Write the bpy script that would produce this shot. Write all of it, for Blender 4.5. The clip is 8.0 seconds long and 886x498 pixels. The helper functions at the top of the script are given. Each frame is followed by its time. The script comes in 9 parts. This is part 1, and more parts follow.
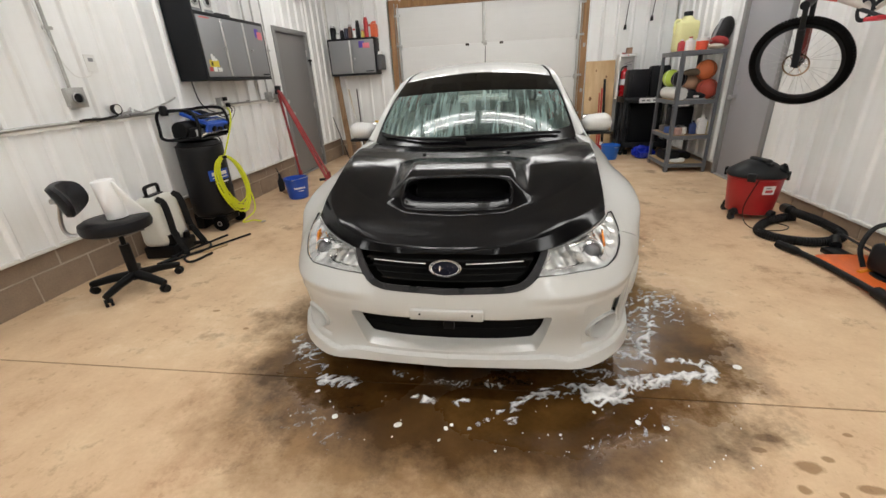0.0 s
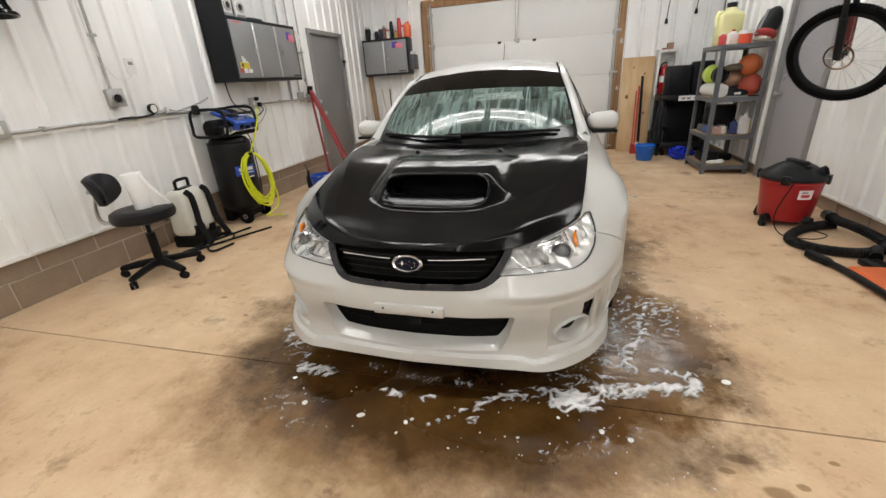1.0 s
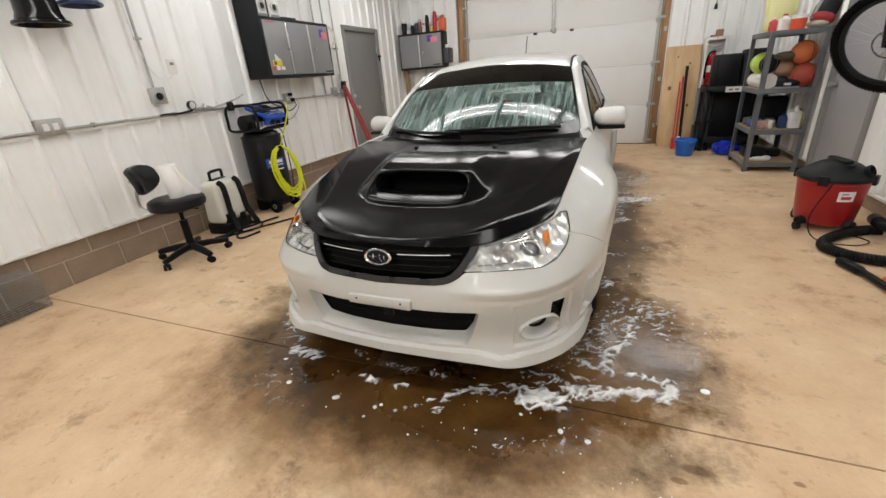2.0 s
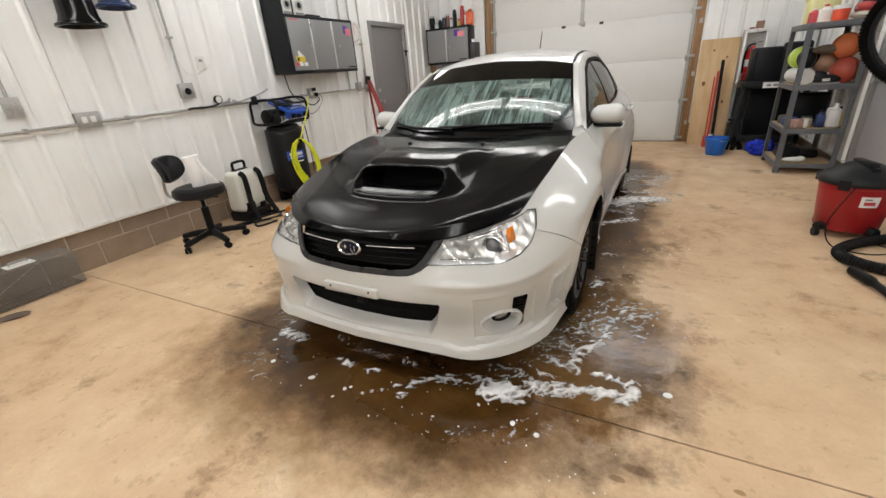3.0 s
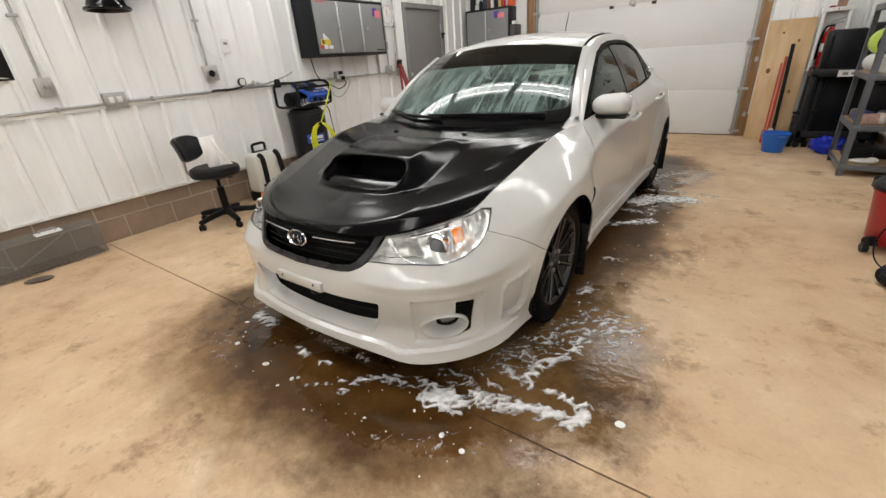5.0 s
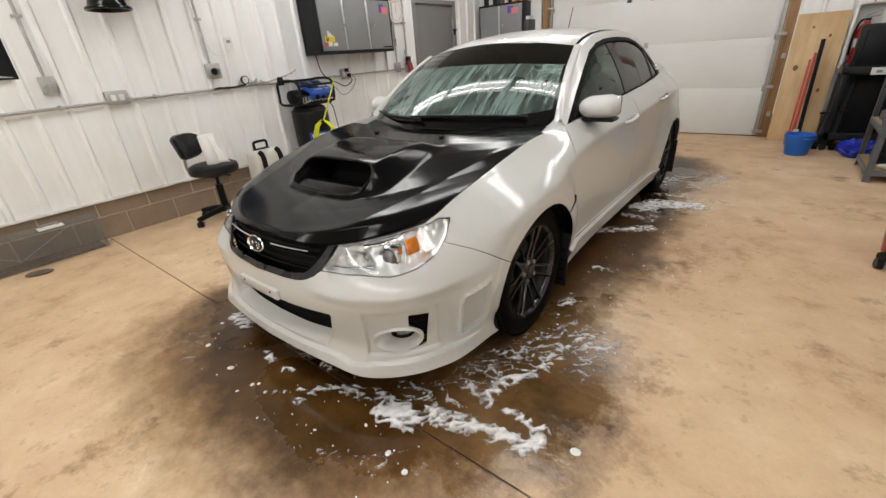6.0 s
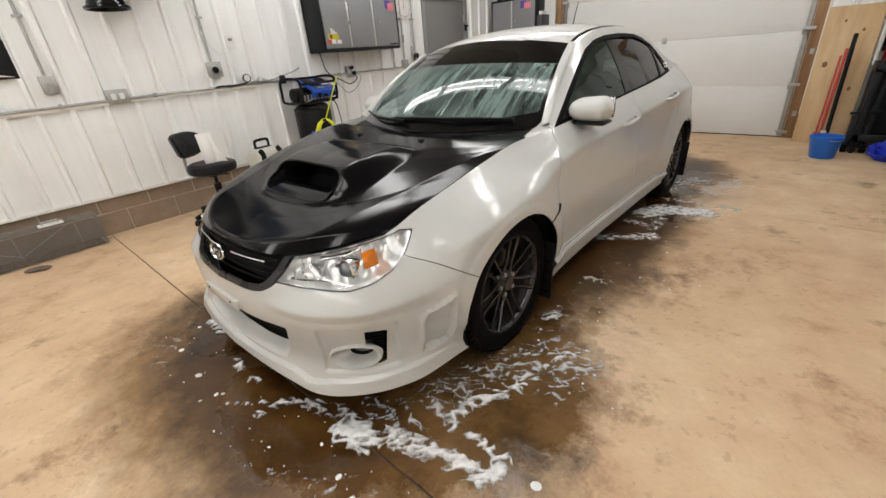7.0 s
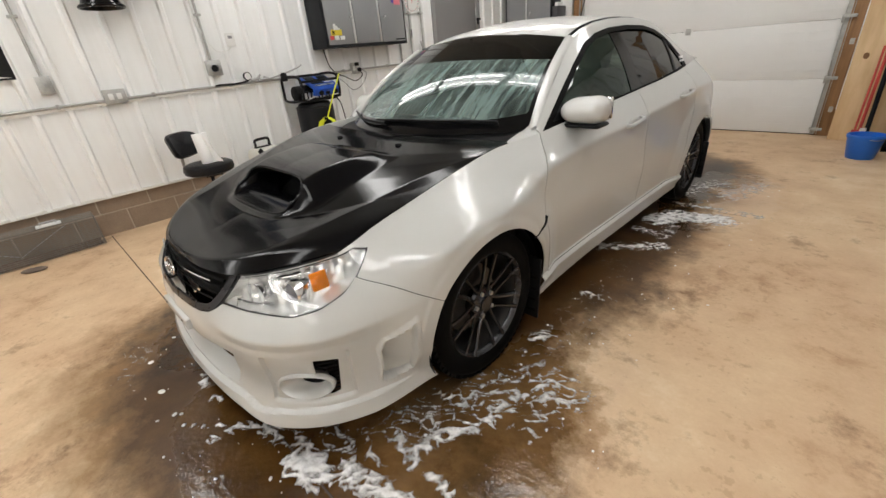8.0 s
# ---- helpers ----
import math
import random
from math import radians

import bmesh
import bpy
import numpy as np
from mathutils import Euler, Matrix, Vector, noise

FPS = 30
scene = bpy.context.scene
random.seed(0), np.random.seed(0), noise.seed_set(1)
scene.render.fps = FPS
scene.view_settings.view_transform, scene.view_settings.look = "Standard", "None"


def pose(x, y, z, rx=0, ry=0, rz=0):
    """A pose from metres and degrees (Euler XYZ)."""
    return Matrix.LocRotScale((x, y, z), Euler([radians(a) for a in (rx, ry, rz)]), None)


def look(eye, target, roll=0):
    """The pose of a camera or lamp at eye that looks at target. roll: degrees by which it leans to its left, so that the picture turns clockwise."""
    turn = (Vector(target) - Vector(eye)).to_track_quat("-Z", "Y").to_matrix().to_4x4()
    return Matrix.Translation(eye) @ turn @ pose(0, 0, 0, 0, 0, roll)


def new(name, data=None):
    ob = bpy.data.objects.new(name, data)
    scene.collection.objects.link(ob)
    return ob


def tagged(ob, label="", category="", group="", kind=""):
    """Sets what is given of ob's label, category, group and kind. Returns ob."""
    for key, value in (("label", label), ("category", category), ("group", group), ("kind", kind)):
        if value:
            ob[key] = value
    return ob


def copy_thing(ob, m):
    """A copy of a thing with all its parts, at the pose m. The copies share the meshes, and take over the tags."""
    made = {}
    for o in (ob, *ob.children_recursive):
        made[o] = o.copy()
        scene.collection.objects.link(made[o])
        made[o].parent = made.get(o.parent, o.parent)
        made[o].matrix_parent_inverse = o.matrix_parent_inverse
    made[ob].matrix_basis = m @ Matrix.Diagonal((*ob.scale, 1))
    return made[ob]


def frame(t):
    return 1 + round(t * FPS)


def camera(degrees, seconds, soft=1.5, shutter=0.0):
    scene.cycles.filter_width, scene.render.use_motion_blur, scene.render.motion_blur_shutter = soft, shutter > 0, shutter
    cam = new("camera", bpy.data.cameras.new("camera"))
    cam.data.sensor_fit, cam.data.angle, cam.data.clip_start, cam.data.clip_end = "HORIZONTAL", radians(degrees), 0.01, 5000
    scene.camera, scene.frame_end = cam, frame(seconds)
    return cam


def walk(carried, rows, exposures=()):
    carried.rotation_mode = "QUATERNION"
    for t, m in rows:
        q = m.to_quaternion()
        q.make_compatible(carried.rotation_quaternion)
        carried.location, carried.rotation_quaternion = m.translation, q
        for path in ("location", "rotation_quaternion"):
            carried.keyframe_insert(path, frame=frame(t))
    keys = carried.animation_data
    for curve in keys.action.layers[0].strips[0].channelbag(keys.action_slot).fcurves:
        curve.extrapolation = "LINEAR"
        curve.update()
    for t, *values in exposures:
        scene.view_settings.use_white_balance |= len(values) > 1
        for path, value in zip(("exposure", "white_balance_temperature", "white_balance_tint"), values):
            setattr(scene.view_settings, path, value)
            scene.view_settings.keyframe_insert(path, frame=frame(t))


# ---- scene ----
cam = camera(94.9, 8.0)
PATH = [
    (0, (0.225, -1.424, 1.304), (-0.071, 0.397, 0.531), -3.1),
    (0.5, (0.367, -1.414, 1.292), (-0.028, 0.391, 0.528), -3.4),
    (1, (0.536, -1.377, 1.277), (0.032, 0.401, 0.515), -3.7),
    (1.5, (0.684, -1.346, 1.283), (0.071, 0.395, 0.511), -4.2),
    (3, (1.134, -1.262, 1.287), (0.262, 0.353, 0.494), -4.6),
    (3.5, (1.223, -1.204, 1.271), (0.301, 0.379, 0.469), -4.5),
    (4, (1.315, -1.12, 1.262), (0.335, 0.419, 0.441), -4.4),
    (5.5, (1.518, -0.85, 1.263), (0.404, 0.582, 0.421), -4.3),
    (6, (1.605, -0.732, 1.27), (0.449, 0.662, 0.421), -4.4),
    (6.5, (1.657, -0.631, 1.276), (0.467, 0.73, 0.422), -4.5),
    (7, (1.699, -0.512, 1.272), (0.474, 0.815, 0.414), -4.6),
    (7.5, (1.716, -0.386, 1.266), (0.454, 0.904, 0.406), -4.9),
    (8, (1.736, -0.243, 1.269), (0.439, 1.005, 0.397), -5.3),
]
walk(cam, [(t, look(eye, target, roll)) for t, eye, target, roll in PATH])

# ---- world and light ----
world = bpy.data.worlds.new("world")
scene.world = world
world.use_nodes = True
world.node_tree.nodes["Background"].inputs["Color"].default_value = (0.6, 0.7, 0.9, 1)
world.node_tree.nodes["Background"].inputs["Strength"].default_value = 0.02
scene.view_settings.exposure = 0.0
TUBE_GLOW = 26.8
LENS_GLOW = 6.5
CEILING = 2.9
# the last row, unseen behind the camera, is added to brighten the car's front
LIGHT_ROWS = (-0.4, 1.87, 4.4, -2.67)
LEFT, RIGHT, BACK, REAR = -2.93, 2.90, 6.36, -3.6


# ---- materials ----
def material(name):
    m = bpy.data.materials.new(name)
    m.use_nodes = True
    n = m.node_tree.nodes
    return m, n, m.node_tree.links, n["Principled BSDF"]


def ramp(n, stops):
    r = n.new("ShaderNodeValToRGB")
    e = r.color_ramp.elements
    while len(e) < len(stops):
        e.new(0.5)
    for k, (p, c) in zip(e, stops):
        k.position, k.color = p, (*c, 1) if len(c) == 3 else c
    return r


def coords(n, l, scale=(1, 1, 1), space="Object"):
    tc, mp = n.new("ShaderNodeTexCoord"), n.new("ShaderNodeMapping")
    mp.inputs["Scale"].default_value = scale
    l.new(tc.outputs[space], mp.inputs["Vector"])
    return mp.outputs["Vector"]


def noise_tex(n, l, vec, scale, detail=4, rough=0.55):
    t = n.new("ShaderNodeTexNoise")
    t.inputs["Scale"].default_value, t.inputs["Detail"].default_value, t.inputs["Roughness"].default_value = scale, detail, rough
    l.new(vec, t.inputs["Vector"])
    return t.outputs["Fac"]


def bumped(n, l, p, fac, strength, distance=0.002):
    b = n.new("ShaderNodeBump")
    b.inputs["Strength"].default_value, b.inputs["Distance"].default_value = strength, distance
    l.new(fac, b.inputs["Height"])
    l.new(b.outputs["Normal"], p.inputs["Normal"])


def plain(name, colour, rough=0.5, metal=0.0, vary=0.12, grain=60.0, patch=4.0, bump=0.15, coat=0.0, stretch=(1, 1, 1), rough_vary=0.12, spec=None):
    """A surface with grain and larger patches of wear on its colour and gloss."""
    if spec is None and metal == 0 and max(colour) < 0.06:
        spec = 0.18
    m, n, l, p = material(name)
    v = coords(n, l, stretch)
    fine, big = noise_tex(n, l, v, grain, 3), noise_tex(n, l, v, patch, 5, 0.6)
    mix = n.new("ShaderNodeMath")
    mix.operation = "MULTIPLY_ADD"
    l.new(fine, mix.inputs[0])
    mix.inputs[1].default_value = 0.4
    half = n.new("ShaderNodeMath")
    half.operation = "MULTIPLY"
    half.inputs[1].default_value = 0.6
    l.new(big, half.inputs[0])
    l.new(half.outputs[0], mix.inputs[2])
    lo = [c * (1 - vary) for c in colour]
    hi = [min(1, c * (1 + vary)) for c in colour]
    r = ramp(n, [(0.3, lo), (0.7, hi)])
    l.new(mix.outputs[0], r.inputs["Fac"])
    l.new(r.outputs["Color"], p.inputs["Base Color"])
    rr = n.new("ShaderNodeMapRange")
    rr.inputs["To Min"].default_value, rr.inputs["To Max"].default_value = max(0.02, rough - rough_vary), min(1, rough + rough_vary)
    l.new(big, rr.inputs["Value"])
    l.new(rr.outputs["Result"], p.inputs["Roughness"])
    p.inputs["Metallic"].default_value = metal
    p.inputs["Coat Weight"].default_value = coat
    p.inputs["Coat Roughness"].default_value = 0.06
    if spec is not None:
        p.inputs["Specular IOR Level"].default_value = spec
    if bump:
        bumped(n, l, p, fine, bump)
    return m


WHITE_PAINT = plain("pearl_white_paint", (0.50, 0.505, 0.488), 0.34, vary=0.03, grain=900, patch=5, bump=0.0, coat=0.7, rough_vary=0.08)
BLACK_PAINT = plain("satin_black_paint", (0.003, 0.003, 0.0035), 0.13, vary=0.3, grain=700, patch=3, bump=0.0, rough_vary=0.05, spec=0.16)
BLACK_TRIM = plain("black_plastic", (0.006, 0.006, 0.0065), 0.4, vary=0.3, grain=300, spec=0.16)
GLOSS_BLACK = plain("gloss_black_plastic", (0.004, 0.004, 0.0045), 0.14, vary=0.2, bump=0.0, spec=0.3)
GREY_TRIM = plain("grey_grille_frame", (0.028, 0.028, 0.03), 0.28, vary=0.25, grain=200, patch=9)
# near-black matt: the shade inside cavities is put into this colour
CAVITY_SHADE = plain("cavity_shade", (0.004, 0.004, 0.004), 0.9, vary=0.2)
CHROME = plain("chrome", (0.78, 0.78, 0.78), 0.12, metal=1.0, vary=0.03, bump=0.0, rough_vary=0.04)
REFLECTOR = plain("lamp_reflector", (0.88, 0.88, 0.87), 0.24, metal=0.72, vary=0.04, patch=20, bump=0.0, rough_vary=0.08)
AMBER = plain("amber_plastic", (0.75, 0.22, 0.015), 0.25, vary=0.2, grain=80, patch=30)
RED_LENS = plain("red_lens", (0.35, 0.01, 0.012), 0.15, vary=0.1)
RUBBER = plain("tyre_rubber", (0.0045, 0.0045, 0.0045), 0.55, vary=0.3, grain=120, bump=0.3, spec=0.04)
GUNMETAL = plain("gunmetal_wheel", (0.065, 0.065, 0.07), 0.24, metal=0.85, vary=0.15, grain=200, bump=0.0)
# barrel darker than the spokes: the depth behind them is put into its colour
WHEEL_BARREL = plain("darkened_wheel_barrel", (0.02, 0.019, 0.018), 0.5, metal=0.4, vary=0.3)
STEEL = plain("brushed_steel", (0.45, 0.45, 0.45), 0.35, metal=0.9, vary=0.15)
GALV = plain("galvanised_steel", (0.42, 0.42, 0.40), 0.45, metal=0.7, vary=0.2, patch=14)
FABRIC_GREY = plain("seat_fabric", (0.025, 0.027, 0.027), 0.9, vary=0.3, grain=300)


def clear_glass(name, tint, gloss=0.03, fog=None):
    """A pane: gloss by Fresnel over a tinted clear body, with an optional coat of condensation in running streaks."""
    m, n, l, p = material(name)
    out = n["Material Output"]
    clear, shine = n.new("ShaderNodeBsdfTransparent"), n.new("ShaderNodeBsdfGlossy")
    clear.inputs["Color"].default_value = (*tint, 1)
    shine.inputs["Roughness"].default_value = gloss
    fres = n.new("ShaderNodeFresnel")
    fres.inputs["IOR"].default_value = 1.52
    mix = n.new("ShaderNodeMixShader")
    l.new(fres.outputs[0], mix.inputs["Fac"])
    body = clear.outputs[0]
    if fog:
        amount, colour = fog
        wet = n.new("ShaderNodeBsdfDiffuse")
        wet.inputs["Color"].default_value = (*colour, 1)
        v = coords(n, l, (34, 2.0, 2.0))
        streak = noise_tex(n, l, v, 1.6, 6, 0.65)
        big = noise_tex(n, l, coords(n, l, (3, 2, 2)), 1.2, 3)
        add = n.new("ShaderNodeMath")
        add.operation = "MULTIPLY_ADD"
        l.new(big, add.inputs[0])
        add.inputs[1].default_value = 0.5
        l.new(streak, add.inputs[2])
        r = ramp(n, [(0.60, (0.03, 0.03, 0.03)), (0.70, (amount * 0.55, amount * 0.55, amount * 0.55)), (0.82, (amount, amount, amount))])
        l.new(add.outputs[0], r.inputs["Fac"])
        mw = n.new("ShaderNodeMixShader")
        l.new(r.outputs["Color"], mw.inputs["Fac"])
        l.new(clear.outputs[0], mw.inputs[1])
        l.new(wet.outputs[0], mw.inputs[2])
        body = mw.outputs[0]
    l.new(body, mix.inputs[1])
    l.new(shine.outputs[0], mix.inputs[2])
    l.new(mix.outputs[0], out.inputs["Surface"])
    return m


GLASS_FRONT = clear_glass("windscreen_glass", (0.55, 0.68, 0.64), fog=(0.46, (0.34, 0.47, 0.44)))
GLASS_SIDE = clear_glass("side_glass", (0.10, 0.15, 0.125), fog=(0.22, (0.10, 0.17, 0.13)))
GLASS_DARK = clear_glass("tinted_glass", (0.03, 0.03, 0.03))
GLASS_LAMP = clear_glass("lamp_lens", (0.93, 0.93, 0.92))
GLASS_TINT = clear_glass("sun_strip_glass", (0.025, 0.03, 0.03))


# ---- mesh helpers ----
def part(name, bm, mat, parent=None, label="", smooth=38, place=None):
    me = bpy.data.meshes.new(name)
    if not isinstance(bm, tuple):
        bm.to_mesh(me)
        bm.free()
    else:
        me.from_pydata(*bm)
    me.materials.append(mat)
    if smooth:
        me.polygons.foreach_set("use_smooth", [True] * len(me.polygons))
        me.set_sharp_from_angle(angle=radians(smooth))
    ob = new(name, me)
    ob.parent = parent
    if place is not None:
        ob.matrix_basis = place
    if label:
        ob["label"] = label
    return ob


def thing(name, place, label, category, group="", kind=""):
    ob = new(name)
    ob.empty_display_size = 0.1
    ob.matrix_basis = place if isinstance(place, Matrix) else pose(*place)
    return tagged(ob, label, category, group, kind)


def again(ob, parent=None, place=None):
    """Another object on the same mesh."""
    c = ob.copy()
    scene.collection.objects.link(c)
    c.parent = parent if parent else ob.parent
    if place is not None:
        c.matrix_basis = place
    return c


def box(bm, x0, x1, y0, y1, z0, z1, bevel=0.0, turn=None, seg=2):
    r = bmesh.ops.create_cube(bm, size=1)
    m = Matrix.Translation(((x0 + x1) / 2, (y0 + y1) / 2, (z0 + z1) / 2)) @ Matrix.Diagonal((x1 - x0, y1 - y0, z1 - z0, 1))
    bmesh.ops.transform(bm, matrix=m, verts=r["verts"])
    vs = r["verts"]
    if bevel:
        es = list({e for v in vs for e in v.link_edges})
        out = bmesh.ops.bevel(bm, geom=es, offset=bevel, segments=seg, affect="EDGES", profile=0.5)
        vs = list({v for f in out["faces"] for v in f.verts} | {v for v in vs if v.is_valid})
    if turn is not None:
        bmesh.ops.transform(bm, matrix=turn, verts=vs)
    return vs


def boxes(*args, **kw):
    bm = bmesh.new()
    for a in args:
        box(bm, *a, **kw)
    return bm


def rod(bm, a, b, r0, r1=None, seg=16, bevel=0.0):
    a, b = Vector(a), Vector(b)
    d = b - a
    m = Matrix.Translation((a + b) / 2) @ d.to_track_quat("Z", "Y").to_matrix().to_4x4()
    out = bmesh.ops.create_cone(bm, cap_ends=True, segments=seg, radius1=r0, radius2=r0 if r1 is None else r1, depth=d.length, matrix=m)
    if bevel:
        es = [e for e in {e for v in out["verts"] for e in v.link_edges} if len(e.link_faces) == 2 and any(len(f.verts) > 4 for f in e.link_faces)]
        bmesh.ops.bevel(bm, geom=es, offset=bevel, segments=2, affect="EDGES", profile=0.5)
    return out["verts"]


def rods(*args, **kw):
    bm = bmesh.new()
    for a in args:
        rod(bm, *a, **kw)
    return bm


def ball(bm, c, r, u=16, v=10):
    out = bmesh.ops.create_uvsphere(bm, u_segments=u, v_segments=v, radius=1)
    r = (r, r, r) if not isinstance(r, tuple) else r
    bmesh.ops.transform(bm, matrix=Matrix.Translation(c) @ Matrix.Diagonal((*r, 1)), verts=out["verts"])
    return out["verts"]


def lathe(bm, rings, seg=32, m=None, closed=False, caps=True):
    """Turns (radius, height) pairs round z."""
    rows = [[bm.verts.new((r * math.cos(2 * math.pi * i / seg), r * math.sin(2 * math.pi * i / seg), z)) for i in range(seg)] for r, z in rings]
    pairs = list(zip(rows, rows[1:])) + ([(rows[-1], rows[0])] if closed else [])
    for a, b in pairs:
        for i in range(seg):
            bm.faces.new((a[i], a[(i + 1) % seg], b[(i + 1) % seg], b[i]))
    if not closed and caps:
        bm.faces.new(rows[0][::-1])
        bm.faces.new(rows[-1])
    vs = [v for row in rows for v in row]
    if m is not None:
        bmesh.ops.transform(bm, matrix=m, verts=vs)
    return vs


def curve_points(keys, n):
    """n points of a smooth curve through the keys."""
    return smooth_keys(keys, np.linspace(0, len(keys) - 1, n))


def tube(bm, pts, r, seg=10, closed=False, flat=1.0):
    """A tube along the points; r may be a number or one for each point."""
    pts = [Vector(p) for p in pts]
    n = len(pts)
    rr = r if hasattr(r, "__len__") else [r] * n
    t0 = (pts[1] - pts[0]).normalized()
    up = t0.orthogonal().normalized()
    rows = []
    for i, p in enumerate(pts):
        a = pts[i - 1] if i or closed else p
        b = pts[(i + 1) % n] if i < n - 1 or closed else p
        t = (b - a).normalized()
        up = (up - t * up.dot(t)).normalized()
        side = t.cross(up)
        rows.append([bm.verts.new(p + (up * math.cos(k * 2 * math.pi / seg) + side * math.sin(k * 2 * math.pi / seg) * flat) * rr[i]) for k in range(seg)])
    pairs = list(zip(rows, rows[1:])) + ([(rows[-1], rows[0])] if closed else [])
    for a, b in pairs:
        for k in range(seg):
            bm.faces.new((a[k], a[(k + 1) % seg], b[(k + 1) % seg], b[k]))
    if not closed:
        bm.faces.new(rows[0][::-1])
        bm.faces.new(rows[-1])
    return rows


def tube_part(name, keys, r, mat, parent, n=24, seg=10, label="", closed=False, flat=1.0):
    bm = bmesh.new()
    tube(bm, curve_points(keys, n) if n else keys, r, seg, closed, flat)
    return part(name, bm, mat, parent, label)


def grid(pos):
    """Vertices and quads of an array of points (rows, columns, 3)."""
    a, b = pos.shape[:2]
    i = np.arange(a * b).reshape(a, b)
    q = np.stack([i[:-1, :-1], i[1:, :-1], i[1:, 1:], i[:-1, 1:]], -1).reshape(-1, 4)
    return pos.reshape(-1, 3), q


def clip(v, faces, f):
    """Cuts away what has f below nought; faces are index tuples."""
    v, f, keep, cut = [tuple(p) for p in v], list(f), [], {}
    out = []

    def cross(i, j):
        key = (i, j) if i < j else (j, i)
        if key not in cut:
            t = f[i] / (f[i] - f[j])
            cut[key] = len(v)
            v.append(tuple(a + (b - a) * t for a, b in zip(v[i], v[j])))
        return cut[key]

    for face in faces:
        s = [f[i] >= 0 for i in face]
        if all(s):
            out.append(tuple(face))
        elif any(s):
            poly = []
            for k, i in enumerate(face):
                j = face[(k + 1) % len(face)]
                if f[i] >= 0:
                    poly.append(i)
                if (f[i] >= 0) != (f[j] >= 0):
                    poly.append(cross(i, j))
            if len(poly) >= 3:
                out.append(tuple(poly))
    used = sorted({i for p in out for i in p})
    back = {i: k for k, i in enumerate(used)}
    return [v[i] for i in used], [tuple(back[i] for i in p) for p in out]


def inside(poly, x, y):
    """Signed distance to a polygon, positive inside."""
    poly = np.asarray(poly, float)
    d = np.full(np.shape(x), 1e9)
    odd = np.zeros(np.shape(x), bool)
    for (ax, ay), (bx, by) in zip(poly, np.roll(poly, -1, 0)):
        t = np.clip(((x - ax) * (bx - ax) + (y - ay) * (by - ay)) / ((bx - ax) ** 2 + (by - ay) ** 2 + 1e-12), 0, 1)
        d = np.minimum(d, np.hypot(x - ax - t * (bx - ax), y - ay - t * (by - ay)))
        c = (ay > y) != (by > y)
        odd ^= c & (x < (bx - ax) * (y - ay) / (by - ay + 1e-12) + ax)
    return np.where(odd, d, -d)


def shell(v, faces, thick):
    """Gives an open sheet a thickness towards its back and closes its rim."""
    bm = bmesh.new()
    vs = [bm.verts.new(p) for p in v]
    for f in faces:
        try:
            bm.faces.new([vs[i] for i in f])
        except ValueError:
            pass
    bmesh.ops.remove_doubles(bm, verts=bm.verts, dist=0.0004)
    bm.normal_update()
    if thick:
        bmesh.ops.solidify(bm, geom=bm.faces[:], thickness=thick)
    return bm
# ---- the car's outer skin, as smooth functions of a place along its outline and of height ----
def smooth_keys(keys, q):
    """Smooth curve through keys (rows) at index positions q."""
    k = np.asarray(keys, float)
    if k.ndim == 1:
        k = k[:, None]
    q = np.clip(np.asarray(q, float), 0, len(k) - 1 - 1e-9)
    i = q.astype(int)
    f = (q - i)[..., None]
    p = np.vstack([2 * k[0] - k[1], k, 2 * k[-1] - k[-2]])
    a, b, c, d = p[i], p[i + 1], p[i + 2], p[i + 3]
    return 0.5 * (2 * b + (c - a) * f + (2 * a - 5 * b + 4 * c - d) * f ** 2 + (3 * b - a - 3 * c + d) * f ** 3)


PLAN = [(0, -0.05), (0.22, -0.04), (0.40, -0.005), (0.55, 0.038), (0.685, 0.14), (0.77, 0.285), (0.82, 0.45), (0.855, 0.65),
        (0.868, 0.85), (0.868, 1.1), (0.858, 1.35), (0.852, 1.75), (0.856, 2.2), (0.860, 2.7), (0.866, 3.15), (0.868, 3.43),
        (0.838, 3.8), (0.775, 4.05), (0.62, 4.25), (0.32, 4.35), (0, 4.37)]
TOP = [(0, 0.03, 0.665), (0.22, 0.045, 0.66), (0.37, 0.085, 0.66), (0.48, 0.15, 0.675), (0.585, 0.245, 0.70), (0.655, 0.35, 0.725),
       (0.675, 0.48, 0.77), (0.69, 0.66, 0.815), (0.705, 0.85, 0.86), (0.718, 1.08, 0.90), (0.745, 1.36, 0.912), (0.757, 1.75, 0.938),
       (0.77, 2.2, 0.965), (0.768, 2.7, 0.99), (0.740, 3.1, 1.005), (0.705, 3.4, 1.02), (0.648, 3.8, 1.04), (0.585, 4.04, 1.03),
       (0.48, 4.22, 1.02), (0.25, 4.31, 1.01), (0, 4.33, 1.01)]
LOW_Z = [0.195, 0.195, 0.188, 0.172, 0.17, 0.17, 0.17, 0.17] + [0.19] * 9 + [0.22] * 4
LOW_IN = [0.0, 0.0, -0.015, -0.02, -0.012, -0.01, 0.0, 0.01, 0.02, 0.03, 0.04, 0.045, 0.045, 0.045, 0.04, 0.03, 0.03, 0.03, 0.04, 0.04, 0.04]
SKIRT_Z = [0.29] * 7 + [0.33] * 14
SKIRT_IN = [0.012] * 7 + [0.015] * 3 + [0.022] * 4 + [0.015] * 7
MID_Z = [0.44] * 7 + [0.48, 0.5, 0.5] + [0.56] * 5 + [0.56] * 2 + [0.5] * 4
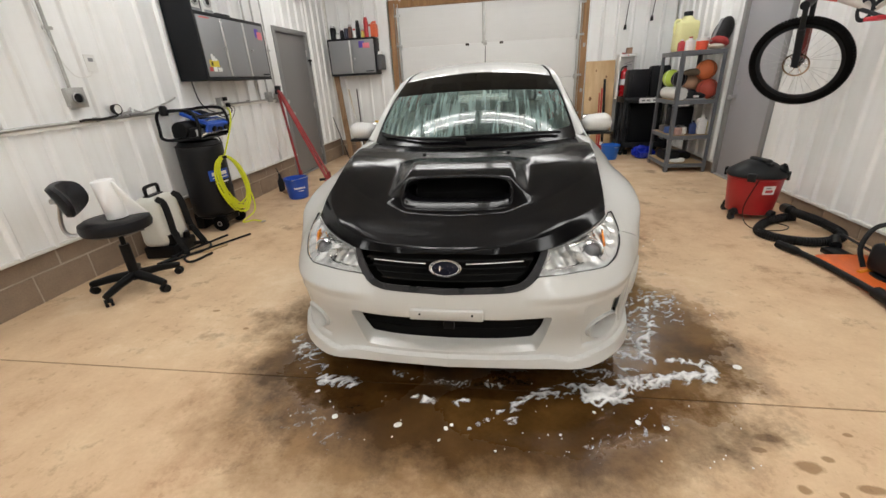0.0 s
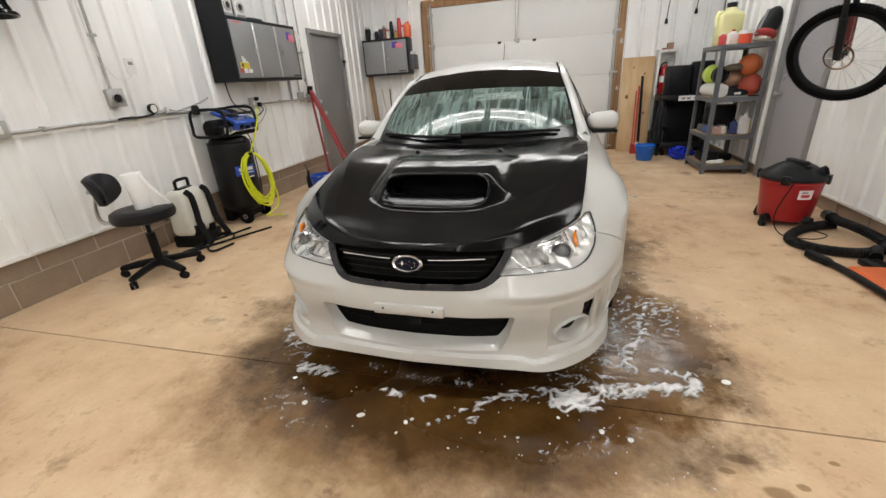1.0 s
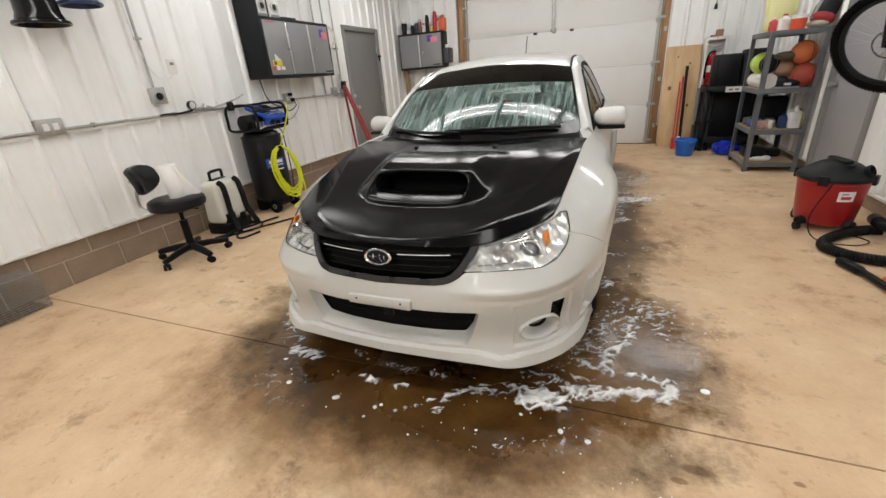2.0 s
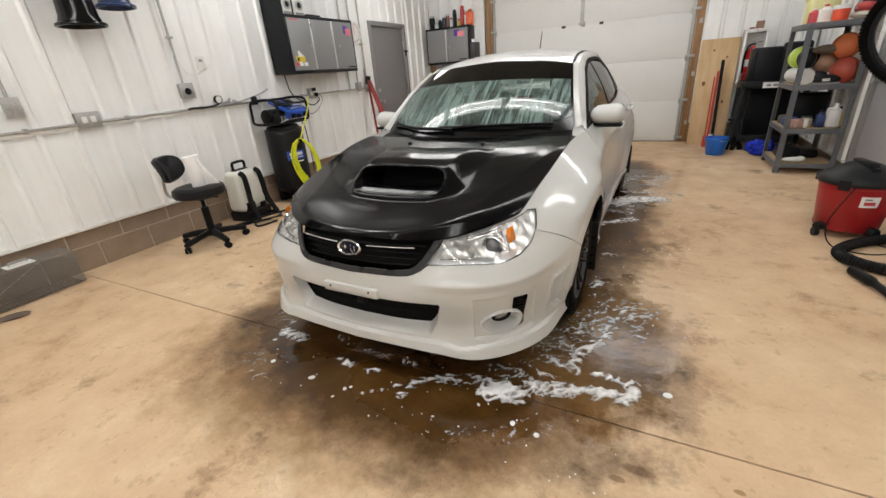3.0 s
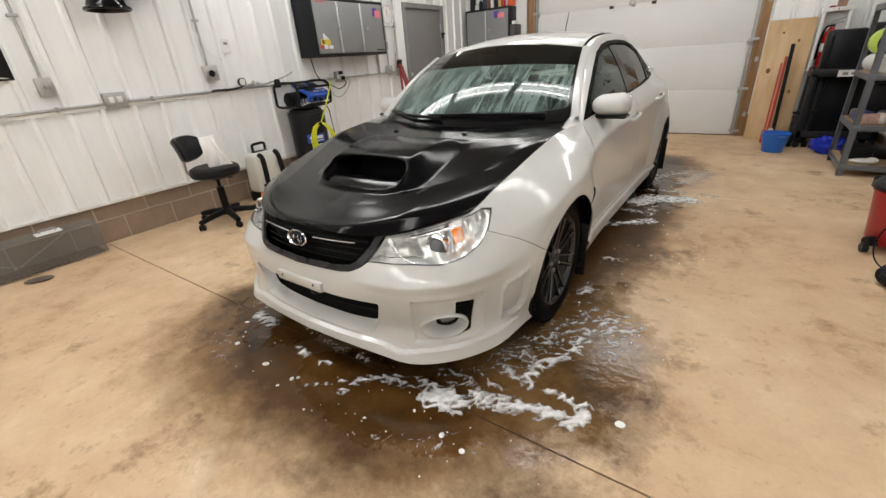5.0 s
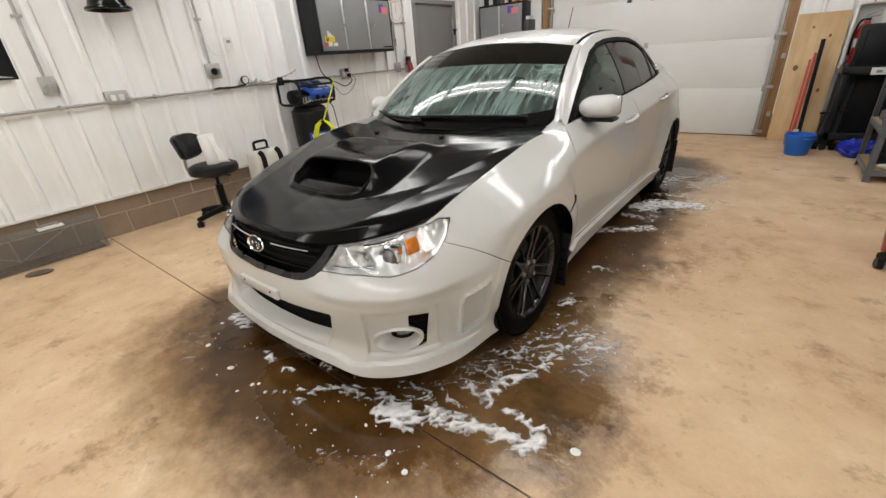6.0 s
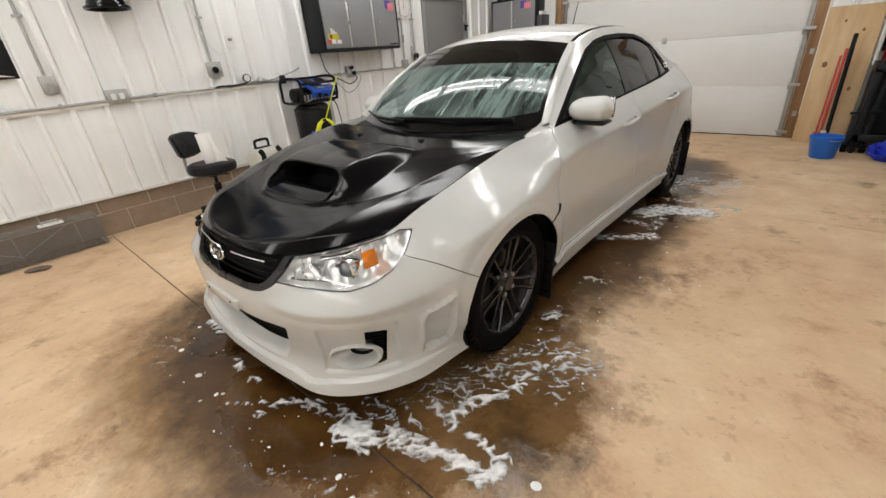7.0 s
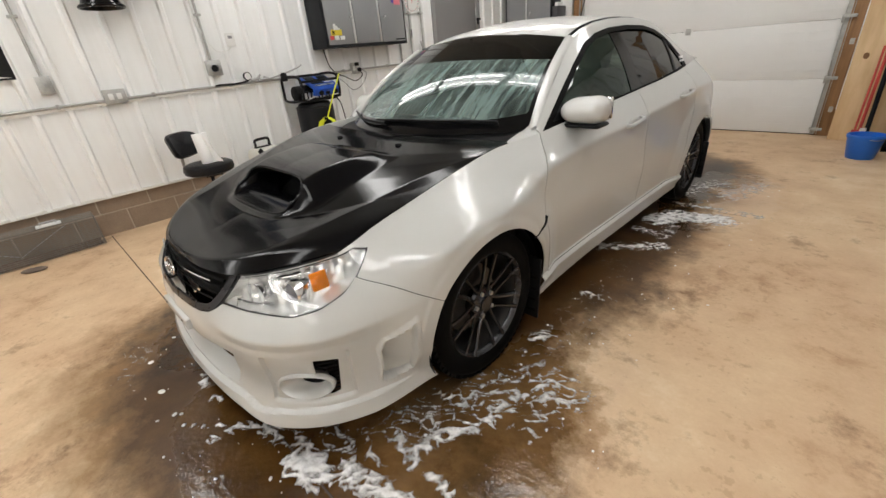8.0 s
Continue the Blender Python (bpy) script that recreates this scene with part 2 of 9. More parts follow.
SHO_Z = [0.56, 0.56, 0.555, 0.56, 0.565, 0.585, 0.635, 0.69, 0.722, 0.75, 0.79, 0.81, 0.82, 0.84, 0.86, 0.87, 0.86, 0.82, 0.78, 0.76, 0.76]
SHO_IN = [0.022, 0.03, 0.042, 0.045, 0.038, 0.03, 0.026, 0.022, 0.022, 0.024, 0.016, 0.01, 0.01, 0.012, 0.02, 0.03, 0.03, 0.03, 0.02, 0.015, 0.015]
HUBS = ((0.84, 0.315), (3.43, 0.318))


def skin(q, v):
    """Points of the right half of the skin: q along the outline, front centre to rear centre; v 0 to 4 from the sill to the top edge."""
    q, v = np.broadcast_arrays(np.asarray(q, float), np.asarray(v, float))
    p = smooth_keys(PLAN, q)
    e = 0.02
    t = smooth_keys(PLAN, q + e) - smooth_keys(PLAN, q - e)
    t /= np.linalg.norm(t, axis=-1, keepdims=True) + 1e-12
    nx, ny = -t[..., 1] * -1, t[..., 0] * -1          # outward normal
    def ring(inset, z):
        d = smooth_keys(inset, q)[..., 0]
        return np.stack([p[..., 0] - nx * d, p[..., 1] - ny * d, smooth_keys(z, q)[..., 0]], -1)
    zero = [0.0] * len(PLAN)
    rows = np.stack([ring(LOW_IN, LOW_Z), ring(SKIRT_IN, SKIRT_Z), ring(zero, MID_Z), ring(SHO_IN, SHO_Z), smooth_keys(TOP, q)], 0)
    k = np.concatenate([2 * rows[:1] - rows[1:2], rows, 2 * rows[-1:] - rows[-2:-1]], 0)
    v = np.clip(v, 0, 4 - 1e-9)
    i = v.astype(int)
    f = (v - i)[..., None]
    ii = i[None, ..., None]
    a, b, c, d = (np.take_along_axis(k, ii + j, 0)[0] for j in range(4))
    s = 0.5 * (2 * b + (c - a) * f + (2 * a - 5 * b + 4 * c - d) * f ** 2 + (3 * b - a - 3 * c + d) * f ** 3)
    # flared arches round the wheels
    for hy, hz in HUBS:
        r = np.hypot(s[..., 1] - hy, s[..., 2] - hz)
        swell = np.clip(1 - (r - 0.40) / 0.15, 0, 1)
        lip = np.clip(1 - (r - 0.376) / 0.008, 0, 1)
        flare = (0.030 * swell * swell * (3 - 2 * swell) + 0.005 * lip) * np.clip((s[..., 2] - 0.22) / 0.1, 0, 1)
        s[..., 0] += flare * (s[..., 1] > 0.3) * np.clip((0.86 - s[..., 2]) / 0.1, 0, 1)
    return s

# ---- the room ----
def cladding_material():
    m, n, l, p = material("white_ribbed_steel")
    v = coords(n, l)
    big = noise_tex(n, l, v, 1.3, 5, 0.6)
    drip = noise_tex(n, l, coords(n, l, (14, 14, 0.7)), 1.0, 5, 0.6)
    a = n.new("ShaderNodeMath")
    a.operation = "MULTIPLY_ADD"
    l.new(drip, a.inputs[0])
    a.inputs[1].default_value = 0.6
    l.new(big, a.inputs[2])
    r = ramp(n, [(0.5, (0.75, 0.752, 0.735)), (0.9, (0.84, 0.85, 0.845))])
    l.new(a.outputs[0], r.inputs["Fac"])
    # grime gathers in specks
    speck = noise_tex(n, l, v, 38, 3)
    sr = ramp(n, [(0.26, (0.72, 0.68, 0.6)), (0.34, (1, 1, 1))])
    l.new(speck, sr.inputs["Fac"])
    mul = n.new("ShaderNodeMix")
    mul.data_type, mul.blend_type = "RGBA", "MULTIPLY"
    mul.inputs["Factor"].default_value = 0.22
    l.new(r.outputs["Color"], mul.inputs[6])
    l.new(sr.outputs["Color"], mul.inputs[7])
    l.new(mul.outputs[2], p.inputs["Base Color"])
    p.inputs["Roughness"].default_value = 0.38
    bumped(n, l, p, noise_tex(n, l, v, 2.2, 2), 0.3, 0.005)
    return m


CLAD = cladding_material()
WALL_CORE = plain("wall_core", (0.55, 0.54, 0.5), 0.8)
PITCH = 0.2286


def concrete_material():
    """Bare tan concrete with old stains; dark and glossy where water lies."""
    m, n, l, p = material("garage_concrete")
    v = coords(n, l)

    def math_node(op, a, b=None, c=None):
        k = n.new("ShaderNodeMath")
        k.operation = op
        for i, x in enumerate((a, b, c)):
            if x is None:
                continue
            if isinstance(x, (int, float)):
                k.inputs[i].default_value = x
            else:
                l.new(x, k.inputs[i])
        return k.outputs[0]

    big, mid, fine = noise_tex(n, l, v, 0.7, 6, 0.6), noise_tex(n, l, v, 3.2, 7, 0.65), noise_tex(n, l, v, 55, 5, 0.7)
    f = math_node("ADD", math_node("MULTIPLY", big, 0.45), math_node("ADD", math_node("MULTIPLY", mid, 0.43), math_node("MULTIPLY", fine, 0.12)))
    base = ramp(n, [(0.36, (0.40, 0.247, 0.137)), (0.45, (0.57, 0.392, 0.242)), (0.54, (0.643, 0.467, 0.296)), (0.65, (0.745, 0.595, 0.418))])
    l.new(f, base.inputs["Fac"])
    # dirt blots
    blot = noise_tex(n, l, v, 1.9, 8, 0.72)
    br = ramp(n, [(0.33, (0.32, 0.26, 0.2)), (0.43, (1, 1, 1))])
    l.new(blot, br.inputs["Fac"])
    mix = n.new("ShaderNodeMix")
    mix.data_type, mix.blend_type = "RGBA", "MULTIPLY"
    mix.inputs["Factor"].default_value = 0.75
    l.new(base.outputs["Color"], mix.inputs[6])
    l.new(br.outputs["Color"], mix.inputs[7])
    # small scuffs and freckles, gathered in some places
    fleck = math_node("ADD", noise_tex(n, l, v, 21, 4, 0.6), math_node("MULTIPLY", noise_tex(n, l, v, 1.6, 4, 0.6), 0.45))
    kr = ramp(n, [(0.55, (0.40, 0.31, 0.23)), (0.61, (1, 1, 1))])
    l.new(fleck, kr.inputs["Fac"])
    scuff = n.new("ShaderNodeMix")
    scuff.data_type, scuff.blend_type = "RGBA", "MULTIPLY"
    scuff.inputs["Factor"].default_value = 0.24
    l.new(mix.outputs[2], scuff.inputs[6])
    l.new(kr.outputs["Color"], scuff.inputs[7])
    mix = scuff
    # puddles: distance to a few wet ovals, frayed by noise
    sep = n.new("ShaderNodeSeparateXYZ")
    l.new(v, sep.inputs[0])
    warp = math_node("MULTIPLY", math_node("SUBTRACT", noise_tex(n, l, v, 2.6, 8, 0.72), 0.5), 1.0)
    wet = None
    def ovals(rows):
        near = None
        for cx, cy, rx, ry in rows:
            dx = math_node("DIVIDE", math_node("SUBTRACT", sep.outputs["X"], cx), rx)
            dy = math_node("DIVIDE", math_node("SUBTRACT", sep.outputs["Y"], cy), ry)
            d = math_node("SUBTRACT", 1.0, math_node("SQRT", math_node("ADD", math_node("MULTIPLY", dx, dx), math_node("MULTIPLY", dy, dy))))
            near = d if near is None else math_node("MAXIMUM", near, d)
        return near

    wet = math_node("ADD", ovals(WET), warp)
    deep = math_node("ADD", ovals(POOLS), warp)
    wr = n.new("ShaderNodeMapRange")
    wr.inputs["From Min"].default_value, wr.inputs["From Max"].default_value = -0.10, 0.15
    l.new(wet, wr.inputs["Value"])
    dark = n.new("ShaderNodeMix")
    dark.data_type, dark.blend_type = "RGBA", "MULTIPLY"
    l.new(wr.outputs["Result"], dark.inputs["Factor"])
    l.new(mix.outputs[2], dark.inputs[6])
    soak = ramp(n, [(0.36, (0.105, 0.085, 0.058)), (0.5, (0.235, 0.185, 0.112)), (0.64, (0.35, 0.275, 0.165))])
    l.new(noise_tex(n, l, v, 1.7, 7, 0.66), soak.inputs["Fac"])
    l.new(soak.outputs["Color"], dark.inputs[7])
    # old brown stains spread further than the water, and dried drops
    old = n.new("ShaderNodeMapRange")
    old.inputs["From Min"].default_value, old.inputs["From Max"].default_value = -0.12, 0.42
    l.new(math_node("ADD", ovals(STAINS), math_node("MULTIPLY", math_node("SUBTRACT", noise_tex(n, l, v, 3.6, 8, 0.72), 0.5), 1.2)), old.inputs["Value"])
    tan = n.new("ShaderNodeMix")
    tan.data_type, tan.blend_type = "RGBA", "MULTIPLY"
    l.new(old.outputs["Result"], tan.inputs["Factor"])
    l.new(dark.outputs[2], tan.inputs[6])
    tan.inputs[7].default_value = (0.43, 0.355, 0.255, 1)
    drop = n.new("ShaderNodeMapRange")
    drop.inputs["From Min"].default_value, drop.inputs["From Max"].default_value = 0.0, 0.31
    l.new(math_node("ADD", ovals(DRIPS), math_node("MULTIPLY", math_node("SUBTRACT", noise_tex(n, l, v, 34, 4), 0.5), 0.7)), drop.inputs["Value"])
    spot = n.new("ShaderNodeMix")
    spot.data_type, spot.blend_type = "RGBA", "MULTIPLY"
    l.new(drop.outputs["Result"], spot.inputs["Factor"])
    l.new(tan.outputs[2], spot.inputs[6])
    spot.inputs[7].default_value = (0.55, 0.48, 0.40, 1)
    l.new(spot.outputs[2], p.inputs["Base Color"])
    p.inputs["Specular IOR Level"].default_value = 0.4
    pool = n.new("ShaderNodeMapRange")
    pool.inputs["From Min"].default_value, pool.inputs["From Max"].default_value = 0.0, 0.14
    pool.inputs["To Min"].default_value, pool.inputs["To Max"].default_value = 0.0, 0.31
    l.new(deep, pool.inputs["Value"])
    damp = n.new("ShaderNodeMapRange")
    damp.inputs["To Min"].default_value, damp.inputs["To Max"].default_value = 0.66, 0.36
    l.new(wr.outputs["Result"], damp.inputs["Value"])
    l.new(math_node("SUBTRACT", damp.outputs["Result"], pool.outputs["Result"]), p.inputs["Roughness"])
    dry = n.new("ShaderNodeMapRange")
    dry.inputs["To Min"].default_value, dry.inputs["To Max"].default_value = 0.35, 0.22
    l.new(wr.outputs["Result"], dry.inputs["Value"])
    b = n.new("ShaderNodeBump")
    b.inputs["Distance"].default_value = 0.003
    l.new(dry.outputs["Result"], b.inputs["Strength"])
    ripple = math_node("MULTIPLY", noise_tex(n, l, v, 26, 3, 0.6), math_node("MULTIPLY", pool.outputs["Result"], 9.0))
    l.new(math_node("ADD", ripple, math_node("ADD", mid, math_node("MULTIPLY", fine, 0.6))), b.inputs["Height"])
    l.new(b.outputs["Normal"], p.inputs["Normal"])
    return m


WET = [(0.12, 0.42, 1.26, 0.86), (0.76, 0.58, 0.60, 0.66), (0.46, 2.2, 0.72, 2.6), (0.2, 4.2, 0.98, 0.9)]
STAINS = [(-0.15, -0.12, 1.0, 0.58), (0.42, -0.12, 0.72, 0.42), (0.70, 2.6, 0.58, 1.9), (0.5, 4.1, 0.85, 0.8)]
DRIPS = [(1.21, -0.14, 0.06, 0.022), (1.28, -0.26, 0.05, 0.03), (1.21, -0.35, 0.025, 0.02), (1.15, -0.2, 0.03, 0.015), (1.36, -0.22, 0.022, 0.016), (1.42, -0.33, 0.05, 0.02),
         (1.32, -0.36, 0.016, 0.014), (-1.6, 0.6, 0.03, 0.016), (-1.28, 0.42, 0.022, 0.014), (1.5, -0.1, 0.02, 0.012)]
POOLS = [(1.20, 0.47, 0.14, 0.10), (0.46, -0.20, 0.15, 0.09), (1.12, 0.85, 0.32, 0.55), (0.85, 0.15, 0.5, 0.28), (1.1, 3.6, 0.42, 0.8), (0.45, -0.05, 0.5, 0.25), (-0.5, 0.1, 0.35, 0.3)]
CONCRETE = concrete_material()

# the floor is cast in bays, with open joints between them
floor = new("floor", None)
tagged(floor, "tan stained concrete slab floor, wet around the car", "floor", kind="structure")
joints = [REAR, 0.036, 3.222, BACK + 0.2]
for k in range(3):
    bm = bmesh.new()
    y0, y1 = joints[k] + (0.004 if k else -0.2), joints[k + 1] - (0.004 if k < 2 else 0)
    box(bm, LEFT - 0.2, RIGHT + 0.2, y0, y1, -0.12, 0.0)
    part("floor_slab", bm, CONCRETE, floor, smooth=0)
bm = boxes((LEFT - 0.2, RIGHT + 0.2, REAR - 0.2, BACK + 0.2, -0.16, -0.121), (LEFT, RIGHT, 0.031, 0.041, -0.121, -0.006), (LEFT, RIGHT, 3.217, 3.227, -0.121, -0.006))
part("joint_filler", bm, plain("joint_dirt", (0.06, 0.04, 0.028), 0.9), floor)


def ribbed(length, z0, z1, start=0.0):
    """Ribbed sheet in its own plane: x along, y out of the wall, z up."""
    prof = []
    k0 = math.floor(-start / PITCH) - 1
    for k in range(k0, k0 + int(length / PITCH) + 4):
        c = k * PITCH + start
        prof += [(c - 0.034, 0), (c - 0.029, 0.003), (c - 0.018, 0.024), (c - 0.013, 0.027), (c + 0.009, 0.027), (c + 0.014, 0.024), (c + 0.025, 0.003), (c + 0.030, 0)]
    xs = [p[0] for p in prof]
    ys = [p[1] for p in prof]
    cut = [(x, y) for x, y in prof if 0 < x < length]
    cut = [(0, float(np.interp(0, xs, ys)))] + cut + [(length, float(np.interp(length, xs, ys)))]
    v = [(x, y, z) for x, y in cut for z in (z0, z1)] + [(x, y - 0.002, z) for x, y in cut for z in (z0, z1)]
    n = len(cut)
    f = [(2 * i, 2 * i + 2, 2 * i + 3, 2 * i + 1) for i in range(n - 1)]
    f += [(2 * n + 2 * i + 1, 2 * n + 2 * i + 3, 2 * n + 2 * i + 2, 2 * n + 2 * i) for i in range(n - 1)]
    f += [(2 * n + 2 * i, 2 * n + 2 * i + 2, 2 * i + 2, 2 * i) for i in range(n - 1)]
    return v, [], [q[::-1] for q in f]


def clad(wall, place, spans, phase=0.0):
    """Sheets 0.914 m wide over spans (a, b, z0, z1) of the wall's length."""
    for a, b, z0, z1 in spans:
        x = a
        while x < b - 1e-6:
            w = min(0.9144, b - x)
            part("metal_sheet", ribbed(w, z0, z1, (phase - (x - a)) % PITCH - PITCH), CLAD, wall, smooth=0, place=place @ pose(x, 0, 0))
            x += w


DOOR_L = (4.49, 5.45, 2.04)       # along y, and height
DOOR_R = (3.37, 4.23, 2.04)
GATE = (-1.62, 1.42, 2.44)        # garage door opening along x, and height

wall_left = tagged(new("wall_left"), "white ribbed steel wall above a concrete block footing", "wall", kind="structure")
bm = boxes((LEFT - 0.16, LEFT - 0.075, REAR - 0.2, DOOR_L[0], 0.0, CEILING), (LEFT - 0.16, LEFT - 0.075, DOOR_L[1], BACK, 0.0, CEILING), (LEFT - 0.16, LEFT - 0.075, DOOR_L[0], DOOR_L[1], DOOR_L[2], CEILING))
part("wall_core", bm, WALL_CORE, wall_left, smooth=0)
face = pose(LEFT, 0, 0, 0, 0, 90) @ Matrix.Diagonal((1, -1, 1, 1))
clad(wall_left, face, [(REAR, -0.21, 0.34, CEILING), (-0.21, DOOR_L[0] - 0.04, 0.34, CEILING), (DOOR_L[1] + 0.04, BACK - 0.02, 0.34, CEILING), (DOOR_L[0] - 0.04, DOOR_L[1] + 0.04, DOOR_L[2] + 0.05, CEILING)], phase=0.13)

wall_back = tagged(new("wall_back"), "white ribbed steel wall round the garage door", "wall", kind="structure")
bm = boxes((LEFT - 0.16, GATE[0], BACK + 0.075, BACK + 0.16, 0, CEILING), (GATE[1], RIGHT + 0.16, BACK + 0.075, BACK + 0.16, 0, CEILING), (GATE[0], GATE[1], BACK + 0.075, BACK + 0.16, GATE[2], CEILING))
part("wall_core", bm, WALL_CORE, wall_back, smooth=0)
face = pose(0, BACK, 0) @ Matrix.Diagonal((1, -1, 1, 1))
clad(wall_back, face, [(LEFT + 0.02, GATE[0] - 0.16, 0.30, CEILING), (GATE[1] + 0.13, RIGHT - 0.02, 0.30, CEILING), (GATE[0] - 0.16, GATE[1] + 0.13, GATE[2] + 0.1, CEILING)])

wall_right = tagged(new("wall_right"), "white ribbed steel wall with a grey service door", "wall", kind="structure")
bm = boxes((RIGHT + 0.075, RIGHT + 0.16, REAR - 0.2, DOOR_R[0], 0, CEILING), (RIGHT + 0.075, RIGHT + 0.16, DOOR_R[1], BACK, 0, CEILING), (RIGHT + 0.075, RIGHT + 0.16, DOOR_R[0], DOOR_R[1], DOOR_R[2], CEILING))
part("wall_core", bm, WALL_CORE, wall_right, smooth=0)
face = pose(RIGHT, 0, 0, 0, 0, 90)
clad(wall_right, face, [(REAR, DOOR_R[0] - 0.05, 0.14, CEILING), (DOOR_R[1] + 0.05, BACK - 0.02, 0.14, CEILING), (DOOR_R[0] - 0.05, DOOR_R[1] + 0.05, DOOR_R[2] + 0.05, CEILING)], phase=0.1)

wall_rear = tagged(new("wall_rear"), "plain white ribbed steel wall", "wall", kind="structure")
part("wall_core", boxes((LEFT - 0.16, RIGHT + 0.16, REAR - 0.16, REAR - 0.004, 0, CEILING)), WALL_CORE, wall_rear, smooth=0)
clad(wall_rear, pose(0, REAR, 0), [(LEFT + 0.02, RIGHT - 0.02, 0.3, CEILING)])

ceiling = part("ceiling", boxes((LEFT - 0.16, RIGHT + 0.16, REAR - 0.16, BACK + 0.16, CEILING, CEILING + 0.12)), plain("ceiling_grey", (0.38, 0.37, 0.35), 0.6, vary=0.08), None, smooth=0)
tagged(ceiling, "flat dull pale grey ceiling", "ceiling", kind="structure")

# ceiling lights: twin tubes under a pale diffuser, four in a row, four rows; the fourth row is added, unseen
GLOW = bpy.data.materials.new("fluorescent_tube")
GLOW.use_nodes = True
gn = GLOW.node_tree.nodes
em = gn.new("ShaderNodeEmission")
em.inputs["Color"].default_value = (0.985, 0.97, 0.945, 1)
em.inputs["Strength"].default_value = TUBE_GLOW
GLOW.node_tree.links.new(em.outputs[0], gn["Material Output"].inputs["Surface"])
LENS = bpy.data.materials.new("prismatic_diffuser")
LENS.use_nodes = True
em2 = LENS.node_tree.nodes.new("ShaderNodeEmission")
em2.inputs["Color"].default_value = (0.985, 0.97, 0.945, 1)
em2.inputs["Strength"].default_value = LENS_GLOW
LENS.node_tree.links.new(em2.outputs[0], LENS.node_tree.nodes["Material Output"].inputs["Surface"])
TRAY = plain("lamp_tray_white", (0.8, 0.8, 0.78), 0.35, vary=0.05)


def strip_light(place):
    lamp = thing("ceiling_light", place, "white twin-tube fluorescent light with a pale glowing diffuser", "ceiling light", "ceiling lights")
    bm = bmesh.new()
    box(bm, -0.62, 0.62, -0.165, 0.165, -0.05, 0.0, 0.006)
    part("tray", bm, TRAY, lamp)
    bm = bmesh.new()
    box(bm, -0.60, 0.60, -0.15, 0.15, -0.062, -0.0505, 0.004)
    part("diffuser", bm, LENS, lamp, "glowing prismatic diffuser")
    for y in (-0.075, 0.075):
        part("tube", rods(((-0.59, y, -0.078), (0.59, y, -0.078), 0.016), seg=12), GLOW, lamp, "glowing fluorescent tube")
        for x in (-0.605, 0.605):
            part("tube_holder", boxes((x - 0.012, x + 0.012, y - 0.02, y + 0.02, -0.1, -0.045), bevel=0.004), TRAY, lamp)
    return lamp


first = strip_light(pose(-1.98, LIGHT_ROWS[0], CEILING))
for y in LIGHT_ROWS:
    for x in (-1.98, -0.66, 0.66, 1.98):
        if (x, y) != (-1.98, LIGHT_ROWS[0]):
            copy_thing(first, pose(x, y, CEILING))

# ---- the car ----
car = thing("car", pose(0, 0, 0, 0, 0, -0.4), "wet white saloon with a satin black scooped bonnet on concrete", "car")
lengths = np.linalg.norm(np.diff(smooth_keys(PLAN, np.arange(0, 20.01, 0.1)), axis=0), axis=1).reshape(20, 10).sum(1)
QS = np.concatenate([np.arange(k, k + 1, 1 / math.ceil(lengths[k] / (0.005 if k in (5, 6) else 0.0105))) for k in range(20)] + [[20.0]])
VS = np.linspace(0, 4, 81)

HEADLAMP = [(1.8, 3.14), (3.0, 3.12), (3.8, 3.05), (4.4, 3.1), (4.9, 3.25), (5.22, 3.42), (5.62, 3.74), (5.3, 3.9), (4.6, 3.94), (3.7, 3.94), (2.8, 3.94), (2.26, 3.92)]
GRILLE = [(-2.22, 4.3), (-2.2, 3.95), (-1.84, 3.26), (-1.66, 2.95), (-1.48, 2.78), (-1.2, 2.69), (0, 2.65), (1.2, 2.69), (1.48, 2.78), (1.66, 2.95), (1.84, 3.26), (2.2, 3.95), (2.22, 4.3)]
GRILLE_IN = [(-2.03, 4.3), (-2.0, 3.98), (-1.68, 3.36), (-1.52, 3.10), (-1.36, 2.96), (-1.1, 2.90), (0, 2.87), (1.1, 2.90), (1.36, 2.96), (1.52, 3.10), (1.68, 3.36), (2.0, 3.98), (2.03, 4.3)]
INTAKE = [(-2.12, 1.8), (0, 1.84), (2.12, 1.8), (1.98, 1.2), (1.78, 0.66), (0, 0.62), (-1.78, 0.66), (-1.98, 1.2)]
SIDE_VENT = [(5.36, 1.78), (5.44, 1.93), (6.04, 2.13), (5.94, 0.86), (5.32, 0.74)]
FOG_VENT = [(4.04, 1.84), (4.54, 1.78), (4.44, 0.84), (4.24, 0.76), (4.02, 1.2)]
FOG = (3.76, 1.12, 0.60, 0.37)                       # centre and half sizes of the lamp surround
ARCHES = ((0.855, 0.308, 0.345), (3.43, 0.31, 0.352))


def bumper_top(q):
    return np.interp(np.abs(q), [0, 1.34, 1.64, 1.82, 3.0, 3.8, 4.4, 4.9, 5.18, 5.84, 6.6, 7], [2.63, 2.70, 2.90, 3.12, 3.1, 3.03, 3.08, 3.23, 3.42, 2.86, 2.2, 2.0])


def outward(q):
    t = smooth_keys(PLAN, q + 0.02) - smooth_keys(PLAN, q - 0.02)
    t /= np.linalg.norm(t, axis=-1, keepdims=True)
    return np.stack([t[..., 1], -t[..., 0], 0 * q], -1)


def step(x, w):
    x = np.clip(x / w + 0.5, 0, 1)
    return x * x * (3 - 2 * x)


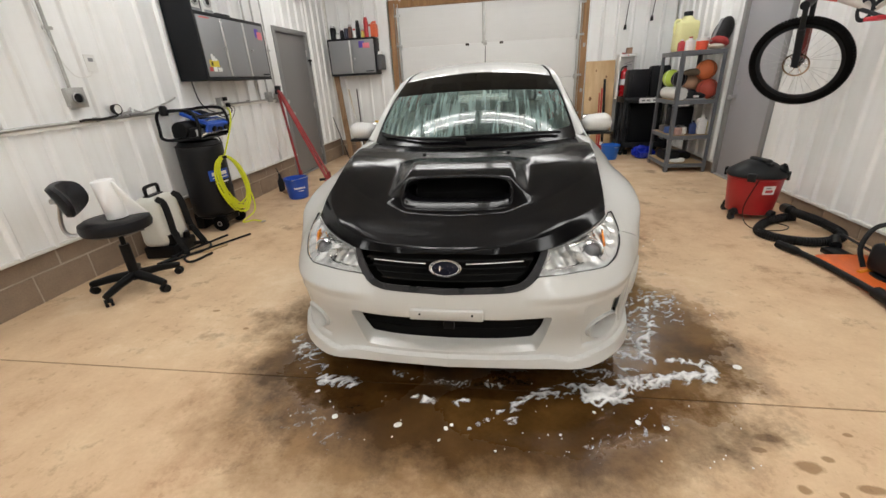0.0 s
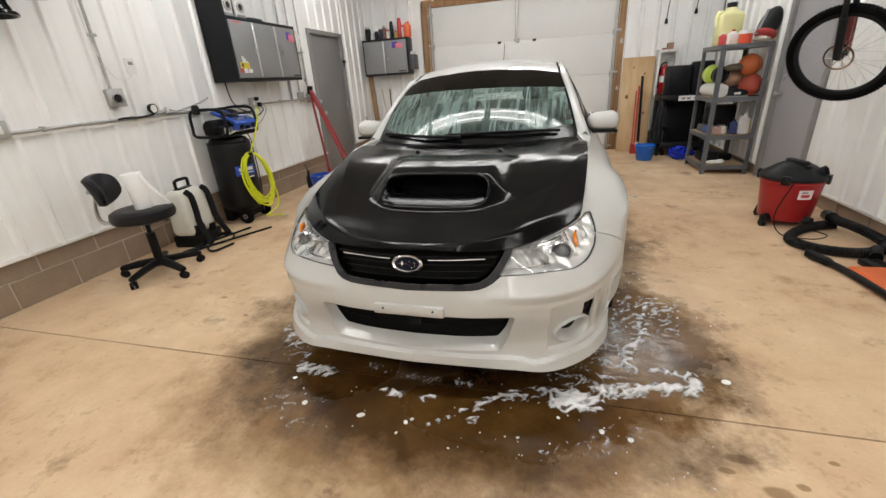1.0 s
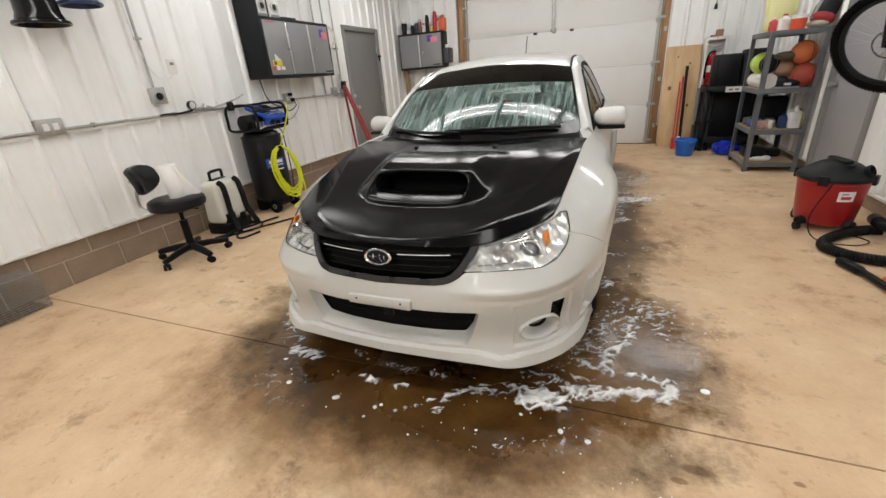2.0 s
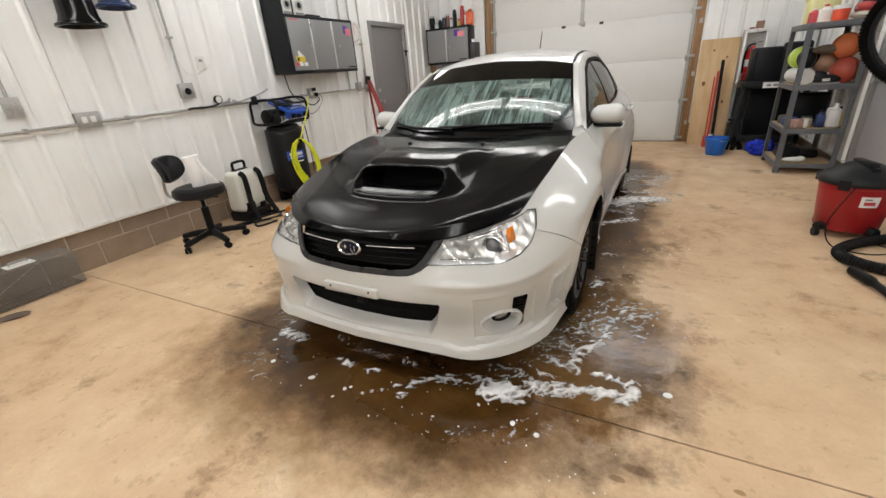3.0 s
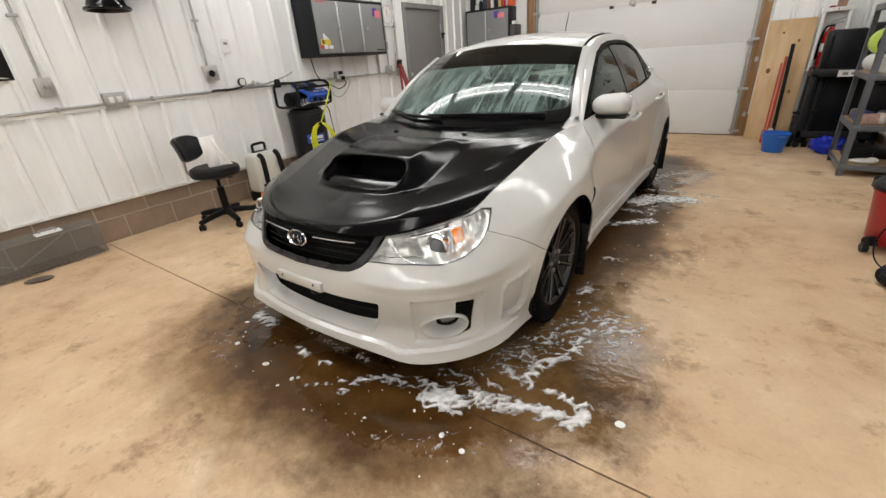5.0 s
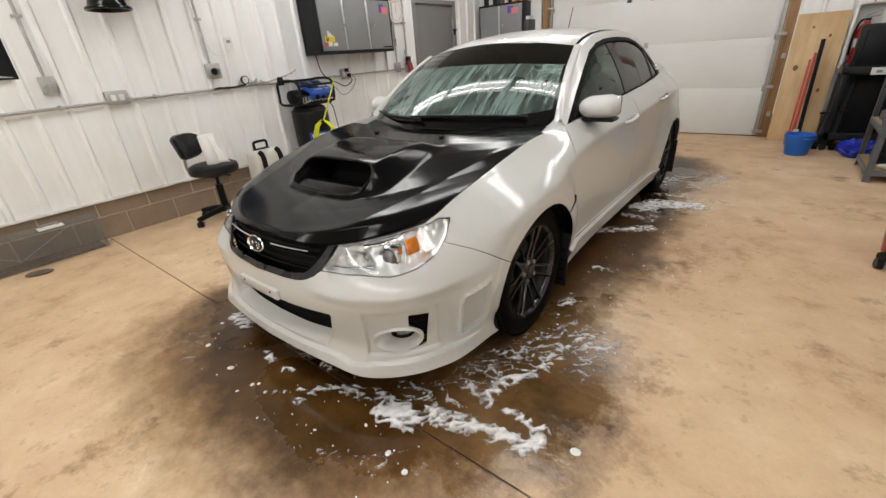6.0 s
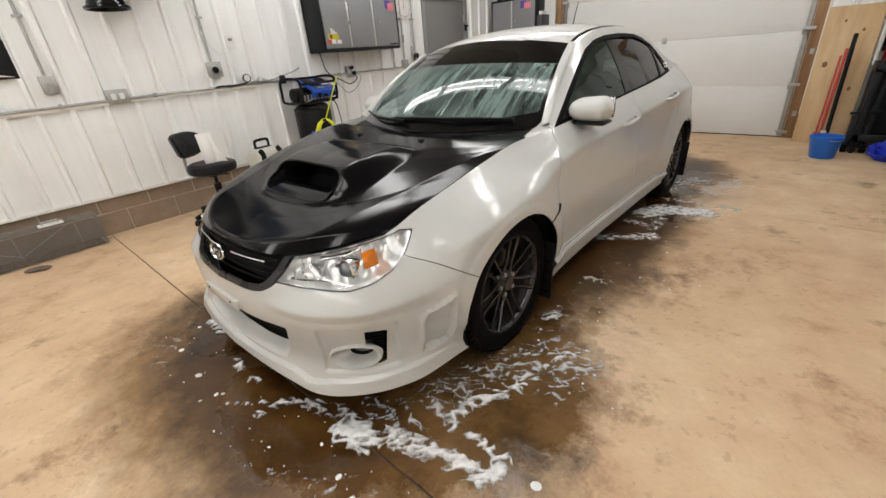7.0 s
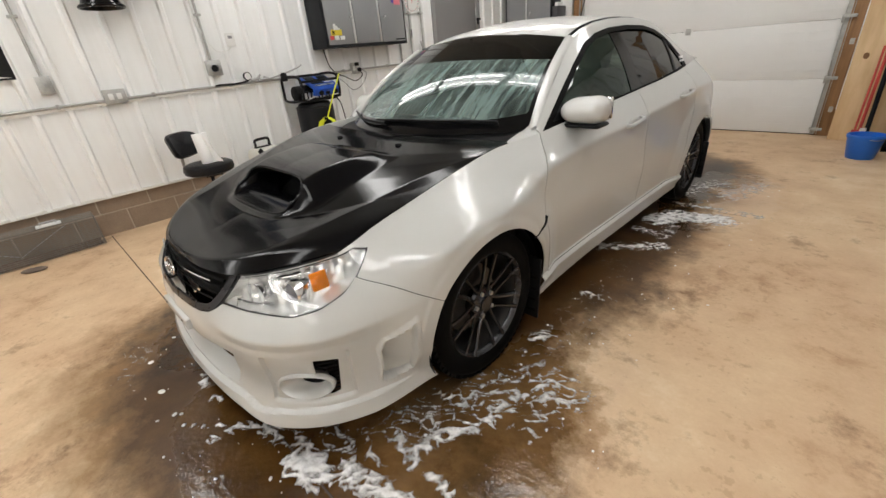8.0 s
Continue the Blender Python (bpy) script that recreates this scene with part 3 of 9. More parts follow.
def relief(q, v, s):
    """How far pressed features stand out of the skin."""
    d = -0.045 * step(inside(SIDE_VENT, q, v) - 0.015, 0.035) * (0.35 + 0.65 * np.clip((6.1 - q) / 0.75, 0, 1))
    d += 0.007 * step(0.05 - np.abs(inside(SIDE_VENT, q, v) + 0.03), 0.03) * step(v - 0.9, 0.3)
    lip = np.interp(q, [0, 1.8, 2.2, 2.6, 3.2, 6.4, 7.2], [0.45, 0.45, 0.42, 0.3, 0.42, 0.55, 0.55])
    d += 0.018 * step(lip - v, 0.06) * np.clip((6.2 - q) / 1.2, 0, 1)
    # ledge under the headlamps
    d += 0.017 * np.interp(v, [1.9, 2.2, 2.44, 2.48, 3.1], [0, 0.28, 1, 1, 0]) * np.clip((q - 1.45) / 0.7, 0, 1) * np.clip((6.3 - q) / 0.9, 0, 1)
    # shoulder of the front wing, carried on from the bumper's ledge
    d += 0.020 * np.interp(v, [2.3, 2.65, 2.95, 3.0, 3.6], [0, 0.2, 1, 1, 0]) * np.clip((q - 5.9) / 0.8, 0, 1) * np.clip((10.6 - q) / 1.6, 0, 1)
    # pressed panel round the fog lamp
    d -= 0.010 * step(np.minimum(np.minimum((q - 3.02) * 1.4, (4.75 - q) * 1.4), np.minimum(v - 0.66, 1.98 - v)), 0.05)
    # ledge of the side skirt
    side = (q > 8.5) & (q < 15)
    d += np.where(side, 0.028 * step(0.78 - v, 0.18), 0)
    # pressed shoulder line and hollow of the doors
    doors = step(q - 9.6, 0.8) * step(16.5 - q, 1.5)
    d += doors * (-0.008 * np.exp(-((v - 2.45) / 0.35) ** 2) + 0.006 * np.exp(-((v - 3.05) / 0.12) ** 2))
    return d


def skin_grid(q0, q1, v0=0.0, v1=4.0, inset=0.0):
    """inset: how far below the skin, a number or a function of q and v."""
    q = np.concatenate([[q0], QS[(QS > q0 + 1e-6) & (QS < q1 - 1e-6)], [q1]])
    v = np.concatenate([[v0], VS[(VS > v0 + 1e-6) & (VS < v1 - 1e-6)], [v1]])
    Q, V = np.meshgrid(q, v, indexing="ij")
    s = skin(Q, V)
    s = s + outward(Q) * (relief(Q, V, s) - (inset(Q, V) if callable(inset) else inset))[..., None]
    return Q, V, s


def panel(name, span, keep, mat, both=False, label="", thick=0.004, inset=0.0, parent=None):
    """A piece of skin: keep(q, v, points) gives fields that are positive where it stays. both: one piece over the middle, else a left and a right one."""
    Q, V, s = skin_grid(*span, inset=inset)
    v, faces = grid(s)
    fields = [np.asarray(f, float).ravel() for f in keep(Q, V, s)]
    for k in range(len(fields)):
        # carry the other fields along as extra coordinates
        packed = [tuple(p) + tuple(f[i] for f in fields) for i, p in enumerate(v)]
        packed, faces = clip(packed, faces, fields[k])
        v = [p[:3] for p in packed]
        fields = [[p[3 + j] for p in packed] for j in range(len(fields))]
    mirror = [(-x, y, z) for x, y, z in v]
    back = [f[::-1] for f in faces]
    home = parent if parent else car
    if both:
        n = len(v)
        return [part(name, shell(v + mirror, faces + [tuple(i + n for i in f) for f in back], thick), mat, home, label)]
    return [part(name, shell(v, faces, thick), mat, home, label), part(name, shell(mirror, back, thick), mat, home, label)]


def outside_arches(s):
    return [np.hypot(s[..., 1] - y, s[..., 2] - z) - r for y, z, r in ARCHES]


def fog_field(q, v, grow=1.0):
    return (np.hypot((q - FOG[0]) / FOG[2], (v - FOG[1]) / FOG[3]) / grow - 1) * 0.1


def door_front(z):
    return np.interp(z, [0.2, 0.6, 0.78, 0.92], [1.285, 1.212, 1.25, 1.37])


def door_rear(z):
    return np.interp(z, [0.2, 0.42, 0.6, 0.75, 1.0], [3.0, 3.02, 3.08, 3.2, 3.32])


def loft(rows, close=False):
    v, f = grid(np.asarray(rows))
    return shell([tuple(p) for p in v], [tuple(i) for i in f], 0)


def on_skin(q, v, inset):
    q = np.asarray(q, float)
    sgn = np.sign(q) + (q == 0)
    s = skin(np.abs(q), np.asarray(v, float)) + outward(np.abs(q)) * (relief(np.abs(q), np.asarray(v, float), None) - np.asarray(inset))[..., None]
    s[..., 0] *= sgn
    return s


panel("front_bumper", (0, 7.2), lambda q, v, s: [(bumper_top(q) - v) * 0.1, -inside(INTAKE, q, v), fog_field(q, v), -inside(FOG_VENT, q, v), outside_arches(s)[0]],
      WHITE_PAINT, both=True)
panel("front_fender", (4.9, 10.4), lambda q, v, s: [np.where(q < 6.65, v - bumper_top(q) - 0.016, 1), -inside(HEADLAMP, q, v) - 0.02, outside_arches(s)[0],
      door_front(s[..., 2]) - 0.004 - s[..., 1], np.where(s[..., 1] > 1.0, v - 0.8, 1)], WHITE_PAINT)
panel("front_door", (9.3, 12.8), lambda q, v, s: [s[..., 1] - door_front(s[..., 2]), 2.36 - s[..., 1], v - 0.812], WHITE_PAINT)
panel("rear_door", (12, 15.2), lambda q, v, s: [s[..., 1] - 2.364, door_rear(s[..., 2]) - s[..., 1], v - 0.812, outside_arches(s)[1]], WHITE_PAINT)
panel("side_skirt", (8.4, 14.6), lambda q, v, s: [0.8 - v, *outside_arches(s)], WHITE_PAINT)
panel("quarter_panel", (13, 18.2), lambda q, v, s: [s[..., 1] - door_rear(s[..., 2]) - 0.004, outside_arches(s)[1], np.where(s[..., 1] > 3.6, v - 2.2, v - 0.812),
      -inside([(16.42, 2.85), (18.6, 2.75), (18.6, 3.7), (16.7, 3.62)], q, v)], WHITE_PAINT)
panel("tail_lamp", (16.2, 18.6), lambda q, v, s: [inside([(16.42, 2.85), (18.6, 2.75), (18.6, 3.7), (16.7, 3.62)], q, v) - 0.01], RED_LENS, label="red tail lamp lens")
panel("rear_bumper", (15.4, 20), lambda q, v, s: [2.16 - v, outside_arches(s)[1]], WHITE_PAINT, both=True)
panel("boot_face", (18.2, 20), lambda q, v, s: [v - 2.2, -inside([(16.42, 2.85), (18.6, 2.75), (18.6, 3.7), (16.7, 3.62)], q, v)], WHITE_PAINT, both=True)
for side in (1, -1):
    # dark trim slot between fender and door, above the wheel arch
    yy = np.linspace(1.09, 1.208, 14)
    qq = np.interp(yy, skin(QS, 2.2)[:, 1], QS)
    zz = np.interp(yy, [1.09, 1.15, 1.19, 1.208], [0.545, 0.560, 0.576, 0.598])
    vv = [np.interp(z, skin(q, np.linspace(0, 4, 81))[:, 2], np.linspace(0, 4, 81)) for q, z in zip(qq, zz)]
    pts = on_skin(qq, vv, 0.002 + 0 * qq)
    pts[..., 0] *= side
    bm = bmesh.new()
    tube(bm, pts, np.interp(yy, [1.09, 1.17, 1.208], [0.004, 0.007, 0.011]), 8)
    part("fender_slot", bm, BLACK_TRIM, car, "dark trim slot behind the front wheel")

# grille
grille = panel("grille_frame", (0, 2.4, 2.6, 4.0), lambda q, v, s: [inside(GRILLE, q, v), -inside(GRILLE_IN, q, v)], GREY_TRIM, both=True, thick=0.010, inset=-0.003, label="matt grey grille surround")[0]
# backing and bars near-black: the grille's inner shade is in their colour
panel("grille_backing", (0, 2.1, 2.9, 4.0), lambda q, v, s: [inside(GRILLE_IN, q, v) + 0.05], CAVITY_SHADE, both=True, inset=0.06, thick=0.0)
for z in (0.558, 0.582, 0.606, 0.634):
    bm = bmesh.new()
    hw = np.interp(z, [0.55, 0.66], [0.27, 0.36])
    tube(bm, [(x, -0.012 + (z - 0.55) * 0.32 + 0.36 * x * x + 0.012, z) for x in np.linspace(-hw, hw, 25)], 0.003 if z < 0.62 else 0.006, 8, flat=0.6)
    part("grille_bar", bm, CAVITY_SHADE, grille)
for side in (-1, 1):
    bm = bmesh.new()
    tube(bm, [(side * x, -0.021 + 0.10 + 0.36 * x * x - 0.075, 0.6335 + 0.018 * (x - 0.1)) for x in np.linspace(0.08, 0.30, 14)], 0.003, 8)
    part("grille_strip", bm, CHROME, grille, "thin chrome grille strip")
bm = bmesh.new()
lathe(bm, [(0.0, 0.0), (0.052, 0.0), (0.060, 0.006), (0.064, 0.012), (0.060, 0.016), (0.055, 0.011), (0.0, 0.011)][1:-1], 32, pose(0, -0.006, 0.622, 78, 0, 0) @ Matrix.Diagonal((1, 0.55, 1, 1)))
badge = part("badge", bm, CHROME, grille, "chrome-rimmed oval badge")
bm = bmesh.new()
lathe(bm, [(0.054, 0.010), (0.05, 0.0125), (0.02, 0.0135)], 32, pose(0, -0.006, 0.622, 78, 0, 0) @ Matrix.Diagonal((1, 0.55, 1, 1)))
part("badge_field", bm, plain("badge_blue", (0.006, 0.007, 0.016), 0.2, vary=0.2), badge, "dark blue badge field")
for x, z, r in ((-0.020, 0.004, 0.020), (0.010, 0.011, 0.009), (0.030, 0.007, 0.009), (0.012, -0.004, 0.009), (0.032, -0.005, 0.009), (0.020, -0.013, 0.009)):
    bm = bmesh.new()
    ring_ = [bm.verts.new(((r if k % 2 == 0 else r * 0.2) * math.cos(k * math.pi / 4) * 1.25, (r if k % 2 == 0 else r * 0.2) * math.sin(k * math.pi / 4) * 0.62, 0)) for k in range(8)]
    tip_ = bm.verts.new((0, 0, 0.003))
    for k in range(8):
        bm.faces.new((ring_[k], ring_[(k + 1) % 8], tip_))
    bmesh.ops.transform(bm, matrix=pose(0, -0.0200, 0.622, 78, 0, 0) @ pose(x, z, 0), verts=bm.verts[:])
    part("badge_mark", bm, CHROME, badge, smooth=0)

# lower intake: white funnel, near-black sheet and bars behind painting its shaded depth
u = np.linspace(-1, 1, 61)
lowline = np.stack([np.interp(u, [-1, -0.93, -0.86, 0, 0.86, 0.93, 1], [k[0] for k in ((-2.12, 1.8), (-1.98, 1.2), (-1.78, 0.66), (0, 0.62), (1.78, 0.66), (1.98, 1.2), (2.12, 1.8))]),
                    np.interp(u, [-1, -0.93, -0.86, 0, 0.86, 0.93, 1], [1.8, 1.2, 0.66, 0.62, 0.66, 1.2, 1.8])], -1)
inline = np.stack([lowline[:, 0] * 0.985, np.interp(u, [-1, -0.93, -0.86, 0, 0.86, 0.93, 1], [1.8, 1.3, 0.98, 0.95, 0.98, 1.3, 1.8])], -1)
rows = [on_skin(lowline[:, 0], lowline[:, 1], 0.0 * u), on_skin((lowline[:, 0] + inline[:, 0]) / 2, (lowline[:, 1] + inline[:, 1]) / 2, 0.022 + 0 * u), on_skin(inline[:, 0], inline[:, 1], 0.05 + 0 * u)]
bm = loft(rows)
bmesh.ops.reverse_faces(bm, faces=bm.faces[:])
part("intake_funnel", bm, WHITE_PAINT, car)
panel("intake_backing", (0, 2.2, 0.6, 2.0), lambda q, v, s: [inside(INTAKE, q, v) + 0.1], CAVITY_SHADE, both=True, inset=0.075, thick=0)
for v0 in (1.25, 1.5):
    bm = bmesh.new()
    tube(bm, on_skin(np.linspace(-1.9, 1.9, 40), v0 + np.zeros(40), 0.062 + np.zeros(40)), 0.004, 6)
    part("intake_bar", bm, CAVITY_SHADE, car)
bm = boxes((-0.022, 0.022, 0.0, 0.02, 0.335, 0.365), bevel=0.004)
part("intake_bracket", bm, BLACK_TRIM, car)
# number plate pad, bare
bm = boxes((-0.148, 0.148, -0.062, -0.025, 0.414, 0.458), bevel=0.006)
plate_pad = part("plate_pad", bm, WHITE_PAINT, car, "bare white number plate mount")
for x in (-0.105, 0.105):
    part("screw_hole", rods(((x, -0.0655, 0.443), (x, -0.055, 0.443), 0.0045)), BLACK_TRIM, plate_pad)

# fog lamps and their vents
a = np.linspace(0, 2 * math.pi, 49)
for side in (1, -1):
    def ring(grow, inset, shift=0.0):
        q = FOG[0] + shift + FOG[2] * grow * np.cos(a)
        s = on_skin(q, FOG[1] + FOG[3] * grow * np.sin(a), inset + 0 * a)
        s[..., 0] *= side
        return s
    rows = [ring(1.04, 0.004), ring(1.0, -0.010), ring(0.92, -0.014), ring(0.84, -0.006), ring(0.72, 0.02, 0.05), ring(0.56, 0.042, 0.12)]
    bm = loft(rows)
    if side > 0:
        bmesh.ops.reverse_faces(bm, faces=bm.faces[:])
    fog = part("fog_lamp_bezel", bm, WHITE_PAINT, car, "white oval fog lamp surround")
    bm = loft([ring(0.56, 0.042, 0.12), ring(0.5, 0.06, 0.13)])
    part("fog_lamp_rim", bm, BLACK_TRIM, fog)
    bm = loft([ring(0.52, 0.055, 0.13), ring(0.3, 0.045, 0.13), ring(0.02, 0.042, 0.13)])
    part("fog_lamp_lens", bm, plain("fog_glass", (0.45, 0.44, 0.42), 0.12, metal=0.7, vary=0.2, bump=0), fog, "clear glass fog lamp")
# near-black sheet painted as the shade behind the vents
panel("vent_backing", (3.0, 4.9, 0.6, 2.1), lambda q, v, s: [inside([(3.1, 2.0), (4.75, 2.0), (4.65, 0.7), (3.1, 0.7)], q, v)], CAVITY_SHADE, inset=0.075, thick=0)
for k in range(9):
    v0 = 0.86 + k * 0.112
    for side in (1, -1):
        edge = FOG[0] + FOG[2] * 1.06 * math.sqrt(max(0, 1 - ((v0 - FOG[1]) / (FOG[3] * 1.06)) ** 2)) if abs(v0 - FOG[1]) < FOG[3] * 1.06 else 0
        if edge > 4.40:
            continue
        q = np.linspace(max(4.06, edge), 4.48 - 0.05 * (9 - k) / 9, 8)
        s = on_skin(q, v0 + 0 * q, 0.014 + 0 * q)
        s[..., 0] *= side
        bm = bmesh.new()
        tube(bm, s, 0.0035, 6)
        part("vent_slat", bm, BLACK_TRIM, car)

# headlamps: a faceted silver bowl behind a clear lens
def lamp_depth(q, v):
    d = 0.030 + 0.010 * np.sin(q * 7.0 + 1.3 * np.sin(v * 6)) * np.sin(v * 9.0 + q * 2.0) + 0.006 * np.sin(q * 17 + v * 5)
    return np.maximum(0.008, d * np.clip(inside(HEADLAMP, q, v) * 6 + 0.25, 0.25, 1))


lamps = panel("headlamp", (1.6, 5.8, 2.9, 4.0), lambda q, v, s: [inside(HEADLAMP, q, v) - 0.012], GLASS_LAMP, thick=0.0, inset=0.002, label="clear polycarbonate headlamp lens")
rims = panel("headlamp_rim", (1.6, 5.8, 2.9, 4.0), lambda q, v, s: [inside(HEADLAMP, q, v) + 0.006, 0.009 - inside(HEADLAMP, q, v)], GREY_TRIM, thick=0.004, inset=0.0)
bowls = panel("headlamp_bowl", (1.6, 5.8, 2.9, 4.0), lambda q, v, s: [inside(HEADLAMP, q, v) + 0.02], REFLECTOR, thick=0.0, inset=lamp_depth)
for side, lamp in zip((1, -1), lamps):
    lamp.visible_shadow = False
    lens = Vector(on_skin(np.array([3.72]), np.array([3.42]), np.array([0.024]))[0])
    lens.x *= side
    aim = Vector((side * 0.12, -1, 0.05)).normalized()
    turn = Matrix.Translation(lens) @ aim.to_track_quat("Z", "Y").to_matrix().to_4x4()
    bm = bmesh.new()
    lathe(bm, [(0.046, -0.05), (0.047, 0.0), (0.042, 0.006), (0.034, 0.0), (0.032, -0.012)], 32, turn)
    part("projector_ring", bm, CHROME, lamp, "chrome projector ring")
    bm = bmesh.new()
    lathe(bm, [(0.032, -0.012), (0.029, 0.002), (0.021, 0.010), (0.010, 0.014), (0.001, 0.015)], 28, turn)
    part("projector_lens", bm, plain("projector_glass", (0.18, 0.18, 0.19), 0.06, metal=0.3, vary=0.2, bump=0), lamp)
    # main beam bowl nearer the grille, side lamp, amber repeater
    dim = on_skin(np.array([2.85]), np.array([3.48]), np.array([0.022]))[0]
    turn2 = Matrix.Translation((side * dim[0], dim[1], dim[2])) @ aim.to_track_quat("Z", "Y").to_matrix().to_4x4()
    bm = bmesh.new()
    lathe(bm, [(0.046, 0.012), (0.04, -0.012), (0.026, -0.03), (0.012, -0.035), (0.008, -0.02), (0.002, -0.012)], 28, turn2 @ Matrix.Diagonal((1.15, 0.8, 1, 1)), caps=False)
    part("main_beam", bm, CHROME, lamp)
    for qa, qb, va, vb, mat, nm in ((4.72, 4.98, 3.42, 3.72, REFLECTOR, "side_lamp"), (3.05, 4.2, 3.72, 3.84, CHROME, "brow_strip"), (2.1, 3.3, 3.22, 3.27, CHROME, "lower_strip"), (4.15, 4.24, 3.2, 3.85, REFLECTOR, "lamp_rib")):
        qq, vv = np.meshgrid(np.linspace(qa, qb, 8), np.linspace(va, vb, 8), indexing="ij")
        bulge = 0.022 - 0.008 * np.sin(np.pi * np.linspace(0, 1, 8))[:, None] * np.sin(np.pi * np.linspace(0, 1, 8))[None]
        s = on_skin(qq, vv, bulge)
        s[..., 0] *= side
        v, f = grid(s)
        bm = shell([tuple(p) for p in v], [tuple(i)[::side] for i in f], 0.008)
        part(nm, bm, mat, lamp)
    mid_ = on_skin(np.array([4.40]), np.array([3.57]), np.array([0.017]))[0]
    bm = bmesh.new()
    box(bm, -0.004, 0.004, -0.027, 0.027, -0.030, 0.030, 0.003, turn=pose(side * mid_[0], mid_[1], mid_[2], 0, side * -14, side * -9))
    part("amber_reflector", bm, AMBER, lamp, "amber side reflector in the headlamp")

# bonnet with its scoop
HOOD_MID = [(0.022, 0.668), (0.052, 0.697), (0.20, 0.734), (0.42, 0.783), (0.68, 0.846), (0.94, 0.908), (1.09, 0.936)]
HOOD_RIM = [TOP[5][:2] + (0.727,), (0.672, 0.48, 0.772), (0.688, 0.66, 0.817), (0.703, 0.85, 0.862), (0.710, 0.99, 0.886), (0.712, 1.09, 0.899), (0.712, 1.18, 0.908)]


def hood_point(u, w):
    """u across from -1 to 1, w from the front edge 0 to the cowl 1."""
    mid, rim = smooth_keys(HOOD_MID, w * 6), smooth_keys(HOOD_RIM, w * 6)
    f = np.abs(u)
    crest = np.interp(mid[..., 0], [0.022, 0.026, 0.032, 0.044, 0.20, 0.30, 0.42, 0.55, 0.68, 0.85, 1.0, 1.09], [0.668, 0.679, 0.6835, 0.6868, 0.7125, 0.732, 0.768, 0.806, 0.840, 0.875, 0.900, 0.912])
    x = u * rim[..., 0]
    y = mid[..., 0] + (rim[..., 1] - mid[..., 0]) * f ** 2.3
    z = crest + (rim[..., 2] - crest) * f ** (2.6 - 1.0 * np.exp(-(w / 0.16) ** 2))
    # the leading edge follows the grille and lamp line
    front = np.exp(-(w / 0.014) ** 2)
    tq = np.interp(f, np.array([0, 0.22, 0.37, 0.48, 0.585, 0.655]) / 0.655, [0, 1, 2, 3, 4, 5])
    edge = smooth_keys(TOP, tq)
    y = y * (1 - front) + (edge[..., 1] - 0.008) * front
    z = z * (1 - front) + (edge[..., 2] + 0.004) * front
    # a crease from each grille corner back to the windscreen, the panel falls away outside it
    ax = np.abs(x)
    crease = 0.40 + 0.335 * (y - 0.1)
    amp = step(y - 0.17, 0.24) * step(0.92 - y, 0.36)
    out = np.clip((ax - crease) / np.maximum(rim[..., 0] - crease, 0.05), 0, 1)
    z = z + 0.015 * amp * (1 - out) * np.clip(0.3 + 0.7 * ax / np.maximum(crease, 0.1), 0, 1)
    # scoop fairing with long soft flanks
    half = np.interp(y, [0.33, 0.37, 0.41, 0.46, 0.9], [0.17, 0.222, 0.252, 0.266, 0.285])
    rise = smooth_keys([0.0, 0.008, 0.056, 0.072, 0.063, 0.033, 0.0], np.interp(y, [0.335, 0.368, 0.448, 0.497, 0.62, 0.80, 0.87], np.arange(7)))[..., 0]
    flank = np.clip((half + 0.095 - ax) / 0.13, 0, 1)
    z = z + rise * flank * flank * (3 - 2 * flank)
    # lower lip of the scoop
    z = z + 0.006 * np.exp(-((inside(SCOOP, x, y) + 0.010) / 0.016) ** 2) * np.clip((0.44 - y) / 0.05, 0, 1)
    return np.stack([x, y, z], -1)


SCOOP = [(0.255 * (abs(math.cos(t)) ** 0.45) * math.copysign(1, math.cos(t)), 0.415 + 0.076 * (abs(math.sin(t)) ** 0.6) * math.copysign(1, math.sin(t)))
         for t in np.linspace(0, 2 * math.pi, 40, endpoint=False)]
U, Wv = np.meshgrid(np.linspace(-1, 1, 181), np.concatenate([np.linspace(0, 0.3, 48)[:-1], np.linspace(0.3, 0.56, 56)[:-1], np.linspace(0.56, 1, 46)]), indexing="ij")
hp = hood_point(U, Wv)
v, f = grid(hp)
v, f = clip([tuple(p) for p in v], [tuple(i) for i in f], -inside(SCOOP, hp[..., 0], hp[..., 1]).ravel())
bm = shell(v, f, 0.006)
hood = part("bonnet", bm, BLACK_PAINT, car, "satin black bare bonnet with a scoop", smooth=50)
# throat of the scoop
a = np.linspace(0, 2 * math.pi, 61)
ca, sa = np.cos(a), np.sin(a)
rim_x = 0.257 * np.abs(ca) ** 0.45 * np.sign(ca)
rim_y = 0.415 + 0.078 * np.abs(sa) ** 0.6 * np.sign(sa)
up = (sa + 1) / 2
flat_hp = hp.reshape(-1, 3)
near = [np.argsort((flat_hp[:, 0] - x) ** 2 + (flat_hp[:, 1] - y) ** 2)[:4] for x, y in zip(rim_x, rim_y)]
rim_z = np.array([flat_hp[k, 2].mean() for k in near])
rim_z = np.convolve(np.concatenate([rim_z[-4:-1], rim_z, rim_z[1:4]]), np.ones(7) / 7, "valid")
rim_bead = bmesh.new()
tube(rim_bead, np.stack([rim_x, rim_y, rim_z - 0.001], -1)[:-1], (0.0045 + 0.004 * up)[:-1], 10, closed=True)
part("scoop_rim", rim_bead, BLACK_PAINT, hood)
pick = np.concatenate([np.nonzero(a >= math.pi - 0.2)[0], np.nonzero(a <= 0.2)[0][1:]])
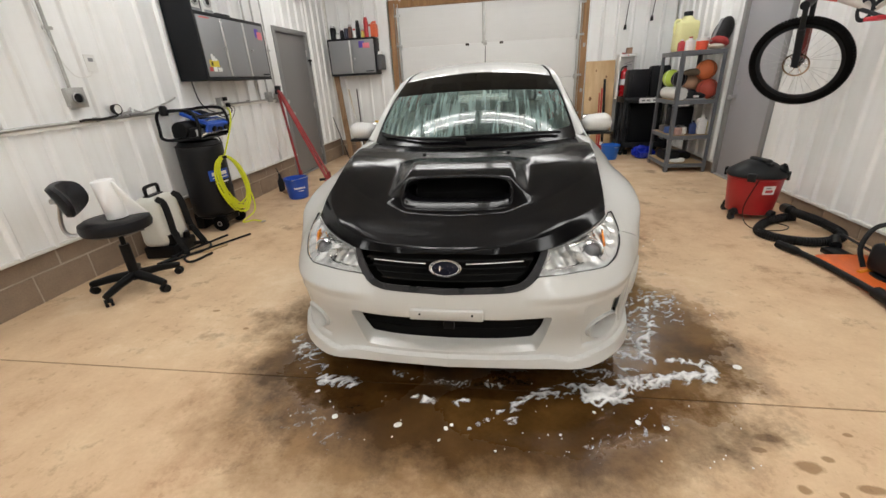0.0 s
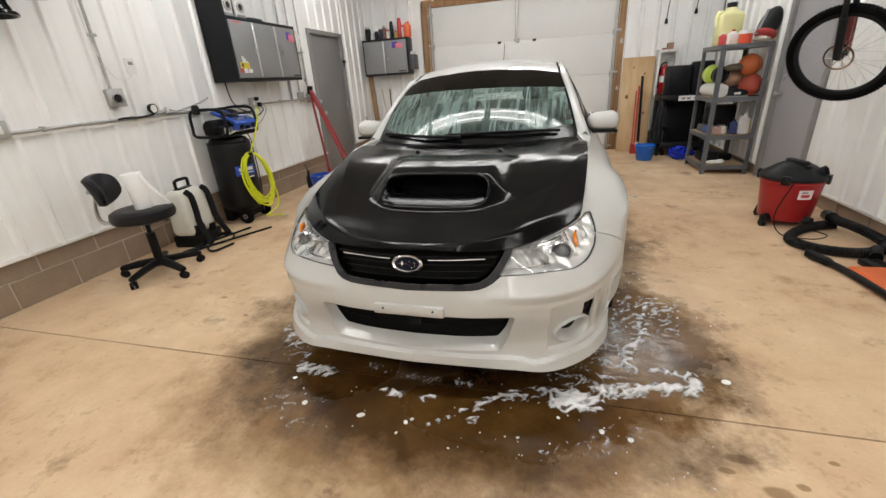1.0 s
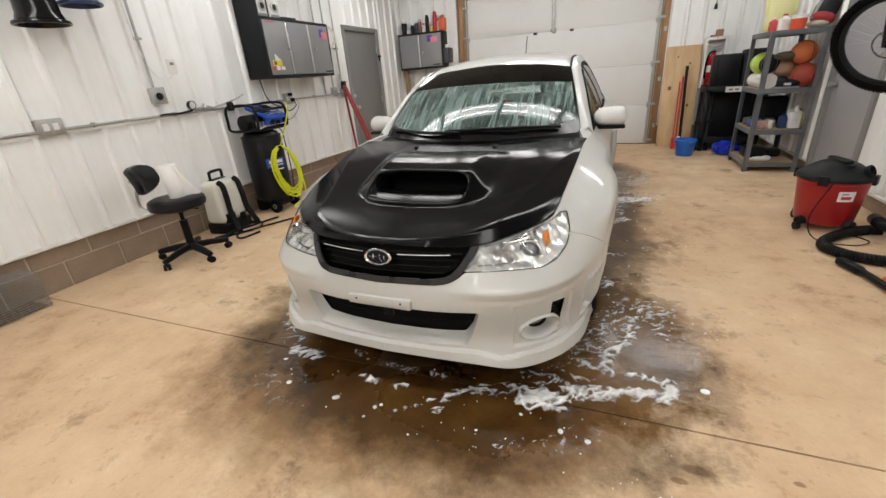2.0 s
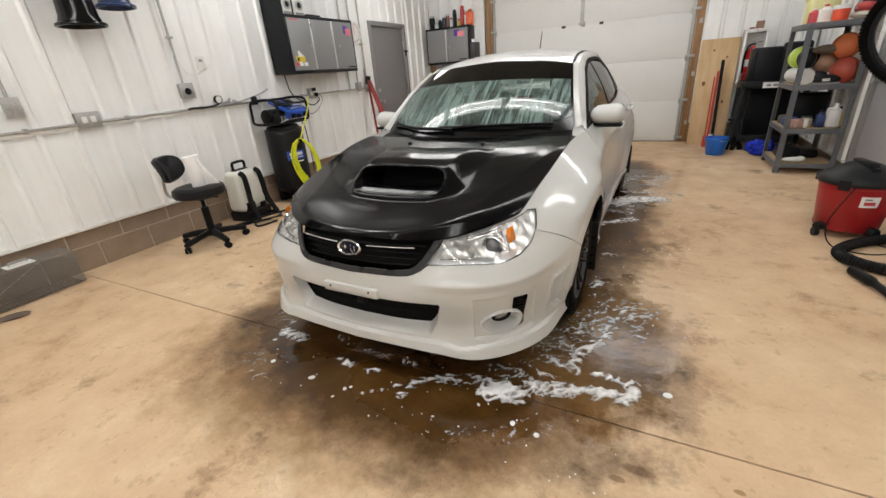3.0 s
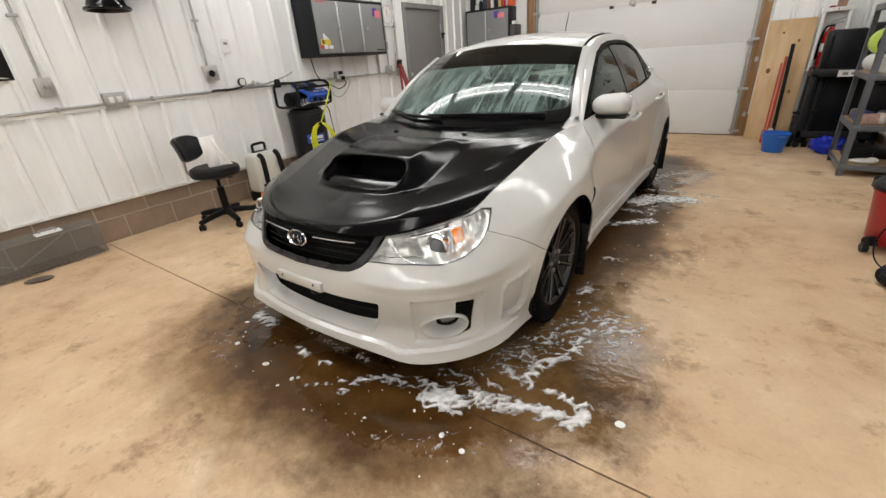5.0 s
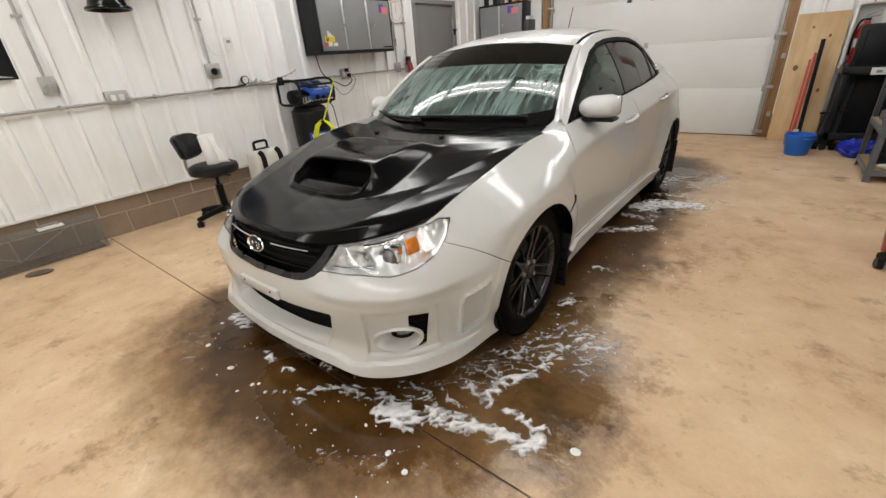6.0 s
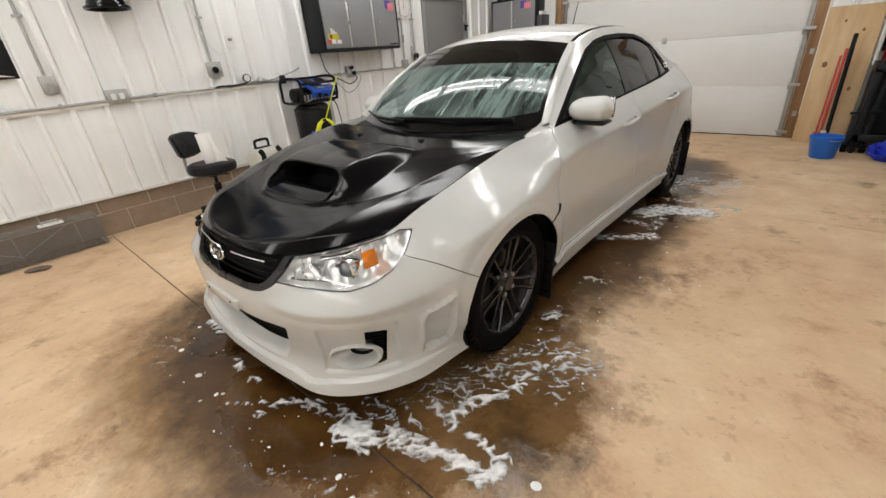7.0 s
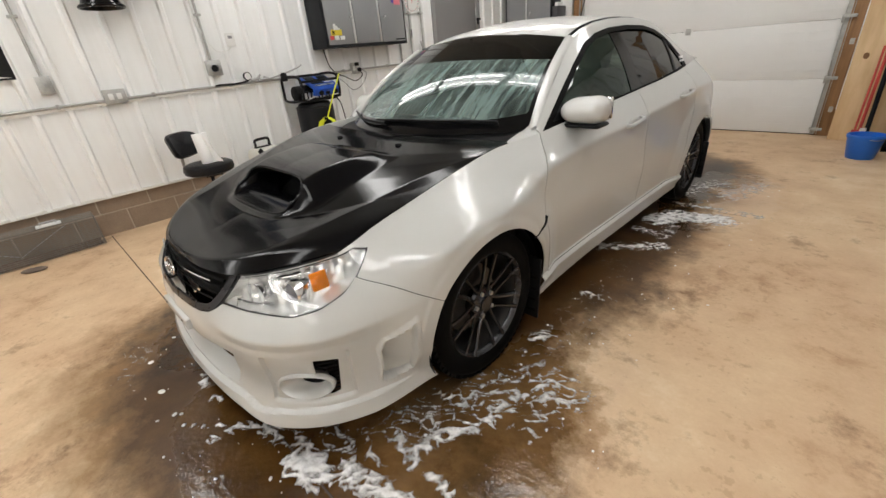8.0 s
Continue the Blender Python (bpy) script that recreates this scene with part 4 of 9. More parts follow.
ramp_rows = [np.stack([rim_x[pick] * shrink, rim_y[pick] + depth, rim_z[pick] - drop], -1) for depth, shrink, drop in ((0.0, 1.0, 0.001), (0.008, 0.985, 0.004), (0.03, 0.97, -0.004), (0.06, 0.955, -0.015), (0.09, 0.945, -0.022), (0.11, 0.935, -0.022), (0.2, 0.9, 0.02))]
bm = loft(ramp_rows)
bmesh.ops.reverse_faces(bm, faces=bm.faces[:])
part("scoop_ramp", bm, BLACK_PAINT, hood, "satin black floor of the scoop")
# throat walls coloured near-black for the shade inside the scoop
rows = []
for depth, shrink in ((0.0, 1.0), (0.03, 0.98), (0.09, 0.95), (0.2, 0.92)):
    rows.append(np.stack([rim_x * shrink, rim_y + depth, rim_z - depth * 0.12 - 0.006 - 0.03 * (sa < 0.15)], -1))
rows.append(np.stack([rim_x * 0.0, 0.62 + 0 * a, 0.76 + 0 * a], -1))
part("scoop_throat", loft(rows), CAVITY_SHADE, hood, "scoop opening with its inner shade painted near-black")
for x in (-0.25, 0.24):
    bm = bmesh.new()
    box(bm, x - 0.011, x + 0.011, 0.955, 0.98, 0.884, 0.905, 0.004)
    part("washer_nozzle", bm, BLACK_TRIM, hood)
# thin seam trim over each headlamp
panel("lamp_top_trim", (2.1, 5.5, 3.85, 4.0), lambda q, v, s: [v - 3.965], GREY_TRIM, thick=0.004, inset=0.004)

# white corner of the fender between bonnet and windscreen pillar
for side in (1, -1):
    yy = np.linspace(1.16, 1.46, 16)
    outer = np.stack([np.interp(yy, [p[1] for p in TOP[8:13]], [p[0] for p in TOP[8:13]]), yy, np.interp(yy, [p[1] for p in TOP[8:13]], [p[2] for p in TOP[8:13]]) - 0.001], -1)
    inner = np.stack([np.interp(yy, [1.16, 1.2, 1.3, 1.38, 1.46], [0.706, 0.698, 0.678, 0.668, 0.66]), yy - 0.004, np.interp(yy, [1.16, 1.25, 1.36, 1.46], [0.905, 0.914, 0.924, 0.95])], -1)
    rows = np.stack([outer, (outer + inner) / 2 + np.array([0, 0, 0.005]), inner, inner - np.array([0.004, 0, 0.03])], 0)
    rows[..., 0] *= side
    bm = loft(rows)
    if side < 0:
        bmesh.ops.reverse_faces(bm, faces=bm.faces[:])
    part("fender_corner", bm, WHITE_PAINT, car)

# cabin frame and glass
def pillar_rail(y):
    x = np.interp(y, [1.36, 1.62, 1.9, 2.2, 2.6, 3.0, 3.3, 3.6, 3.9], [0.728, 0.655, 0.59, 0.562, 0.555, 0.556, 0.568, 0.6, 0.645])
    k = np.array([1.36, 1.55, 1.75, 1.9, 2.05, 2.2, 2.4, 2.6, 2.8, 3.0, 3.15, 3.3, 3.45, 3.6, 3.75, 3.9])
    z = np.interp(y, k, [0.925, 1.055, 1.185, 1.268, 1.315, 1.340, 1.357, 1.362, 1.356, 1.334, 1.300, 1.250, 1.19, 1.13, 1.08, 1.045])
    return x, z


def belt(y):
    k = np.array(TOP[9:18])
    return np.interp(y, k[:, 1], k[:, 0]), np.interp(y, k[:, 1], k[:, 2])


def cabin_side(y, h):
    bx, bz = belt(y)
    rx, rz = pillar_rail(y)
    x = bx + (rx - bx) * h + 0.018 * np.sin(np.pi * np.clip(h, 0, 1)) * np.clip((rz - bz) / 0.3, 0, 1)
    return np.stack([x, y, bz + (rz - bz) * h], -1)


WINDOW = [(1.39, 0.913), (1.58, 1.025), (1.80, 1.155), (1.98, 1.246), (2.12, 1.285), (2.3, 1.308), (2.55, 1.316), (2.8, 1.308), (2.98, 1.282), (3.12, 1.238), (3.25, 1.17), (3.36, 1.09), (3.42, 1.045), (3.44, 1.018), (2.6, 0.975)]
Y, Hh = np.meshgrid(np.linspace(1.36, 3.9, 200), np.linspace(0, 1, 34), indexing="ij")
cs = cabin_side(Y, Hh)


def cabin_panel(name, fields, mat, inset=0.0, thick=0.004, label="", parent=None):
    out = []
    for side in (1, -1):
        pts = cs.copy()
        pts[..., 0] -= inset
        pts[..., 0] *= side
        v, f = grid(pts)
        f = [tuple(i)[::side] for i in f]
        v = [tuple(p) for p in v]
        fl = [np.asarray(q).ravel() for q in fields]
        for k in range(len(fl)):
            packed, f = clip([p + tuple(q[i] for q in fl) for i, p in enumerate(v)], f, fl[k])
            v = [p[:3] for p in packed]
            fl = [[p[3 + j] for p in packed] for j in range(len(fl))]
        out.append(part(name, shell(v, f, thick), mat, parent if parent else car, label))
    return out


wd = inside(WINDOW, cs[..., 1], cs[..., 2])
cabin_panel("cabin_frame", [-wd], WHITE_PAINT)
cabin_panel("window_trim", [wd + 0.004, 0.02 - wd], RUBBER, inset=-0.002)
cabin_panel("door_mirror_sail", [wd - 0.018, 1.60 - cs[..., 1]], BLACK_TRIM, inset=0.004)
for pane in cabin_panel("front_door_glass", [wd - 0.016, cs[..., 1] - 1.60, 2.30 - cs[..., 1]], GLASS_SIDE, inset=0.010, thick=0, label="misted side window"):
    pane.visible_shadow = False
cabin_panel("centre_pillar", [wd - 0.016, cs[..., 1] - 2.295, 2.425 - cs[..., 1]], GLOSS_BLACK, inset=0.006)
cabin_panel("rear_door_glass", [wd - 0.016, cs[..., 1] - 2.42, 3.09 - cs[..., 1]], GLASS_DARK, inset=0.010, thick=0, label="dark tinted rear side window")
cabin_panel("quarter_bar", [wd - 0.016, cs[..., 1] - 3.085, 3.13 - cs[..., 1]], BLACK_TRIM, inset=0.004)
cabin_panel("quarter_glass", [wd - 0.016, cs[..., 1] - 3.125], GLASS_DARK, inset=0.010, thick=0, label="dark tinted quarter window")
# small white sticker, unreadable, in the quarter window
for z in (1.055, 1.078):
    c = cabin_side(np.array([3.26]), np.array([0.2]))[0]
    bm = boxes((-0.001, 0.001, -0.05, 0.05, -0.007, 0.007))
    part("window_sticker", bm, plain("sticker_white", (0.7, 0.7, 0.7), 0.5), car, "white window sticker", place=pose(0.712 - (z - 1.055) * 0.35, 3.27, z + 0.012, 0, -22, 3))

# windscreen
def screen(u, w):
    hw = 0.675 + (0.548 - 0.675) * w
    f2 = u * u
    y = 1.09 + (1.83 - 1.09) * w + (0.28 + (0.07 - 0.28) * w) * f2 - 0.02 * np.sin(np.pi * w)
    z = 0.913 + (1.332 - 0.913) * w - 0.049 * w * f2 + 0.028 * np.sin(np.pi * w)
    return np.stack([u * hw, y, z], -1)


U, Wv = np.meshgrid(np.linspace(-1, 1, 61), np.linspace(0, 1, 49), indexing="ij")
sp = screen(U, Wv)
v, f = grid(sp)
v, f = [tuple(p) for p in v], [tuple(i) for i in f]
edge_u, edge_w = (1 - np.abs(U)) * 0.65, Wv * 0.85
band = 0.68 - 0.015 * (1 - U ** 2)
g = np.minimum(np.minimum(edge_u - 0.016, edge_w - 0.085 - 0.05 * np.abs(U) ** 6), band - Wv).ravel()
vv, ff = clip(v, f, g)
glass = part("windscreen", shell(vv, ff, 0), GLASS_FRONT, car, "misted windscreen with running water streaks")
glass.visible_shadow = False
vv, ff = clip(v, f, (Wv - band).ravel())
part("sun_strip", shell(vv, ff, 0), GLASS_TINT, car, "dark sun strip across the windscreen top")
vv, ff = clip(v, f, np.minimum(-g, (band - Wv).ravel()))
part("windscreen_border", shell(vv, ff, 0), GLOSS_BLACK, car, "black ceramic windscreen border")
# pillars between windscreen and side glass
w = np.linspace(0, 1, 30)
for side in (1, -1):
    a = screen(np.ones(30), w)
    yy = a[:, 1] + 0.005
    rx, rz = pillar_rail(yy)
    b = np.stack([np.maximum(rx, a[:, 0] + 0.02), yy, np.maximum(rz, a[:, 2] - 0.02)], -1)
    a1, knee = a + np.array([0.004, -0.004, 0.004]), (a + b) / 2 + np.array([0.020, -0.014, 0.022])
    rows = np.stack([a + np.array([0, -0.001, -0.006])] + [a1 * (1 - k) ** 2 + 2 * knee * k * (1 - k) + b * k * k for k in np.linspace(0, 1, 7)], 0)
    rows[..., 0] *= side
    bm = loft(rows)
    if side > 0:
        bmesh.ops.reverse_faces(bm, faces=bm.faces[:])
    part("front_pillar", bm, WHITE_PAINT, car)

# roof, rear screen, boot lid
def crown(u, y, top, p=2.0):
    rx, rz = pillar_rail(y)
    return np.stack([u * rx, y, rz + (top - rz) * (1 - np.abs(u) ** p)], -1)


U, K = np.meshgrid(np.linspace(-1, 1, 61), np.linspace(0, 1, 50), indexing="ij")
y0, y1 = 1.822 + 0.075 * U ** 2, 3.13 + 0.07 * U ** 2
y = y0 + (y1 - y0) * K
top = np.interp(y, [1.82, 1.9, 2.05, 2.25, 2.5, 2.75, 3.0, 3.15, 3.25], [1.334, 1.354, 1.381, 1.404, 1.414, 1.411, 1.395, 1.377, 1.359])
rp = crown(U, y, top)
dent = np.exp(-((np.abs(U) - 0.93) / 0.016) ** 2) * 0.012
rp[..., 2] -= dent
v, f = grid(rp)
roof = part("roof", shell([tuple(p) for p in v], [tuple(i) for i in f], 0.004), WHITE_PAINT, car)
for side in (1, -1):
    yy = np.linspace(1.86, 3.2, 40)
    g = crown(np.full(40, 0.93), yy, np.interp(yy, [1.82, 1.9, 2.05, 2.25, 2.5, 2.75, 3.0, 3.15, 3.25], [1.334, 1.354, 1.381, 1.404, 1.414, 1.411, 1.395, 1.377, 1.359]))
    g[:, 0] *= side
    g[:, 2] -= 0.006
    bm = bmesh.new()
    tube(bm, g, 0.008, 8)
    part("roof_strip", bm, RUBBER, roof, "black roof drip strip")
y0, y1 = 3.13 + 0.07 * U ** 2, 3.80 + 0.06 * U ** 2
y = y0 + (y1 - y0) * K
rp = crown(U * 0.995, y, np.interp(y, [3.13, 3.3, 3.86], [1.378, 1.312, 1.07]))
v, f = grid(rp)
part("rear_screen", shell([tuple(p) for p in v], [tuple(i) for i in f], 0), GLASS_DARK, car)
tk = np.linspace(0, 1, 24)
rows = []
for k in tk:
    uu = np.linspace(-1, 1, 41)
    yk = 3.80 + k * 0.53
    bx, bz = belt(yk)
    wx = np.interp(yk, [3.8, 4.04, 4.22, 4.33], [0.665, 0.60, 0.48, 0.25])
    rows.append(np.stack([uu * wx, yk - 0.05 * uu ** 2 * k + 0.0 * uu, 1.045 - 0.02 * k + 0.03 * (1 - uu ** 2) + 0.02 * step(k - 0.85, 0.2) + 0 * uu], -1))
part("boot_lid", loft(rows), WHITE_PAINT, car)
bm = bmesh.new()
rod(bm, (0.0, 3.08, 1.375), (0.0, 3.09, 1.405), 0.022, 0.014)
rod(bm, (0.0, 3.09, 1.40), (0.0, 3.18, 1.585), 0.0045, 0.003, 8)
part("antenna", bm, BLACK_TRIM, car, "short black roof antenna")

# mirrors
for side in (1, -1):
    bm = bmesh.new()
    box(bm, -0.10, 0.10, -0.058, 0.075, -0.064, 0.064, 0.060, seg=7)
    for vert in bm.verts:
        k = (vert.co.x + 0.1) / 0.2
        vert.co.z *= 0.82 + 0.22 * k
        vert.co.y += -0.02 * (1 - (vert.co.z / 0.065) ** 2) * (vert.co.y < 0) + 0.03 * k
        vert.co.x *= side
    if side < 0:
        bmesh.ops.reverse_faces(bm, faces=bm.faces[:])
    mirror = part("door_mirror", bm, WHITE_PAINT, car, "white door mirror", place=pose(side * 0.832, 1.59, 0.972), smooth=60)
    bm = bmesh.new()
    box(bm, -0.085, 0.085, 0.07, 0.082, -0.05, 0.05, 0.01)
    part("mirror_glass", bm, CHROME, mirror, place=pose(0, 0.028, 0))
    bm = bmesh.new()
    box(bm, -0.094, 0.094, -0.045, 0.07, -0.071, -0.052, 0.012, seg=3)
    part("mirror_base", bm, BLACK_TRIM, mirror)
    bm = bmesh.new()
    tube(bm, [(side * -0.06, 0.01, -0.06), (side * -0.10, 0.0, -0.072), (side * -0.15, -0.02, -0.07)], [0.03, 0.032, 0.04], 12, flat=0.6)
    part("mirror_arm", bm, BLACK_TRIM, mirror)

# door handles
for side in (1, -1):
    for y0, z0, x0 in ((2.15, 0.832, 0.853), (2.985, 0.878, 0.858)):
        bm = bmesh.new()
        ball(bm, (0, 0, 0), (0.008, 0.062, 0.028), 18, 10)
        cup = part("handle_cup", bm, WHITE_PAINT, car, place=pose(side * (x0 - 0.005), y0 - 0.015, z0 - 0.008))
        bm = bmesh.new()
        tube(bm, curve_points([(0, -0.095, -0.004), (side * 0.03, -0.075, 0), (side * 0.036, 0, 0.003), (side * 0.03, 0.075, 0.004), (0, 0.095, 0.004)], 20), 0.012, 10, flat=0.75)
        part("door_handle", bm, WHITE_PAINT, car, "white door handle", place=pose(side * (x0 - 0.006), y0, z0, 4, 0, 0))

# wheels
def wheel(place):
    bm = bmesh.new()
    lathe(bm, [(0.222, -0.10), (0.226, -0.085), (0.205, -0.07), (0.205, 0.055), (0.214, 0.075), (0.218, 0.078), (0.212, 0.074), (0.2, 0.05), (0.196, -0.06), (0.21, -0.1)], 64, closed=True)
    lip, hub = bmesh.new(), bmesh.new()
    lathe(lip, [(0.214, 0.075), (0.228, 0.088), (0.232, 0.098), (0.226, 0.101), (0.214, 0.092), (0.210, 0.08)], 64, closed=True)
    lathe(hub, [(0.01, 0.03), (0.07, 0.03), (0.075, 0.055), (0.066, 0.068), (0.045, 0.074), (0.034, 0.080), (0.032, 0.088), (0.01, 0.090)], 40)
    spokes = []
    for k in range(7):
        t = 2 * math.pi * k / 7
        for side in (-1, 1):
            base = Matrix.Rotation(t, 4, "Z")
            pts = [base @ Vector((r, side * w, h)) for r, w, h in ((0.045, 0.030, 0.058), (0.075, 0.0235, 0.068), (0.11, 0.0225, 0.075), (0.16, 0.0265, 0.083), (0.20, 0.031, 0.087), (0.218, 0.034, 0.088))]
            spokes.append(pts)
    rim = part("wheel", bm, WHEEL_BARREL, car, "dark gunmetal alloy wheel with paired spokes", place=place, smooth=45)
    part("rim_lip", lip, GUNMETAL, rim)
    part("hub_cap", hub, GUNMETAL, rim)
    for pts in spokes:
        bm = bmesh.new()
        tube(bm, pts, [0.013, 0.0085, 0.0075, 0.0075, 0.0085, 0.011], 8, flat=1.5)
        part("spoke", bm, GUNMETAL, rim)
    for k in range(5):
        t = 2 * math.pi * (k + 0.5) / 5
        part("wheel_nut", rods(((0.052 * math.cos(t), 0.052 * math.sin(t), 0.05), (0.052 * math.cos(t), 0.052 * math.sin(t), 0.082), 0.010), seg=6), STEEL, rim)
    bm = bmesh.new()
    lathe(bm, [(0.222, -0.096), (0.25, -0.112), (0.29, -0.108), (0.308, -0.095), (0.315, -0.075), (0.317, 0.0), (0.315, 0.075), (0.308, 0.093), (0.292, 0.105), (0.27, 0.108), (0.25, 0.110), (0.232, 0.102), (0.222, 0.096)], 72, closed=True)
    for k in range(60):
        t = 2 * math.pi * k / 60
        for z0, z1, off in ((-0.085, -0.045, 0.5), (-0.035, 0.0, 0), (0.008, 0.04, 0.5), (0.05, 0.094, 0)):
            box(bm, 0.305, 0.3235, -0.0115, 0.0115, z0, z1, turn=Matrix.Rotation(t + off * math.pi / 30, 4, "Z"))
    part("tyre", bm, RUBBER, rim, "wet black winter tyre", smooth=30)
    bm = bmesh.new()
    lathe(bm, [(0.03, -0.02), (0.15, -0.02), (0.15, 0.0), (0.03, 0.0)], 40)
    part("brake_disc", bm, plain("brake_iron", (0.10, 0.09, 0.08), 0.5, metal=0.6), rim)
    part("brake_caliper", boxes((-0.16, -0.08, -0.07, 0.07, -0.05, 0.035), bevel=0.012), BLACK_TRIM, rim)
    return rim


for side in (1, -1):
    for y in (0.85, 3.43):
        wheel(pose(side * 0.742, y, 0.319) @ pose(0, 0, 0, 0, 90 * side, 0) @ pose(0, 0, 0, 0, 0, 17 if y < 1 else 40))
        # liner of the arch
        a = np.linspace(-0.35, math.pi + 0.35, 30)
        ay, az, ar = ARCHES[0 if y < 2 else 1]
        rows = [np.stack([np.full(30, side * x), ay + (ar + 0.008) * np.cos(a), az + (ar + 0.008) * np.sin(a)], -1) for x in (0.845, 0.72, 0.5)]
        rows.append(np.stack([np.full(30, side * 0.5), ay + 0.01 * np.cos(a), az + 0.01 * np.sin(a)], -1))
        part("arch_liner", loft(rows), BLACK_TRIM, car)
        bm = bmesh.new()
        fy = ay + ar - 0.02
        box(bm, side * 0.785 - 0.095, side * 0.785 + 0.095, fy, fy + 0.012, 0.095, 0.40, 0.005)
        for vert in bm.verts:
            vert.co.y -= 0.09 * (0.40 - vert.co.z)
        flap = part("mud_flap", bm, BLACK_TRIM, car, "black rubber mud flap")
        for k in range(4):
            lean = 0.09 * (0.264 - k * 0.055)
            bm = boxes((side * 0.785 - 0.08, side * 0.785 + 0.08, fy - lean - 0.004, fy - lean + 0.018, 0.13 + k * 0.055, 0.142 + k * 0.055), bevel=0.003)
            part("flap_rib", bm, RUBBER, flap)

# underbody and cabin
# near-black boxes, added also to stop the view through the hollow shell
bm = boxes((-0.5, 0.5, 0.08, 4.3, 0.175, 0.26), (-0.78, 0.78, 1.28, 3.0, 0.185, 0.26), (-0.6, 0.6, 1.0, 1.08, 0.26, 0.86), (-0.62, 0.62, 3.1, 3.16, 0.26, 0.95), (-0.6, 0.6, 0.14, 0.2, 0.2, 0.56), bevel=0.01)
part("underbody", bm, CAVITY_SHADE, car)
bm = bmesh.new()
box(bm, -0.66, 0.66, 1.28, 1.72, 0.62, 0.90, 0.05, seg=4)
dash = part("dashboard", bm, BLACK_TRIM, car)
bm = bmesh.new()
tube(bm, [(0.34 + 0.18 * math.cos(t), 1.80 + 0.07 * math.sin(t), 0.86 + 0.165 * math.sin(t)) for t in np.linspace(0, 2 * math.pi, 33)[:-1]], 0.015, 10, closed=True)
box(bm, 0.20, 0.48, 1.785, 1.80, 0.845, 0.875, 0.006)
rod(bm, (0.34, 1.66, 0.80), (0.34, 1.80, 0.86), 0.04, 0.05)
part("steering_wheel", bm, BLACK_TRIM, car)
for x in (-0.35, 0.36):
    bm = bmesh.new()
    box(bm, x - 0.25, x + 0.25, 1.95, 2.42, 0.30, 0.52, 0.07, seg=4)
    box(bm, x - 0.24, x + 0.24, -0.07, 0.07, -0.02, 0.62, 0.06, turn=Matrix.Translation((0, 2.42, 0.48)) @ Matrix.Rotation(radians(-14), 4, "X"), seg=4)
    box(bm, x - 0.13, x + 0.13, -0.045, 0.045, 0.62, 0.80, 0.04, turn=Matrix.Translation((0, 2.42, 0.48)) @ Matrix.Rotation(radians(-14), 4, "X"), seg=4)
    part("seat", bm, FABRIC_GREY, car, "dark fabric front seat")
bm = bmesh.new()
box(bm, -0.62, 0.62, 2.85, 3.1, 0.3, 0.98, 0.07, seg=4)
part("rear_bench", bm, FABRIC_GREY, car)
bm = bmesh.new()
box(bm, -0.11, 0.11, 1.79, 1.815, 1.21, 1.275, 0.012)
rod(bm, (0, 1.80, 1.27), (0, 1.80, 1.32), 0.008)
part("rear_view_mirror", bm, BLACK_TRIM, car)
# wipers lying along the screen base
for keys in ([(0.56, 0.06), (0.25, 0.085), (-0.12, 0.075)], [(-0.02, 0.055), (-0.3, 0.06), (-0.6, 0.075)]):
    pts = [screen(np.array(x / (0.675 - 0.127 * w)), np.array(w)) + np.array([0, -0.018, 0.018]) for x, w in keys]
    bm = bmesh.new()
    tube(bm, curve_points(pts, 14), [0.008] * 7 + [0.006] * 7, 8)
    tube(bm, [p + np.array([0, 0.008, -0.008]) for p in curve_points(pts, 14)], 0.005, 6)
    part("wiper", bm, BLACK_TRIM, car, "black wiper arm and blade")
rows = [np.stack([np.linspace(-0.68, 0.68, 31), 1.055 + 0.24 * (np.linspace(-1, 1, 31)) ** 2 + dy, 0.910 + 0 * np.linspace(-1, 1, 31) + dz], -1) for dy, dz in ((-0.04, -0.03), (0.02, -0.012), (0.07, -0.004))]
part("cowl", loft(rows), BLACK_TRIM, car)

# ---- the left wall and what stands along it ----
BLOCK = plain("concrete_block", (0.27, 0.20, 0.142), 0.85, vary=0.22, grain=90, patch=6, bump=0.6)
WHITE_TRIM = plain("white_steel_trim", (0.72, 0.71, 0.67), 0.4, vary=0.06)
GREY_DOOR = plain("grey_door_paint", (0.19, 0.185, 0.185), 0.42, vary=0.05, patch=2)
GREY_FRAME = plain("grey_frame_paint", (0.22, 0.22, 0.22), 0.45, vary=0.08)
CAB_GREY = plain("cabinet_grey", (0.23, 0.235, 0.245), 0.36, vary=0.06, patch=3)
CAB_BLACK = plain("cabinet_black", (0.012, 0.013, 0.015), 0.42, vary=0.2)
ALU = plain("aluminium", (0.6, 0.6, 0.6), 0.3, metal=0.8, vary=0.08)
WHITE_PLASTIC = plain("white_plastic", (0.72, 0.72, 0.70), 0.45, vary=0.06)
VINYL = plain("black_vinyl", (0.012, 0.012, 0.014), 0.38, vary=0.3, grain=220, bump=0.35)
BLUE_PLASTIC = plain("blue_plastic", (0.01, 0.07, 0.42), 0.35, vary=0.1)
YELLOW_HOSE = plain("yellow_hose", (0.62, 0.66, 0.02), 0.4, vary=0.1)
RED_STEEL = plain("red_enamel", (0.26, 0.02, 0.02), 0.4, vary=0.25, patch=9)
PAPER = plain("paper_towel", (0.85, 0.85, 0.84), 0.95, vary=0.04, grain=180, bump=0.5)
TANK_WHITE = plain("milky_tank", (0.66, 0.66, 0.60), 0.45, vary=0.06)
